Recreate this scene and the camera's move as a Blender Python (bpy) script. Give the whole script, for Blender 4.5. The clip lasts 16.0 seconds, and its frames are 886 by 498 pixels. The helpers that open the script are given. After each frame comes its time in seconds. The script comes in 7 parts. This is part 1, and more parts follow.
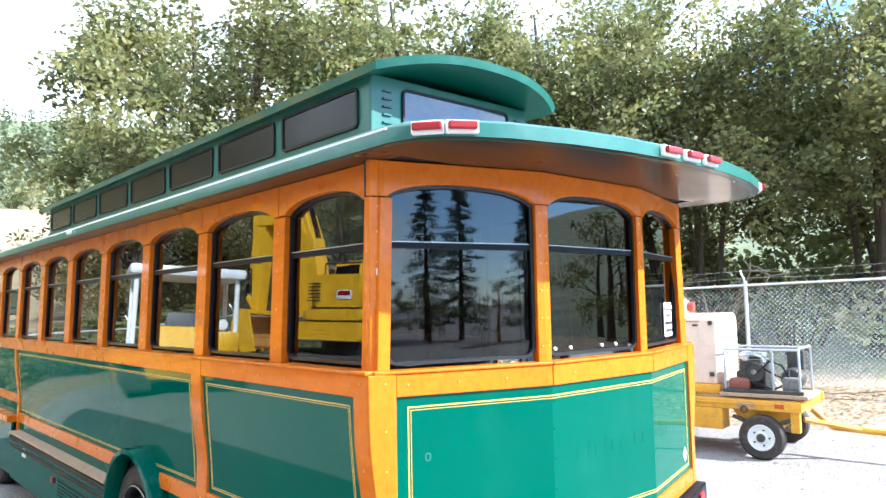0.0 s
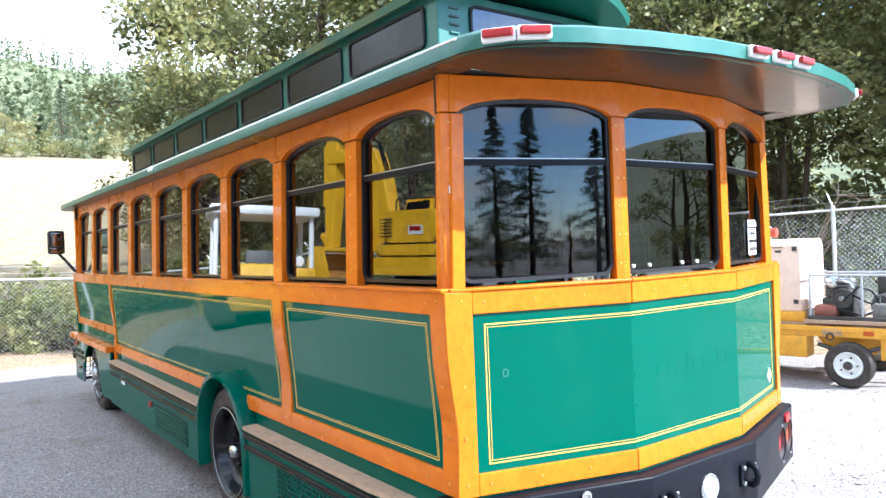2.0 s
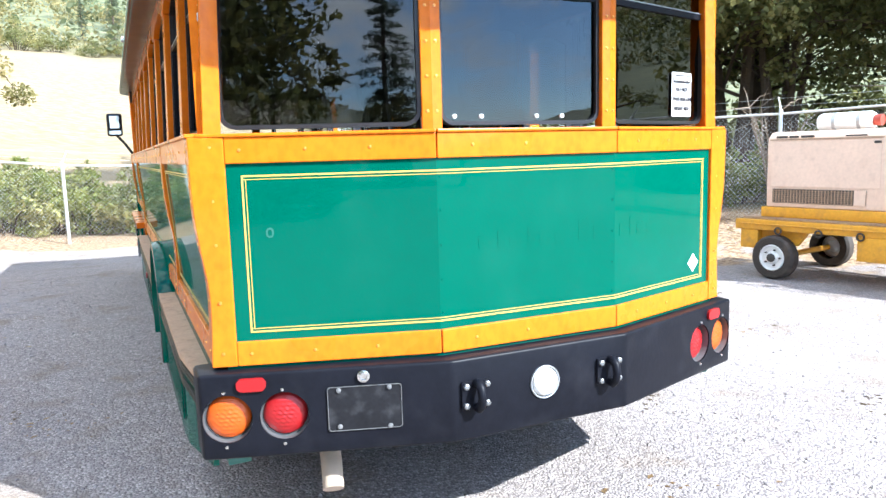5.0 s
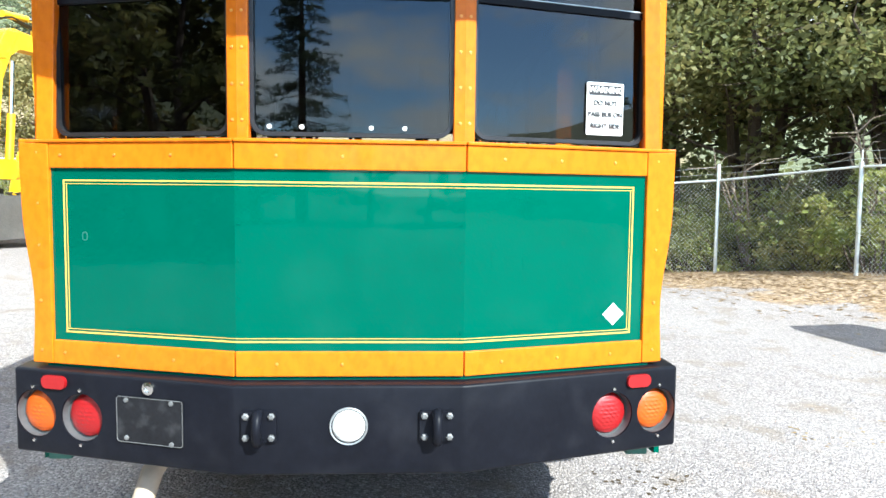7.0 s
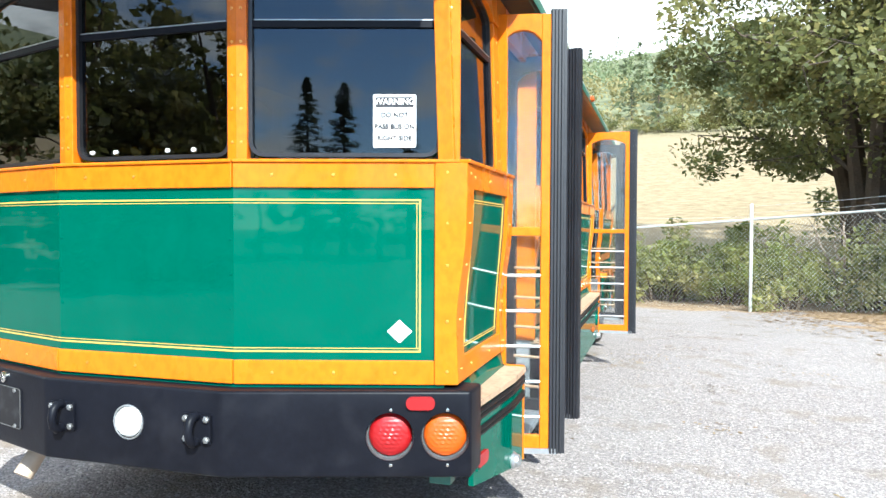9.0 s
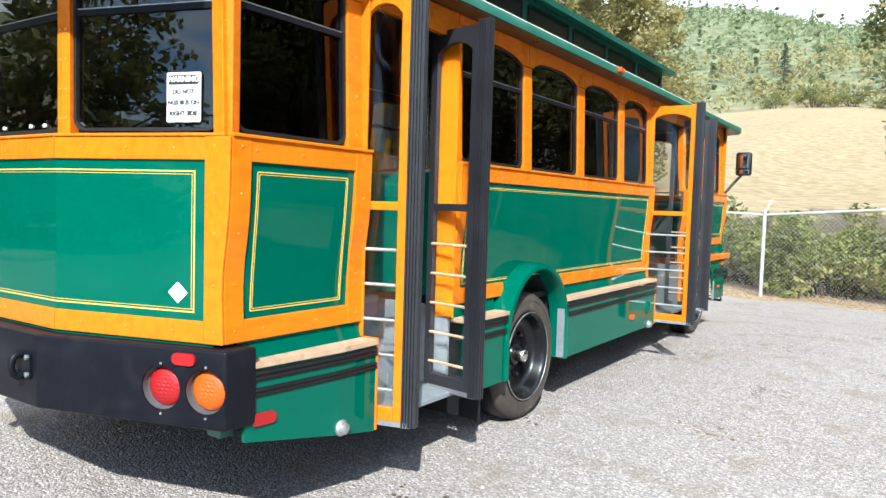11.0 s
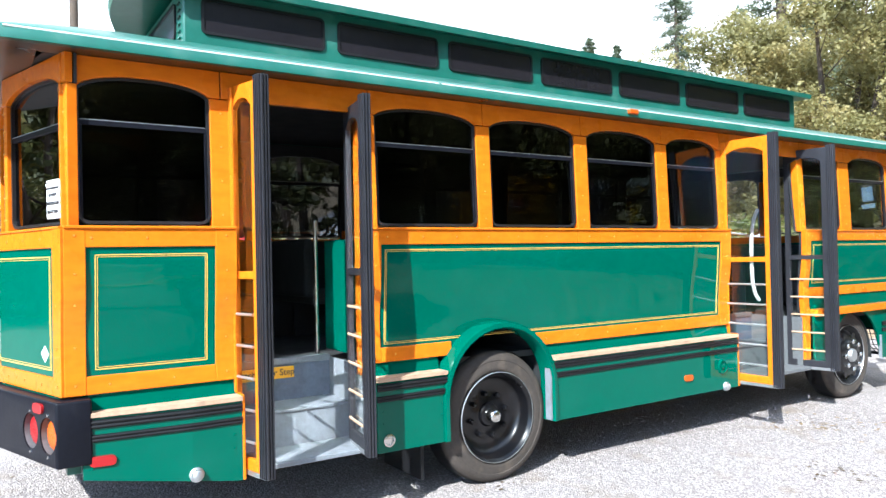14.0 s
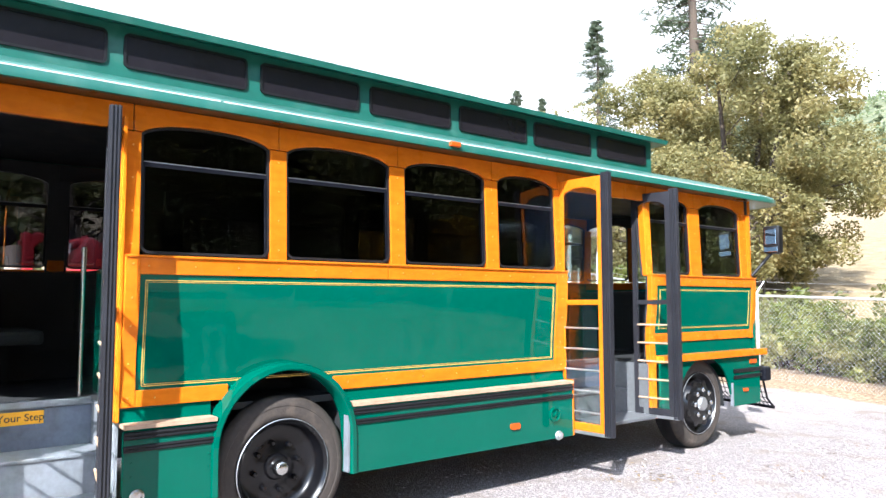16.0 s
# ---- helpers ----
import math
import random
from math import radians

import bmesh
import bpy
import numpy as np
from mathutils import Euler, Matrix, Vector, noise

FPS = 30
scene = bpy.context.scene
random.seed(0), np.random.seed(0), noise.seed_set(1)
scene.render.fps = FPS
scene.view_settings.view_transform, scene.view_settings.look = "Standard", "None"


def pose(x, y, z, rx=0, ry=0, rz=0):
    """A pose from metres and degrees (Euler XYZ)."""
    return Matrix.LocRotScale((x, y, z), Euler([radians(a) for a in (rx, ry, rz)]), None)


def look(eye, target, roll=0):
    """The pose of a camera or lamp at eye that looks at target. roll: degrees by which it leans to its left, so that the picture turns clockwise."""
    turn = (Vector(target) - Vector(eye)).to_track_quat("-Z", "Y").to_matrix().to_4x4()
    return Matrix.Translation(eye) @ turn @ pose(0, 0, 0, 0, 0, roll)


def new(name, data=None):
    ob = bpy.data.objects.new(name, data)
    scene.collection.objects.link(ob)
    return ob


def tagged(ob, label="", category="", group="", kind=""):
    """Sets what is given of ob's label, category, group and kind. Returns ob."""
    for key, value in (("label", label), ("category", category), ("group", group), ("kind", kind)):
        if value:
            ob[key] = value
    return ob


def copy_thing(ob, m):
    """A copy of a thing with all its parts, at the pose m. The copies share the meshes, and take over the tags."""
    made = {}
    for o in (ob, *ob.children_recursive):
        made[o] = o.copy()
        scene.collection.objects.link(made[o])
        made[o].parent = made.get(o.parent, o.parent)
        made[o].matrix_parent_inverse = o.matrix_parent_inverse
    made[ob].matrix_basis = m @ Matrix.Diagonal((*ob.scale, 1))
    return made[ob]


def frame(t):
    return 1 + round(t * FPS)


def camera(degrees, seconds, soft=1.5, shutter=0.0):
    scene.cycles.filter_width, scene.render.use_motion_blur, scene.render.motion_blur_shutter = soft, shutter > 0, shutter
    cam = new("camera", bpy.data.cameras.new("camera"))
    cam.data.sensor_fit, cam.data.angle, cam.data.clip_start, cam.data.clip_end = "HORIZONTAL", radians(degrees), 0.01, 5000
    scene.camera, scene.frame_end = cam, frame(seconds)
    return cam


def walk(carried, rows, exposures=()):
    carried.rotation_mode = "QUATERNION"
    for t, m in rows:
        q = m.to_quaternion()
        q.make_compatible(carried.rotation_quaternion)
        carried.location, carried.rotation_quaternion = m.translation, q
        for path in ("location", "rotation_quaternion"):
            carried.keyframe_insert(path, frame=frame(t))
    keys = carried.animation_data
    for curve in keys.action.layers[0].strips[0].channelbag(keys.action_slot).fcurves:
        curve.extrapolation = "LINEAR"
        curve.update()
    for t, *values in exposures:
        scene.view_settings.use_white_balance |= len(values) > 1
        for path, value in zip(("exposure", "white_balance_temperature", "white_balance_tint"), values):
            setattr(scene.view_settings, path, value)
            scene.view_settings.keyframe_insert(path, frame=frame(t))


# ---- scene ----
cam = camera(63.3, 16.0)

PATH = [
    (0, (-2.809, -1.756, 1.924), (-1.477, -0.272, 2.081), -1.1),
    (0.5, (-2.823, -1.742, 1.937), (-1.62, -0.152, 2.098), -0.9),
    (1, (-2.832, -1.718, 1.934), (-1.733, -0.056, 2.097), -1.1),
    (1.5, (-2.826, -1.702, 1.904), (-1.694, -0.056, 1.999), -0.9),
    (2, (-2.797, -1.714, 1.845), (-1.615, -0.1, 1.835), -2.3),
    (2.5, (-2.732, -1.759, 1.765), (-1.537, -0.159, 1.661), -3.0),
    (3, (-2.556, -1.838, 1.682), (-1.426, -0.206, 1.437), -2.5),
    (3.5, (-2.333, -1.913, 1.623), (-1.273, -0.236, 1.371), -1.9),
    (4, (-2.054, -1.937, 1.608), (-1.097, -0.192, 1.415), -0.8),
    (4.2, (-1.942, -1.953, 1.605), (-0.934, -0.243, 1.353), -1.5),
    (6.3, (-0.406, -2.211, 1.514), (-0.147, -0.236, 1.343), -0.7),
    (6.5, (-0.242, -2.201, 1.496), (-0.021, -0.218, 1.353), -0.2),
    (7, (0.174, -2.185, 1.491), (0.287, -0.194, 1.345), 0.7),
    (7.5, (0.648, -2.185, 1.458), (0.526, -0.195, 1.298), 2.0),
    (8, (1.068, -2.114, 1.435), (0.842, -0.129, 1.336), 2.3),
    (8.5, (1.458, -2.028, 1.426), (1.038, -0.073, 1.384), 1.1),
    (9, (1.852, -1.981, 1.426), (1.271, -0.068, 1.373), 0.2),
    (9.5, (2.199, -1.828, 1.408), (1.509, 0.049, 1.386), 0.0),
    (10, (2.595, -1.716, 1.369), (1.788, 0.114, 1.387), -0.1),
    (10.2, (2.746, -1.655, 1.382), (1.884, 0.15, 1.355), 0.4),
    (12.3, (4.258, -0.645, 1.44), (2.789, 0.711, 1.393), -0.7),
    (12.5, (4.375, -0.559, 1.432), (2.859, 0.744, 1.396), -1.3),
    (13, (4.633, -0.337, 1.456), (3.001, 0.816, 1.372), 0.2),
    (13.5, (4.787, -0.08, 1.411), (3.123, 1.029, 1.411), -0.8),
    (14, (4.956, 0.144, 1.494), (3.281, 1.237, 1.516), -1.2),
    (14.5, (5.125, 0.329, 1.489), (3.407, 1.352, 1.535), 1.0),
    (15, (5.169, 0.536, 1.483), (3.53, 1.682, 1.531), -0.3),
    (15.5, (5.201, 0.783, 1.516), (3.626, 2.013, 1.603), 1.0),
    (16, (5.186, 1.062, 1.422), (3.62, 2.297, 1.57), -0.1),
]
EXPOSURE = [(0, 2.05, 5520, 3), (1, 2.04, 5520, 4), (2.5, 2.03, 5580, 6), (4, 2.10, 5600, 7), (6.5, 1.73, 5920, 0), (7, 1.70, 5920, -1), (8.5, 1.69, 5780, -1), (9.5, 1.48, 6050, 2), (10, 1.42, 6050, 2), (12.5, 1.42, 6050, 0), (14, 1.82, 5750, 4), (15.5, 1.92, 5850, 8), (16, 1.88, 5900, 10)]
walk(cam, [(t, look(eye, target, roll)) for t, eye, target, roll in PATH], EXPOSURE)

# ---------------------------------------------------------------- world, sun
SUN = Vector((0.66, -1.0, 0.95)).normalized()
world = bpy.data.worlds.new("sky_world")
scene.world = world
world.use_nodes = True
wn = world.node_tree
sky = wn.nodes.new("ShaderNodeTexSky")
sky.sky_type = "NISHITA"
sky.sun_disc = False
sky.sun_elevation = math.asin(SUN.z)
sky.sun_rotation = math.atan2(SUN.x, SUN.y)
sky.air_density, sky.dust_density, sky.ozone_density = 0.8, 0.05, 4.0
# bright thin haze kept ahead to limit right-hand fill; soft scattered clouds elsewhere
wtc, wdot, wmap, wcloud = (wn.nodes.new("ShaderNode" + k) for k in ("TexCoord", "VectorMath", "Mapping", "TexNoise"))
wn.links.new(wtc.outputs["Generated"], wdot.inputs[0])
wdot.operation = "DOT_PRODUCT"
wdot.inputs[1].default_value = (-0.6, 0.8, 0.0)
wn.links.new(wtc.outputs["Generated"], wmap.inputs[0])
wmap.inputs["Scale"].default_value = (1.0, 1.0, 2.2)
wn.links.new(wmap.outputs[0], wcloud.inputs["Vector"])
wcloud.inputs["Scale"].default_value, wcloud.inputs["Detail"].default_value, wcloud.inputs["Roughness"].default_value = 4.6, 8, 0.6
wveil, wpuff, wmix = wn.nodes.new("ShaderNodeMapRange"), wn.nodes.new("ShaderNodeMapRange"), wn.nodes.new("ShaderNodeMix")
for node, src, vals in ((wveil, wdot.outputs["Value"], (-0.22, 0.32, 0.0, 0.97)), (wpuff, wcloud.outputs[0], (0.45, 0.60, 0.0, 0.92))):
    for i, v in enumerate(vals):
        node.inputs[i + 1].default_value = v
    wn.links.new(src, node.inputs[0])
# haze thinned overhead by hand to balance skylight on ground and walls
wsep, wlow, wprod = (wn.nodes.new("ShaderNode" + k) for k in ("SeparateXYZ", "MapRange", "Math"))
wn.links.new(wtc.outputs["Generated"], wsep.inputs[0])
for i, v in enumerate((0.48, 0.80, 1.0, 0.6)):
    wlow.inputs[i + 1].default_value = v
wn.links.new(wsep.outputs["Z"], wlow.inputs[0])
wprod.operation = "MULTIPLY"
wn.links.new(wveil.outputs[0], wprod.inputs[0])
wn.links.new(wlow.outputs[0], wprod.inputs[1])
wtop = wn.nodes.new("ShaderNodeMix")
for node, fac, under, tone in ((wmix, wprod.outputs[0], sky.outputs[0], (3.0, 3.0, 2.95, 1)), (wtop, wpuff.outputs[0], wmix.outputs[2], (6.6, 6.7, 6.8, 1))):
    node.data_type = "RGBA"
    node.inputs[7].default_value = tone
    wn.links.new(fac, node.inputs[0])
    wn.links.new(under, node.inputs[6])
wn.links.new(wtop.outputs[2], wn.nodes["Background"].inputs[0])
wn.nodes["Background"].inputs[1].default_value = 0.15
sun = new("sun", bpy.data.lights.new("sun", "SUN"))
sun.data.energy, sun.data.angle, sun.data.color = 4.1, radians(0.55), (1.0, 0.97, 0.915)
sun.matrix_world = look(SUN * 50, (0, 0, 0))

# ---------------------------------------------------------------- materials


def material(name, color, rough=0.5, metal=0.0, coat=0.0, var=0.12, scale=6.0, bump=0.0, bscale=60.0, rvar=0.1, spec=0.5, dirt=None, isl=0.0, obj=0.0):
    """A node material: two scales of noise on the colour, noise on the roughness, fine relief."""
    m = bpy.data.materials.new(name)
    m.use_nodes = True
    nt, bs = m.node_tree, m.node_tree.nodes["Principled BSDF"]
    N, L = nt.nodes.new, nt.links.new
    co = N("ShaderNodeTexCoord")
    n1, n2 = N("ShaderNodeTexNoise"), N("ShaderNodeTexNoise")
    n1.inputs["Scale"].default_value, n1.inputs["Detail"].default_value = scale, 6
    n2.inputs["Scale"].default_value, n2.inputs["Detail"].default_value = scale * 9, 4
    L(co.outputs["Object"], n1.inputs["Vector"])
    L(co.outputs["Object"], n2.inputs["Vector"])
    add = N("ShaderNodeMath")
    add.operation = "ADD"
    L(n1.outputs[0], add.inputs[0])
    L(n2.outputs[0], add.inputs[1])
    last = add.outputs[0]
    if isl or obj:
        src = N("ShaderNodeNewGeometry").outputs["Random Per Island"] if isl else N("ShaderNodeObjectInfo").outputs["Random"]
        ma = N("ShaderNodeMath")
        ma.operation = "MULTIPLY_ADD"
        L(src, ma.inputs[0])
        ma.inputs[1].default_value = isl or obj
        L(last, ma.inputs[2])
        last = ma.outputs[0]
    mp = N("ShaderNodeMapRange")
    mp.inputs[1].default_value, mp.inputs[2].default_value = 0.55, 1.45 + (isl or obj)
    mp.inputs[3].default_value, mp.inputs[4].default_value = 1 - var, 1 + var
    L(last, mp.inputs[0])
    mix = N("ShaderNodeMix")
    mix.data_type, mix.blend_type = "RGBA", "MULTIPLY"
    mix.inputs[0].default_value = 1
    mix.inputs[6].default_value = (*color, 1)
    L(mp.outputs[0], mix.inputs[7])
    out = mix.outputs[2]
    if dirt:
        dn = N("ShaderNodeTexNoise")
        dn.inputs["Scale"].default_value, dn.inputs["Detail"].default_value = scale * 2.3, 8
        L(co.outputs["Object"], dn.inputs["Vector"])
        dr = N("ShaderNodeMapRange")
        dr.inputs[1].default_value, dr.inputs[2].default_value = 0.52, 0.75
        dr.inputs[4].default_value = dirt[1]
        L(dn.outputs[0], dr.inputs[0])
        m2 = N("ShaderNodeMix")
        m2.data_type = "RGBA"
        m2.inputs[7].default_value = (*dirt[0], 1)
        L(dr.outputs[0], m2.inputs[0])
        L(out, m2.inputs[6])
        out = m2.outputs[2]
    L(out, bs.inputs["Base Color"])
    rr = N("ShaderNodeMapRange")
    rr.inputs[1].default_value, rr.inputs[2].default_value = 0.3, 0.7
    rr.inputs[3].default_value, rr.inputs[4].default_value = max(0.02, rough - rvar * rough), min(1, rough + rvar * rough)
    L(n1.outputs[0], rr.inputs[0])
    L(rr.outputs[0], bs.inputs["Roughness"])
    bs.inputs["Metallic"].default_value = metal
    bs.inputs["Coat Weight"].default_value = coat
    bs.inputs["Coat Roughness"].default_value = 0.03
    bs.inputs["Specular IOR Level"].default_value = spec
    if bump:
        bn, bu = N("ShaderNodeTexNoise"), N("ShaderNodeBump")
        bn.inputs["Scale"].default_value, bn.inputs["Detail"].default_value = bscale, 5
        L(co.outputs["Object"], bn.inputs["Vector"])
        bu.inputs["Strength"].default_value, bu.inputs["Distance"].default_value = bump, 0.01
        L(bn.outputs[0], bu.inputs["Height"])
        L(bu.outputs[0], bs.inputs["Normal"])
    return m


def glass(name, tint, rough=0.0, ior=1.5):
    m = bpy.data.materials.new(name)
    m.use_nodes = True
    bs = m.node_tree.nodes["Principled BSDF"]
    bs.inputs["Base Color"].default_value = (*tint, 1)
    bs.inputs["Transmission Weight"].default_value = 1.0
    bs.inputs["Roughness"].default_value = rough
    bs.inputs["IOR"].default_value = ior
    return m


def wood(name, a, b, rough=0.28):
    """Varnished orange-painted wood with grain along the length of the board."""
    m = material(name, a, rough, coat=0.22, var=0.1, scale=3.0, spec=0.1, bump=0.04, bscale=60)
    nt, bs = m.node_tree, m.node_tree.nodes["Principled BSDF"]
    N, L = nt.nodes.new, nt.links.new
    co, mpg, no, ra, mx = N("ShaderNodeTexCoord"), N("ShaderNodeMapping"), N("ShaderNodeTexNoise"), N("ShaderNodeMapRange"), N("ShaderNodeMix")
    mpg.inputs["Scale"].default_value = (5, 0.8, 3)
    no.inputs["Scale"].default_value, no.inputs["Detail"].default_value = 8, 10
    L(co.outputs["Object"], mpg.inputs[0])
    L(mpg.outputs[0], no.inputs["Vector"])
    ra.inputs[1].default_value, ra.inputs[2].default_value = 0.42, 0.72
    L(no.outputs[0], ra.inputs[0])
    ra.inputs[4].default_value = 0.42
    old = bs.inputs["Base Color"].links[0].from_socket
    mx.data_type = "RGBA"
    mx.inputs[7].default_value = (*b, 1)
    L(ra.outputs[0], mx.inputs[0])
    L(old, mx.inputs[6])
    L(mx.outputs[2], bs.inputs["Base Color"])
    return m


GREEN = material("green_gloss_paint", (0.0, 0.082, 0.052), 0.3, coat=0.54, dirt=((0.03, 0.14, 0.10), 0.12), var=0.06, scale=1.5, rvar=0.3, spec=0.0, bump=0.006, bscale=1.3)
ROOFGREEN = material("roof_green_paint", (0.013, 0.105, 0.077), 0.4, coat=0.2, var=0.16, scale=2.5, dirt=((0.10, 0.20, 0.165), 0.35))
ORANGE = wood("orange_varnish", (0.60, 0.153, 0.006), (0.42, 0.085, 0.003))
CAP = material("weathered_wood_cap", (0.40, 0.27, 0.175), 0.65, var=0.25, scale=9, bump=0.25, dirt=((0.19, 0.12, 0.08), 0.6))
SCREW = material("brassy_screw_head", (0.72, 0.36, 0.08), 0.3, metal=0.7, var=0.2, scale=30)
STRIPE = material("cream_pinstripe", (0.68, 0.43, 0.085), 0.35, var=0.08)
BLACK = material("satin_black_steel", (0.006, 0.0065, 0.010), 0.42, spec=0.12, var=0.3, scale=4, bump=0.05, dirt=((0.022, 0.022, 0.027), 0.3))
WINFRAME = material("dark_window_metal", (0.035, 0.035, 0.038), 0.35, metal=0.6, var=0.3, scale=8)
RUBBER = material("black_rubber", (0.007, 0.007, 0.008), 0.5, spec=0.3, var=0.25, bump=0.1)
DOORRUBBER = material("grey_door_rubber", (0.015, 0.015, 0.019), 0.45, var=0.3, scale=5, bump=0.1)
TYRE = material("tyre_rubber", (0.042, 0.033, 0.027), 0.8, var=0.3, scale=4, bump=0.25, bscale=40, dirt=((0.13, 0.097, 0.072), 0.5))
RIM = material("rim_black_enamel", (0.004, 0.004, 0.005), 0.3, spec=0.25, coat=0.3, var=0.3, dirt=((0.02, 0.013, 0.01), 0.3))
CHROME = material("bright_metal", (0.62, 0.62, 0.6), 0.22, metal=1.0, var=0.1)
DULLMETAL = material("dull_galvanised_metal", (0.48, 0.49, 0.5), 0.45, metal=0.9, var=0.15)
# one even near-black olive, darker than the roof green
SOFFIT = material("soffit_near_black", (0.018, 0.018, 0.014), 0.3, spec=0.45, coat=0.16, var=0.2, scale=3, bump=0.01, bscale=5)
REDLENS = material("red_lens", (0.27, 0.004, 0.006), 0.38, coat=0.12, var=0.12, scale=20)
AMBERLENS = material("amber_lens", (0.46, 0.072, 0.002), 0.38, coat=0.12, var=0.12, scale=20)
CLEARLENS = material("clear_lens", (0.66, 0.66, 0.64), 0.2, coat=0.6, var=0.06, scale=20)
WHITE = material("white_paint", (0.80, 0.80, 0.78), 0.4, var=0.05)
STICKER = material("white_sticker", (0.82, 0.82, 0.80), 0.4, var=0.04)
INK = material("black_ink", (0.02, 0.02, 0.025), 0.5, var=0.1)
# upper risers darkened to blue-grey, painting in the dim stairwell
RISERSHADE = material("riser_shade_tone", (0.085, 0.105, 0.145), 0.5, var=0.25, scale=5, dirt=((0.03, 0.03, 0.035), 0.5))
# darker copy of the step paint: interior shade coloured onto the front steps
STEPSHADE = material("shade_darkened_step", (0.10, 0.105, 0.11), 0.6, var=0.2, scale=4)
STEP = material("worn_grey_step_paint", (0.165, 0.18, 0.20), 0.6, var=0.22, scale=4, dirt=((0.10, 0.10, 0.10), 0.6))
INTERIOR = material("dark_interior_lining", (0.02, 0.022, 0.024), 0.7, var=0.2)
SEAT = material("dark_seat_cloth", (0.025, 0.03, 0.028), 0.8, var=0.25)
YELLOWSIGN = material("yellow_sign", (0.72, 0.35, 0.010), 0.4, var=0.06)
GLASS = glass("tinted_glass", (0.06, 0.063, 0.075), 0.0, 1.75)
GLASSDARK = glass("dark_tinted_glass", (0.042, 0.044, 0.052), 0.0, 1.34)
CABGLASS = glass("cab_green_glass", (0.17, 0.215, 0.19), 0.0, 1.6)
REARGLASS = glass("mirrored_dark_glass", (0.035, 0.037, 0.045), 0.0, 1.52)
GLASSCLEAR = glass("door_glass", (0.80, 0.82, 0.82))
EAVEGLINT = material("eave_glint_tone", (0.80, 0.82, 0.80), 0.3, metal=0.4, var=0.1)
MASTPAINT = material("weathered_orange_machine", (0.36, 0.18, 0.045), 0.6, var=0.25, scale=2, dirt=((0.10, 0.06, 0.035), 0.6))
TRACK = material("dusty_track_steel", (0.13, 0.12, 0.11), 0.7, metal=0.3, var=0.3, scale=5)
TAN = material("pale_tan_steel", (0.46, 0.36, 0.27), 0.6, var=0.2, scale=2, dirt=((0.32, 0.22, 0.15), 0.5))
YELLOW = material("machine_yellow", (0.80, 0.44, 0.01), 0.4, coat=0.2, var=0.14, scale=3, dirt=((0.25, 0.13, 0.03), 0.45))
TRAILER = material("trailer_yellow", (0.66, 0.32, 0.02), 0.5, var=0.2, scale=3, dirt=((0.28, 0.15, 0.06), 0.55))
BEIGE = material("beige_sheet_metal", (0.76, 0.56, 0.43), 0.5, var=0.10, scale=3, dirt=((0.55, 0.38, 0.28), 0.4))
GALV = material("galvanised_wire", (0.62, 0.63, 0.62), 0.4, metal=0.6, var=0.2)
ENGINE = material("grimy_engine_metal", (0.07, 0.065, 0.06), 0.5, metal=0.5, var=0.5, scale=9)
BARK = material("bark", (0.085, 0.062, 0.045), 0.9, var=0.4, scale=3, bump=0.6, bscale=18)


def leafmat(name, a, b, c):
    """Leaf colours spread over the single leaves, with light let through."""
    m = bpy.data.materials.new(name)
    m.use_nodes = True
    nt = m.node_tree
    N, L = nt.nodes.new, nt.links.new
    bs = nt.nodes["Principled BSDF"]
    ge, cr, no, co, ad = N("ShaderNodeNewGeometry"), N("ShaderNodeValToRGB"), N("ShaderNodeTexNoise"), N("ShaderNodeTexCoord"), N("ShaderNodeMath")
    no.inputs["Scale"].default_value, no.inputs["Detail"].default_value = 0.7, 3
    L(co.outputs["Object"], no.inputs["Vector"])
    ad.operation = "MULTIPLY_ADD"
    ad.inputs[1].default_value, ad.inputs[2].default_value = 0.30, 0.0
    L(ge.outputs["Random Per Island"], ad.inputs[0])
    sm = N("ShaderNodeMath")
    L(ad.outputs[0], sm.inputs[0])
    ra = N("ShaderNodeMapRange")
    ra.inputs[1].default_value, ra.inputs[2].default_value, ra.inputs[4].default_value = 0.32, 0.68, 0.70
    L(no.outputs[0], ra.inputs[0])
    L(ra.outputs[0], sm.inputs[1])
    e = cr.color_ramp.elements
    e[0].color, e[1].color = (*a, 1), (*c, 1)
    e.new(0.5).color = (*b, 1)
    L(sm.outputs[0], cr.inputs[0])
    L(cr.outputs[0], bs.inputs["Base Color"])
    bs.inputs["Roughness"].default_value = 0.55
    tr, mx = N("ShaderNodeBsdfTranslucent"), N("ShaderNodeMixShader")
    L(cr.outputs[0], tr.inputs[0])
    mx.inputs[0].default_value = 0.5
    L(bs.outputs[0], mx.inputs[1])
    L(tr.outputs[0], mx.inputs[2])
    L(mx.outputs[0], nt.nodes["Material Output"].inputs[0])
    return m


LEAF = leafmat("oak_leaf", (0.056, 0.074, 0.024), (0.178, 0.186, 0.065), (0.39, 0.335, 0.132))
LEAFY = leafmat("yellowing_leaf", (0.15, 0.15, 0.055), (0.28, 0.25, 0.10), (0.42, 0.34, 0.145))
NEEDLE = leafmat("conifer_needle", (0.06, 0.085, 0.05), (0.11, 0.14, 0.085), (0.19, 0.21, 0.12))
BUSH = leafmat("bush_leaf", (0.068, 0.102, 0.02), (0.22, 0.24, 0.062), (0.46, 0.405, 0.165))
DEBRIS = leafmat("dark_dry_debris", (0.06, 0.042, 0.028), (0.13, 0.095, 0.06), (0.24, 0.18, 0.11))
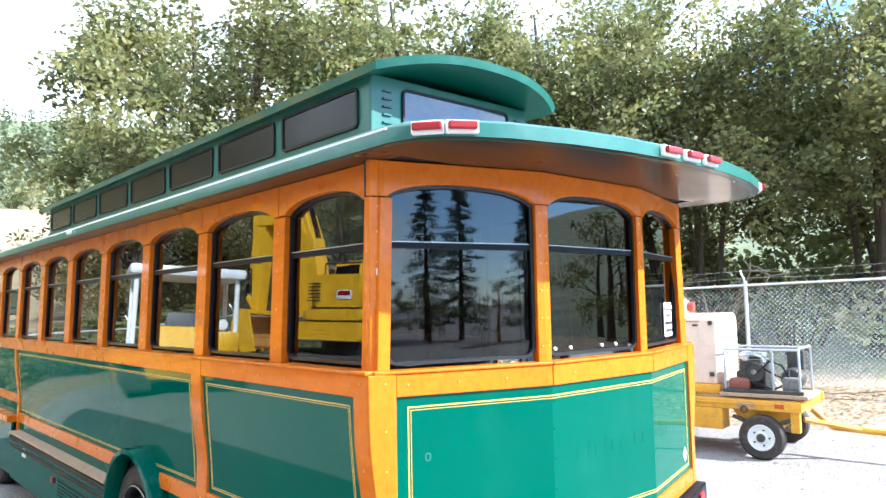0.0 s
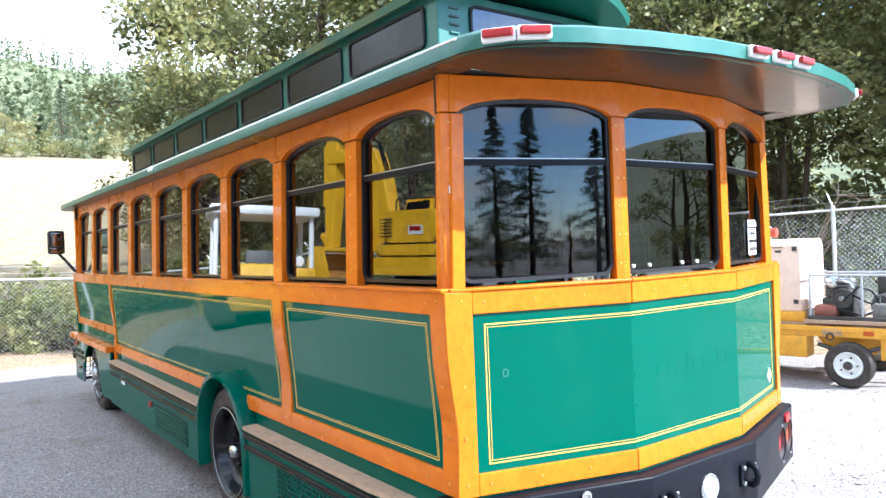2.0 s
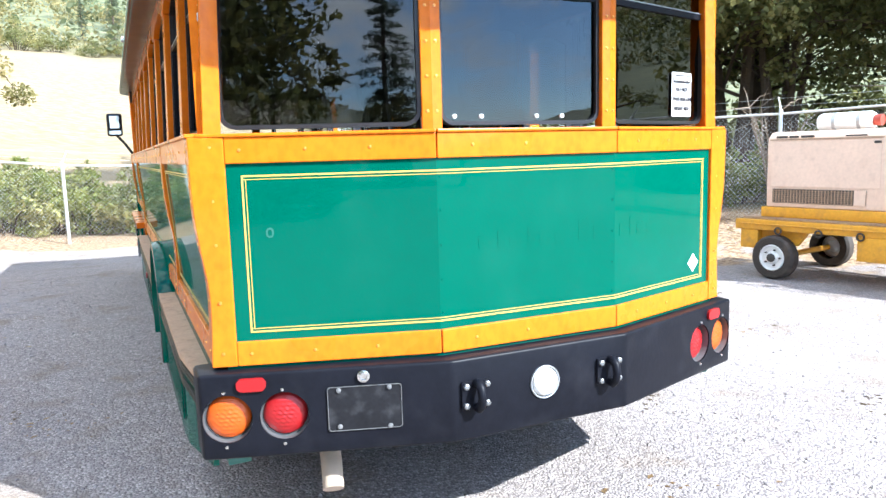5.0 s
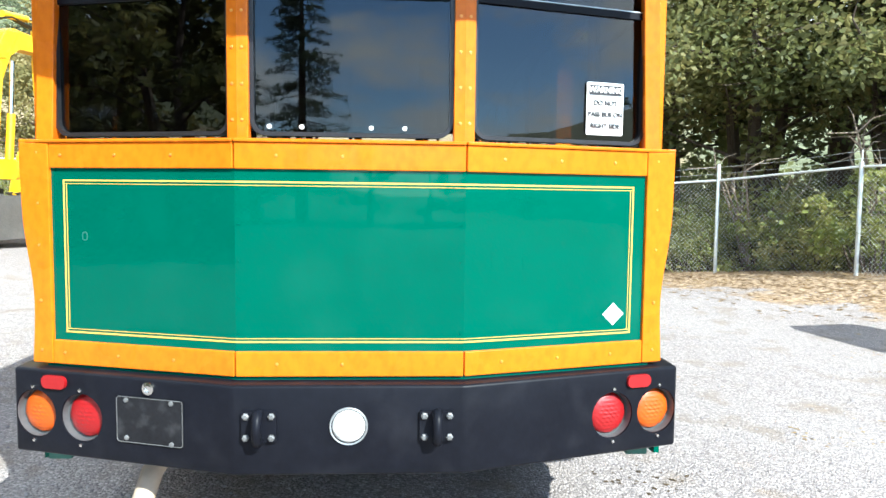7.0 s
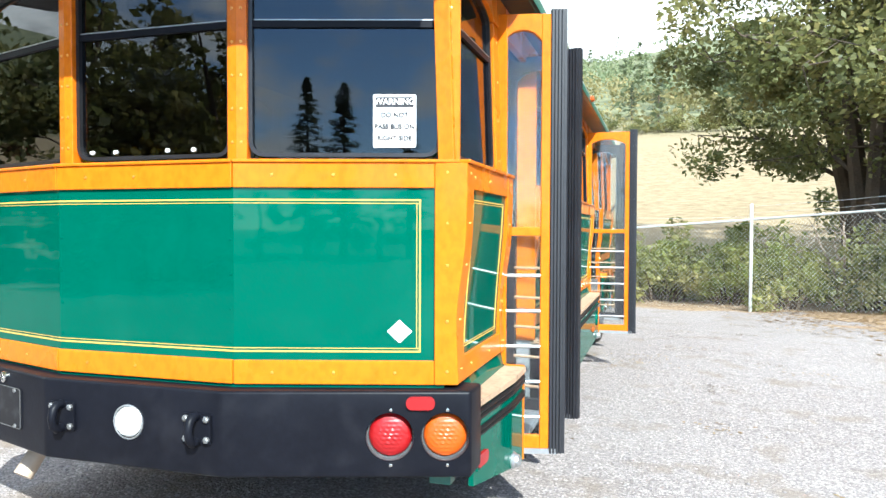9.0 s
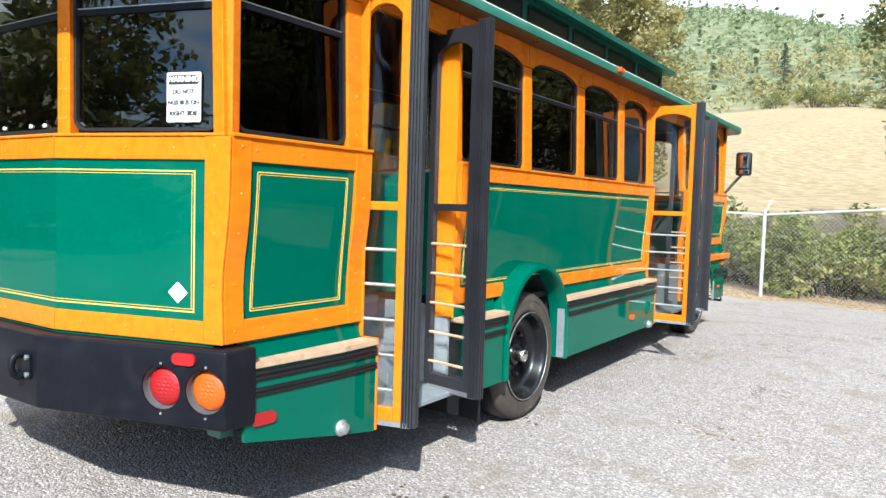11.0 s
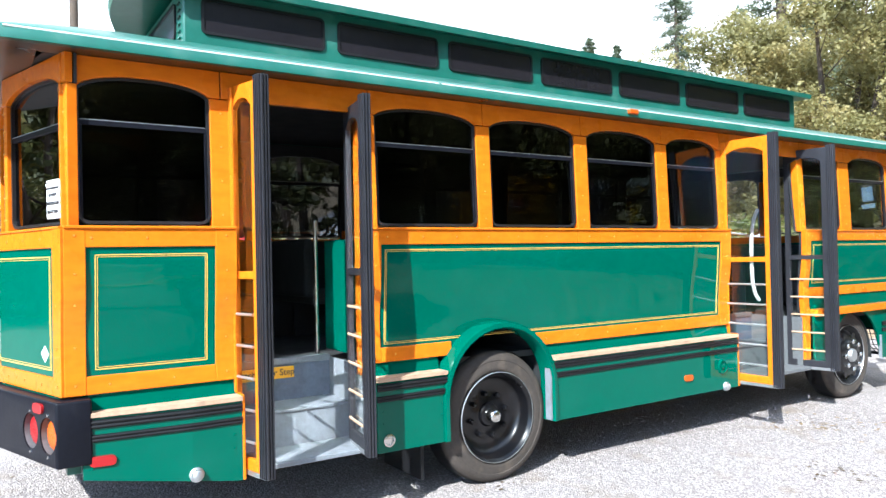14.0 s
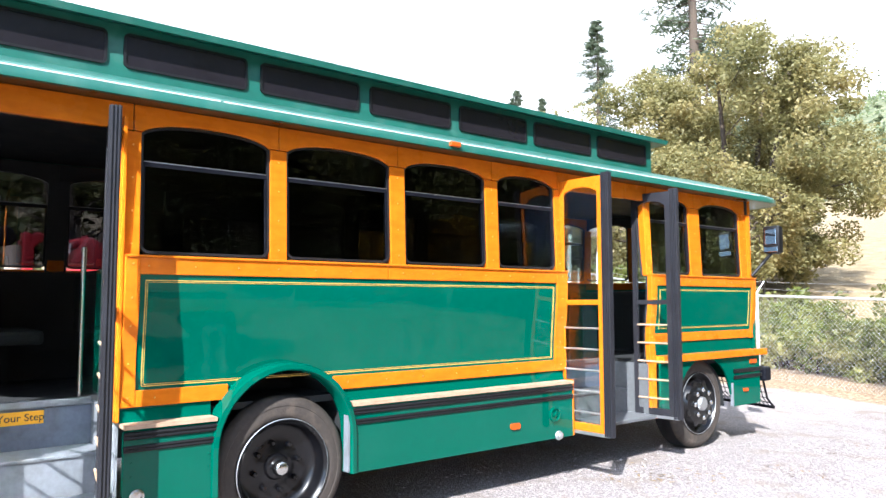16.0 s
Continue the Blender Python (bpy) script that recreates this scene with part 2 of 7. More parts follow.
DRY = leafmat("dry_leaf", (0.12, 0.07, 0.035), (0.30, 0.20, 0.10), (0.45, 0.33, 0.17))

# ---------------------------------------------------------------- mesh helpers


def link(name, bm, mat, parent=None, label="", smooth=False):
    bmesh.ops.recalc_face_normals(bm, faces=bm.faces)
    if mat is ORANGE and not smooth and len(bm.faces) < 900:
        sharp = [e for e in bm.edges if len(e.link_faces) == 2 and e.calc_face_angle() > 0.9]
        bmesh.ops.bevel(bm, geom=sharp, offset=0.0035, segments=2, affect="EDGES", profile=0.5)
    me = bpy.data.meshes.new(name)
    bm.to_mesh(me)
    bm.free()
    me.materials.append(mat)
    if smooth:
        me.shade_smooth()
        me.set_sharp_from_angle(angle=radians(42))
    ob = new(name, me)
    if parent:
        ob.parent = parent
    if label:
        ob["label"] = label
    return ob


def part(name, bm, mat, parent, label="", smooth=False):
    return link(name, bm, mat, parent, label, smooth)


def empty(name, at, label, category, group="", turn=0.0):
    ob = new(name)
    ob.matrix_world = pose(*at, 0, 0, turn)
    return tagged(ob, label, category, group)


def box(x0, x1, y0, y1, z0, z1, bm=None, bev=0.0):
    own = bmesh.new()
    v = [own.verts.new((x, y, z)) for x in (x0, x1) for y in (y0, y1) for z in (z0, z1)]
    for f in ((0, 1, 3, 2), (4, 6, 7, 5), (0, 4, 5, 1), (2, 3, 7, 6), (0, 2, 6, 4), (1, 5, 7, 3)):
        own.faces.new([v[i] for i in f])
    if bev:
        bmesh.ops.bevel(own, geom=own.edges[:], offset=bev, segments=2, affect="EDGES", profile=0.5)
    return merge(bm, own)


def merge(bm, own):
    if bm is None:
        return own
    me = bpy.data.meshes.new("t")
    own.to_mesh(me)
    own.free()
    bm.from_mesh(me)
    bpy.data.meshes.remove(me)
    return bm


def prism(poly, axis, a, b, bm=None, bev=0.0):
    """A flat outline pushed along an axis from a to b. axis x: outline is (y, z); y: (x, z); z: (x, y)."""
    own = bmesh.new()
    put = {"x": lambda p, h: (h, p[0], p[1]), "y": lambda p, h: (p[0], h, p[1]), "z": lambda p, h: (p[0], p[1], h)}[axis]
    lo = [own.verts.new(put(p, a)) for p in poly]
    hi = [own.verts.new(put(p, b)) for p in poly]
    own.faces.new(lo)
    own.faces.new(hi)
    n = len(poly)
    for i in range(n):
        own.faces.new((lo[i], lo[(i + 1) % n], hi[(i + 1) % n], hi[i]))
    if bev:
        bmesh.ops.bevel(own, geom=own.edges[:], offset=bev, segments=2, affect="EDGES", profile=0.5)
    return merge(bm, own)


def tube(pts, r, n=8, bm=None, ends=None):
    """A round bar along points; r is one radius or one for each point."""
    own = bmesh.new()
    pts = [Vector(p) for p in pts]
    rs = r if isinstance(r, (list, tuple)) else [r] * len(pts)
    rings, side = [], None
    for i, p in enumerate(pts):
        d = (pts[min(i + 1, len(pts) - 1)] - pts[max(i - 1, 0)]).normalized()
        if side is None:
            side = d.orthogonal().normalized()
        side = (side - d * side.dot(d)).normalized()
        up = d.cross(side)
        rings.append([own.verts.new(p + (side * math.cos(k * 2 * math.pi / n) + up * math.sin(k * 2 * math.pi / n)) * rs[i]) for k in range(n)])
    for a, b in zip(rings, rings[1:]):
        for k in range(n):
            own.faces.new((a[k], a[(k + 1) % n], b[(k + 1) % n], b[k]))
    own.faces.new(rings[0][::-1])
    own.faces.new(rings[-1])
    return merge(bm, own)


def lathe(profile, m, n=32, bm=None):
    """Turns (radius, height) round the z axis of the pose m."""
    own = bmesh.new()
    rings = []
    for r, h in profile:
        if r < 1e-5:
            rings.append([own.verts.new(m @ Vector((0, 0, h)))])
        else:
            rings.append([own.verts.new(m @ Vector((r * math.cos(k * 2 * math.pi / n), r * math.sin(k * 2 * math.pi / n), h))) for k in range(n)])
    for a, b in zip(rings, rings[1:]):
        for k in range(n):
            q = [a[k % len(a)], a[(k + 1) % len(a)], b[(k + 1) % len(b)], b[k % len(b)]]
            q = list(dict.fromkeys(q))
            if len(q) > 2:
                own.faces.new(q)
    return merge(bm, own)


def slab(mp, ss, zb, zt, nz, d0, d1, bm=None):
    """A curved board: mp(s, z, d) gives its places, s runs along, z up, d outwards; zb and zt may follow s."""
    own = bmesh.new()
    fb = zb if callable(zb) else (lambda s: zb)
    ft = zt if callable(zt) else (lambda s: zt)
    g = {}
    for i, s in enumerate(ss):
        for j in range(nz + 1):
            z = fb(s) + (ft(s) - fb(s)) * j / nz
            for k, d in enumerate((d0, d1)):
                g[i, j, k] = own.verts.new(mp(s, z, d))
    ns = len(ss) - 1
    for i in range(ns):
        for j in range(nz):
            for k in (0, 1):
                own.faces.new([g[i, j, k], g[i + 1, j, k], g[i + 1, j + 1, k], g[i, j + 1, k]])
        for j in (0, nz):
            own.faces.new([g[i, j, 0], g[i + 1, j, 0], g[i + 1, j, 1], g[i, j, 1]])
    for j in range(nz):
        for i in (0, ns):
            own.faces.new([g[i, j, 0], g[i, j + 1, 0], g[i, j + 1, 1], g[i, j, 1]])
    return merge(bm, own)


def inset(loop, w):
    """The loop of (s, z), counter-clockwise, moved inwards by w."""
    n, out = len(loop), []
    for i in range(n):
        p, q, r = Vector(loop[i - 1]), Vector(loop[i]), Vector(loop[(i + 1) % n])
        a, b = (q - p).normalized(), (r - q).normalized()
        na, nb = Vector((-a.y, a.x)), Vector((-b.y, b.x))
        m = (na + nb)
        m = m / max(m.dot(na), 0.5)
        out.append(tuple(q + m * w))
    return out


def ring(mp, loop, w, d0, d1, bm=None):
    """A frame of width w that follows a loop of (s, z)."""
    own = bmesh.new()
    inner = inset(loop, w)
    vs = [[own.verts.new(mp(s, z, d)) for s, z in l] for l in (loop, inner) for d in (d0, d1)]
    n = len(loop)
    for i in range(n):
        j = (i + 1) % n
        for a, b in ((0, 1), (1, 3), (3, 2), (2, 0)):
            own.faces.new((vs[a][i], vs[a][j], vs[b][j], vs[b][i]))
    return merge(bm, own)


def plate(mp, loop, d0, d1, bm=None):
    own = bmesh.new()
    lo, hi = [[own.verts.new(mp(s, z, d)) for s, z in loop] for d in (d0, d1)]
    own.faces.new(lo)
    own.faces.new(hi)
    n = len(loop)
    for i in range(n):
        own.faces.new((lo[i], lo[(i + 1) % n], hi[(i + 1) % n], hi[i]))
    return merge(bm, own)


def rounded(s0, s1, z0, z1, r, n=4):
    pts = []
    for cs, cz, a in ((s1 - r, z0 + r, -90), (s1 - r, z1 - r, 0), (s0 + r, z1 - r, 90), (s0 + r, z0 + r, 180)):
        for k in range(n + 1):
            t = radians(a + 90 * k / n)
            pts.append((cs + r * math.cos(t), cz + r * math.sin(t)))
    return pts


def steps(a, b, n):
    return [a + (b - a) * i / n for i in range(n + 1)]

# ---------------------------------------------------------------- trolley bus
bus = empty("trolley_bus", (0, 0, 0), "green and orange wood-trimmed trolley bus with open folding doors", "bus")
PZ = [0.80, 0.87, 1.0, 1.10, 1.18, 1.28, 1.38, 1.48, 1.56, 1.66]
PX = [1.148, 1.149, 1.1415, 1.139, 1.1445, 1.160, 1.1725, 1.1765, 1.178, 1.179]
HZ = np.linspace(0.80, 1.66, 87)
HX = np.interp(HZ, PZ, PX)
for _ in range(10):
    HX[1:-1] = (HX[:-2] + 2 * HX[1:-1] + HX[2:]) / 4


def half_width(z):
    """Half the body's width: an ogee below the belt, straight and leaning in above it."""
    if z < 1.6678:
        return float(np.interp(z, HZ, HX))
    return 1.142 - 0.0347 * (z - 1.668)



def clamp(v, a, b):
    return max(a, min(b, v))


def panel(sgn):
    """The sheet between the posts, which sweeps in more gently than they do."""
    def place(s, z, d):
        f = clamp((z - 0.95) / 0.65, 0, 1)
        return sgn * (1.1405 + 0.0375 * f * f * (3 - 2 * f) + d), s, z
    return place


def side(sgn):
    return lambda s, z, d: (sgn * (half_width(z) + d), s, z)


def line(p, q, drop=0.0):
    """A wall on the plan from p to q whose outer side lies on the right of the way."""
    p, q = Vector(p), Vector(q)
    u = (q - p).normalized()
    n = Vector((u.y, -u.x))
    return lambda s, z, d: (*(p + u * s + n * (d + drop)), z)


def skirtface(sgn):
    """The skirt's outer face, drawn in towards the rear corner."""
    x = 1.245 if sgn > 0 else 1.220
    return lambda s, z, d: (sgn * (x - 0.045 * clamp((1.05 - s) / 0.5, 0, 1) + d), s, z)


def plane(x, sgn):
    return lambda s, z, d: (sgn * (x + d), s, z)


LOOSE = (0.49, 8.5)
REAR = [((-1.165, 0.49), (-0.388, 0.26)), ((-0.388, 0.26), (0.388, 0.26)), ((0.388, 0.26), (1.165, 0.49))]
FRONT = [((1.165, 8.5), (0.5, 8.66)), ((0.5, 8.66), (-0.5, 8.66)), ((-0.5, 8.66), (-1.165, 8.5))]
WIN_R = [(0.56, 1.194), (2.17, 2.925), (3.034, 3.806), (3.927, 4.68), (4.805, 5.44), (6.74, 7.37), (7.56, 8.31)]
DOORS = [(1.307, 2.085), (5.52, 6.64)]
WIN_L = [(0.60, 1.236), (1.344, 2.095), (2.215, 2.975), (3.105, 3.85), (3.975, 4.735), (4.875, 5.63), (5.76, 6.55), (6.68, 7.45), (7.57, 8.36)]
TOP, ARCH, HEAD, SILL = 2.36, 0.075, 2.505, 1.690


def arch(s, a, b, rise=ARCH):
    u = min(1.0, abs((2 * s - a - b) / (b - a)))
    return TOP + rise * (1 - u ** 2.4) ** 0.6 - 0.012


def rivets(mp, places, parent, d=0.012, r=0.0062, mat=None):
    bm = bmesh.new()
    for s, z in places:
        c = Vector(mp(s, z, d))
        n = (Vector(mp(s, z, d + 0.01)) - c).normalized()
        m = Matrix.Translation(c) @ n.to_track_quat("Z", "Y").to_matrix().to_4x4()
        lathe([(r, -0.002), (r * 0.8, r * 0.5), (0, r * 0.75)], m, 8, bm)
    ob = part("screw_row", bm, mat or SCREW, parent, "row of small domed screw heads", True)
    return tagged(ob, kind="stuff")


def window(mp, a, b, d, glassmat, bar=2.155, split=True, corner=0.055, arched=True, sashes=True):
    """One window: rubber frame, upper and lower pane, and the bar between them."""
    loop = []
    for cs, cz, t0 in ((b - corner, SILL + corner, -90),):
        loop += [(cs + corner * math.cos(radians(t0 + 90 * k / 4)), cz + corner * math.sin(radians(t0 + 90 * k / 4))) for k in range(5)]
    top = (lambda s: arch(s, a, b)) if arched else (lambda s: 2.37)
    loop += [(s, top(s)) for s in [b - (b - a) * (0.5 - 0.5 * math.cos(math.pi * k / 14)) for k in range(15)]]
    loop += [(a + corner + corner * math.cos(radians(180 + 90 * k / 4)), SILL + corner + corner * math.sin(radians(180 + 90 * k / 4))) for k in range(5)]
    fr = part("window", ring(mp, loop, 0.014, d - 0.03, d + 0.010), WINFRAME, bus, "dark tinted window in a black rubber frame")
    inner = inset(loop, 0.010)
    pane = part("pane", plate(mp, inner, d - 0.012, d - 0.007), glassmat, fr, "dark tinted glass pane")
    pane.visible_shadow = False
    if split:
        part("transom", slab(mp, [a + 0.014, b - 0.014], bar - 0.012, bar + 0.012, 1, d - 0.02, d + 0.006), BLACK, fr, "thin dark metal bar across the glass")
        part("transom_edge", slab(mp, [a + 0.02, b - 0.02], bar + 0.0125, bar + 0.0155, 1, d - 0.02, d + 0.008), DULLMETAL, fr, "hairline bright edge of the bar")
        for s in (a + 0.018, b - 0.026) if sashes else ():
            part("sash", slab(mp, [s, s + 0.008], SILL + 0.03, bar, 1, d - 0.02, d + 0.004), BLACK, fr, "dark metal sash of the lower pane")
    return fr


def header(mp, a, b, w, drop=0.0, bottom=None, lined=True):
    """The arched board over one bay, from a to b, with its window w."""
    ss = sorted({a, b, *([w[0] + (w[1] - w[0]) * (0.5 - 0.5 * math.cos(math.pi * k / 18)) for k in range(19)] if w else [])})
    f = (lambda s: arch(s, *w) if w and w[0] < s < w[1] else TOP) if bottom is None else bottom
    part("header_board", slab(mp, ss, f, HEAD, 1, drop - 0.03, drop + 0.006), ORANGE, bus, "arched orange header board")
    for s in (a, b) if 0.6 < a and b < 8.4 else ():
        part("joint_strip", slab(mp, [s - 0.006, s + 0.006], TOP, HEAD, 1, drop - 0.034, drop - 0.010), INTERIOR, bus, "dark joint between two boards")
    # added near-black sheet, so the orange board reads dark from inside
    if lined:
        part("header_dark_sheet", slab(mp, ss, lambda s: f(s) + 0.002, HEAD, 1, drop - 0.05, drop - 0.036), INTERIOR, bus, "near-black sheet added inside the header")


def dense(loop, step=0.03):
    """The same loop with points no further apart than step."""
    out = []
    for p, q in zip(loop, loop[1:] + loop[:1]):
        n = max(1, int(math.hypot(q[0] - p[0], q[1] - p[1]) / step))
        out += [(p[0] + (q[0] - p[0]) * k / n, p[1] + (q[1] - p[1]) * k / n) for k in range(n)]
    return out


def pinstripe(mp, a, b, z0, z1, d):
    for o, w, label in ((0.0, 0.0045, "thin cream pinstripe"), (0.0105, 0.0025, "hair-thin cream pinstripe")):
        part("pinstripe", ring(mp, dense(rounded(a + o, b - o, z0 + o, z1 - o, 0.004, 1)), w, d, d + 0.0015), STRIPE, bus, label)


def archz(s, c, zc, r):
    return zc + math.sqrt(max(0.0, r * r - (s - c) ** 2)) if abs(s - c) < r else 0.0


# sides above the belt
for sgn, wins in ((1, WIN_R), (-1, WIN_L)):
    mp = side(sgn)
    bays = sorted(wins + (DOORS if sgn > 0 else []))
    edges = [LOOSE[0]] + [(p[1] + q[0]) / 2 for p, q in zip(bays, bays[1:])] + [LOOSE[1]]
    for (a, b), lo, hi in zip(bays, edges, edges[1:]):
        if (a, b) in DOORS and sgn > 0:
            header(mp, lo + 0.003, hi - 0.003, None, 0.0, lambda s, a=a, b=b: 2.425 if a < s < b else TOP)
        else:
            header(mp, lo + 0.003, hi - 0.003, (a, b), lined=0.6 < lo and hi < 8.4)
            window(mp, a, b, -0.024 if sgn > 0 else -0.038, CABGLASS if a > 6.6 else (GLASSDARK if sgn > 0 else GLASS), bar=2.185 if sgn > 0 else 2.17)
    gaps = [(LOOSE[0], bays[0][0])] + [(p[1], q[0]) for p, q in zip(bays, bays[1:])] + [(bays[-1][1], LOOSE[1])]
    for a, b in gaps:
        part("window_post", slab(mp, [a, b], 1.668, TOP - 0.005, 1, -0.06, 0.0), ORANGE, bus, "orange varnished window post")
        # sheet added behind each post to keep orange out of the dark interior
        if 0.6 < a and b < 8.4 and not (sgn > 0 and (abs(a - 2.085) < 0.01 or abs(b - 1.307) < 0.01)):
            part("post_dark_sheet", slab(mp, [a - 0.014, b + 0.014], 1.66, TOP + 0.01, 1, -0.092, -0.076), INTERIOR, bus, "near-black sheet added inside the post")
        rivets(mp, [((a + b) / 2, z) for z in (1.74, 1.92, 2.10, 2.28)], bus, 0.0)
    # the belt rail with its ledge
    cuts = [0.49, 1.305] if sgn > 0 else [0.49, 2.07, 4.1, 6.4, 8.5]
    spans = list(zip(cuts, cuts[1:])) if sgn < 0 else [(0.49, 1.305), (2.088, 3.75), (3.75, 5.514), (6.642, 8.5)]
    for a, b in spans:
        part("belt_rail", slab(mp, [a + 0.002, b - 0.002], 1.575, 1.6665, 2, -0.02, 0.012), ORANGE, bus, "orange belt rail")
        part("belt_ledge", slab(plane(1.18, sgn), [a, b], 1.664, 1.678, 1, -0.075, 0.022), ORANGE, bus, "narrow orange ledge under the windows")
        rivets(mp, [(a + 0.12 + k * 0.25, 1.62) for k in range(int((b - a - 0.1) / 0.25))], bus)

# rear: three flat faces
for k, (p, q) in enumerate(REAR):
    mp, up = line(p, q), line(p, q, -0.028)
    ln = (Vector(q) - Vector(p)).length
    w = (0.07 if k == 0 else 0.042, ln - (0.07 if k == 2 else 0.042))
    header(up, 0, ln, w)
    window(up, *w, -0.03, REARGLASS, bar=2.17, split=True, sashes=False)
    part("window_post", slab(up, [0, w[0]], 1.668, TOP - 0.003, 1, -0.05, 0.0), ORANGE, bus, "orange varnished window post")
    part("window_post", slab(up, [w[1], ln], 1.668, TOP - 0.003, 1, -0.05, 0.0), ORANGE, bus, "orange varnished window post")
    for s in (w[0] / 2, (w[1] + ln) / 2):
        rivets(up, [(s, z) for z in (1.74, 1.86, 1.98, 2.10, 2.22, 2.32)], bus, 0.0)
    c0, c1 = (0.09, 0.0) if k == 0 else ((0.0, 0.09) if k == 2 else (0.0, 0.0))
    part("belt_rail", slab(mp, [c0 + 0.001, ln - c1 - 0.001], 1.575, 1.664, 1, -0.02, 0.012), ORANGE, bus, "orange belt rail")
    part("belt_ledge", slab(mp, [0, ln], 1.664, 1.676, 1, -0.06, 0.02), ORANGE, bus, "narrow orange ledge under the windows")
    part("body_panel", slab(mp, [0.055 if k == 0 else 0, ln - (0.055 if k == 2 else 0)], 0.86, 1.58, 1, -0.03, 0.0), GREEN, bus, "glossy green lower rear panel")
    part("lower_rail", slab(mp, [c0 + 0.001, ln - c1 - 0.001], 0.872, 0.958, 1, -0.02, 0.012), ORANGE, bus, "orange lower rail")
    rivets(mp, [(0.14 + i * 0.22, z) for i in range(int((ln - 0.15) / 0.22)) for z in (1.62, 0.915)], bus)
    if k != 1:
        s0, s1 = (0.0, 0.09) if k == 0 else (ln - 0.09, ln)
        cs = 1 if k == 2 else -1

        def bent(s, z, d, mp=mp, s0=s0, k=k, cs=cs):
            """The post's outer edge follows the curve of the body side."""
            x, y, z = mp(s, z, d)
            f = (s - s0) / 0.09 if k == 2 else 1 - (s - s0) / 0.09
            return x + cs * f * (half_width(z) + 0.013 - 1.165), y, z

        part("corner_post", slab(bent, [s0, s1], 0.872, 1.664, 26, -0.02, 0.014), ORANGE, bus, "orange corner post")
        rivets(mp, [((s0 + s1) / 2, z) for z in (0.92, 1.1, 1.3, 1.45, 1.63)], bus, 0.014)
    else:
        for s in (0.012, ln - 0.012):
            rivets(mp, [(s, z) for z in (1.02, 1.14, 1.265, 1.39, 1.51)], bus, 0.0, 0.005, GREEN)
# bright studs along the foot of the middle rear window
for s in (0.105, 0.215, 0.452, 0.567):
    c = line(*REAR[1], -0.063)(s, 1.722, 0.0)
    part("stud", lathe([(0.009, -0.004), (0.008, 0.006), (0, 0.008)], Matrix.Translation(c) @ Matrix.Rotation(radians(90), 4, "X"), 10), WHITE, bus, "small pale stud at the window's foot")
# pinstripe round the whole rear, face by face
l0 = 0.8103
for k, (a, b) in enumerate(((0.14, l0), (0, 0.776), (0, l0 - 0.14))):
    mp = line(*REAR[k])
    bars = [(a, b, 1.529, 1.5345), (a, b, 1.519, 1.5212), (a, b, 0.987, 0.9925), (a, b, 1.000, 1.0022)]
    if k != 1:
        s = a if k == 0 else b
        i = 0.013 if k == 0 else -0.013
        bars += [(*sorted([s, s + i * 0.42]), 0.9925, 1.529), (*sorted([s + i, s + i * 1.17]), 1.0022, 1.519)]
    for s0, s1, z0, z1 in bars:
        part("pinstripe", slab(mp, [s0, s1], z0, z1, 1, 0.0005, 0.002), STRIPE, bus, "thin cream pinstripe")
mpR = line(*REAR[2])
part("diamond_sticker", plate(mpR, [(0.595, 1.020), (0.640, 1.062), (0.595, 1.104), (0.550, 1.062)], 0.001, 0.002), STICKER, bus, "white diamond sticker on the green panel")

# ghost of removed lettering: faint darker bars, and a pale scuff ring
GHOST = material("faded_green_ghost", (0.0, 0.081, 0.051), 0.3, coat=0.55, dirt=((0.03, 0.14, 0.10), 0.12), var=0.06, scale=1.5, spec=0.0)
for k, s0, w, h in ((1, 0.16, 0.06, 0.05), (1, 0.24, 0.03, 0.07), (1, 0.29, 0.05, 0.05), (1, 0.37, 0.03, 0.085), (1, 0.42, 0.05, 0.055), (1, 0.49, 0.05, 0.05), (1, 0.60, 0.05, 0.085), (1, 0.67, 0.03, 0.06), (2, 0.03, 0.05, 0.055), (2, 0.10, 0.03, 0.08), (2, 0.15, 0.05, 0.05), (2, 0.22, 0.045, 0.05)):
    part("ghost_bar", plate(line(*REAR[k]), rounded(s0, s0 + w, 1.235, 1.235 + h, 0.008, 2), 0.0004, 0.0009), GHOST, bus, "faint ghost of removed lettering")
part("scuff_ring", ring(line(*REAR[0]), rounded(0.212, 0.238, 1.318, 1.352, 0.012, 3), 0.006, 0.0004, 0.0012), ROOFGREEN, bus, "small pale scuff ring")

# warning sticker on the rear glass
upR = line(*REAR[2], -0.058)
stick = part("warning_sticker", plate(upR, rounded(0.494, 0.650, 1.725, 1.917, 0.004, 1), 0.0, 0.003), STICKER, bus, "white warning sticker with black lettering")


def lettering(text, mp, s, z, size, mat, parent, d=0.007, label=""):
    cu = bpy.data.curves.new("lettering", "FONT")
    cu.body, cu.size, cu.align_x, cu.align_y = text, size, "CENTER", "CENTER"
    cu.extrude = 0.001
    cu.offset = 0.0006
    tmp = bpy.data.objects.new("lettering", cu)
    me = bpy.data.meshes.new_from_object(tmp)
    bpy.data.objects.remove(tmp)
    o, u, v = Vector(mp(s, z, d)), Vector(mp(s + 1, z, d)), Vector(mp(s, z + 1, d))
    u, v = (u - o).normalized(), (v - o).normalized()
    m = Matrix.Identity(4)
    for i, c in enumerate((u, v, u.cross(v))):
        m.col[i][:3] = c
    m.translation = o
    me.transform(m)
    me.materials.append(mat)
    ob = new("lettering", me)
    ob.parent = parent
    if label:
        ob["label"] = label
    return ob


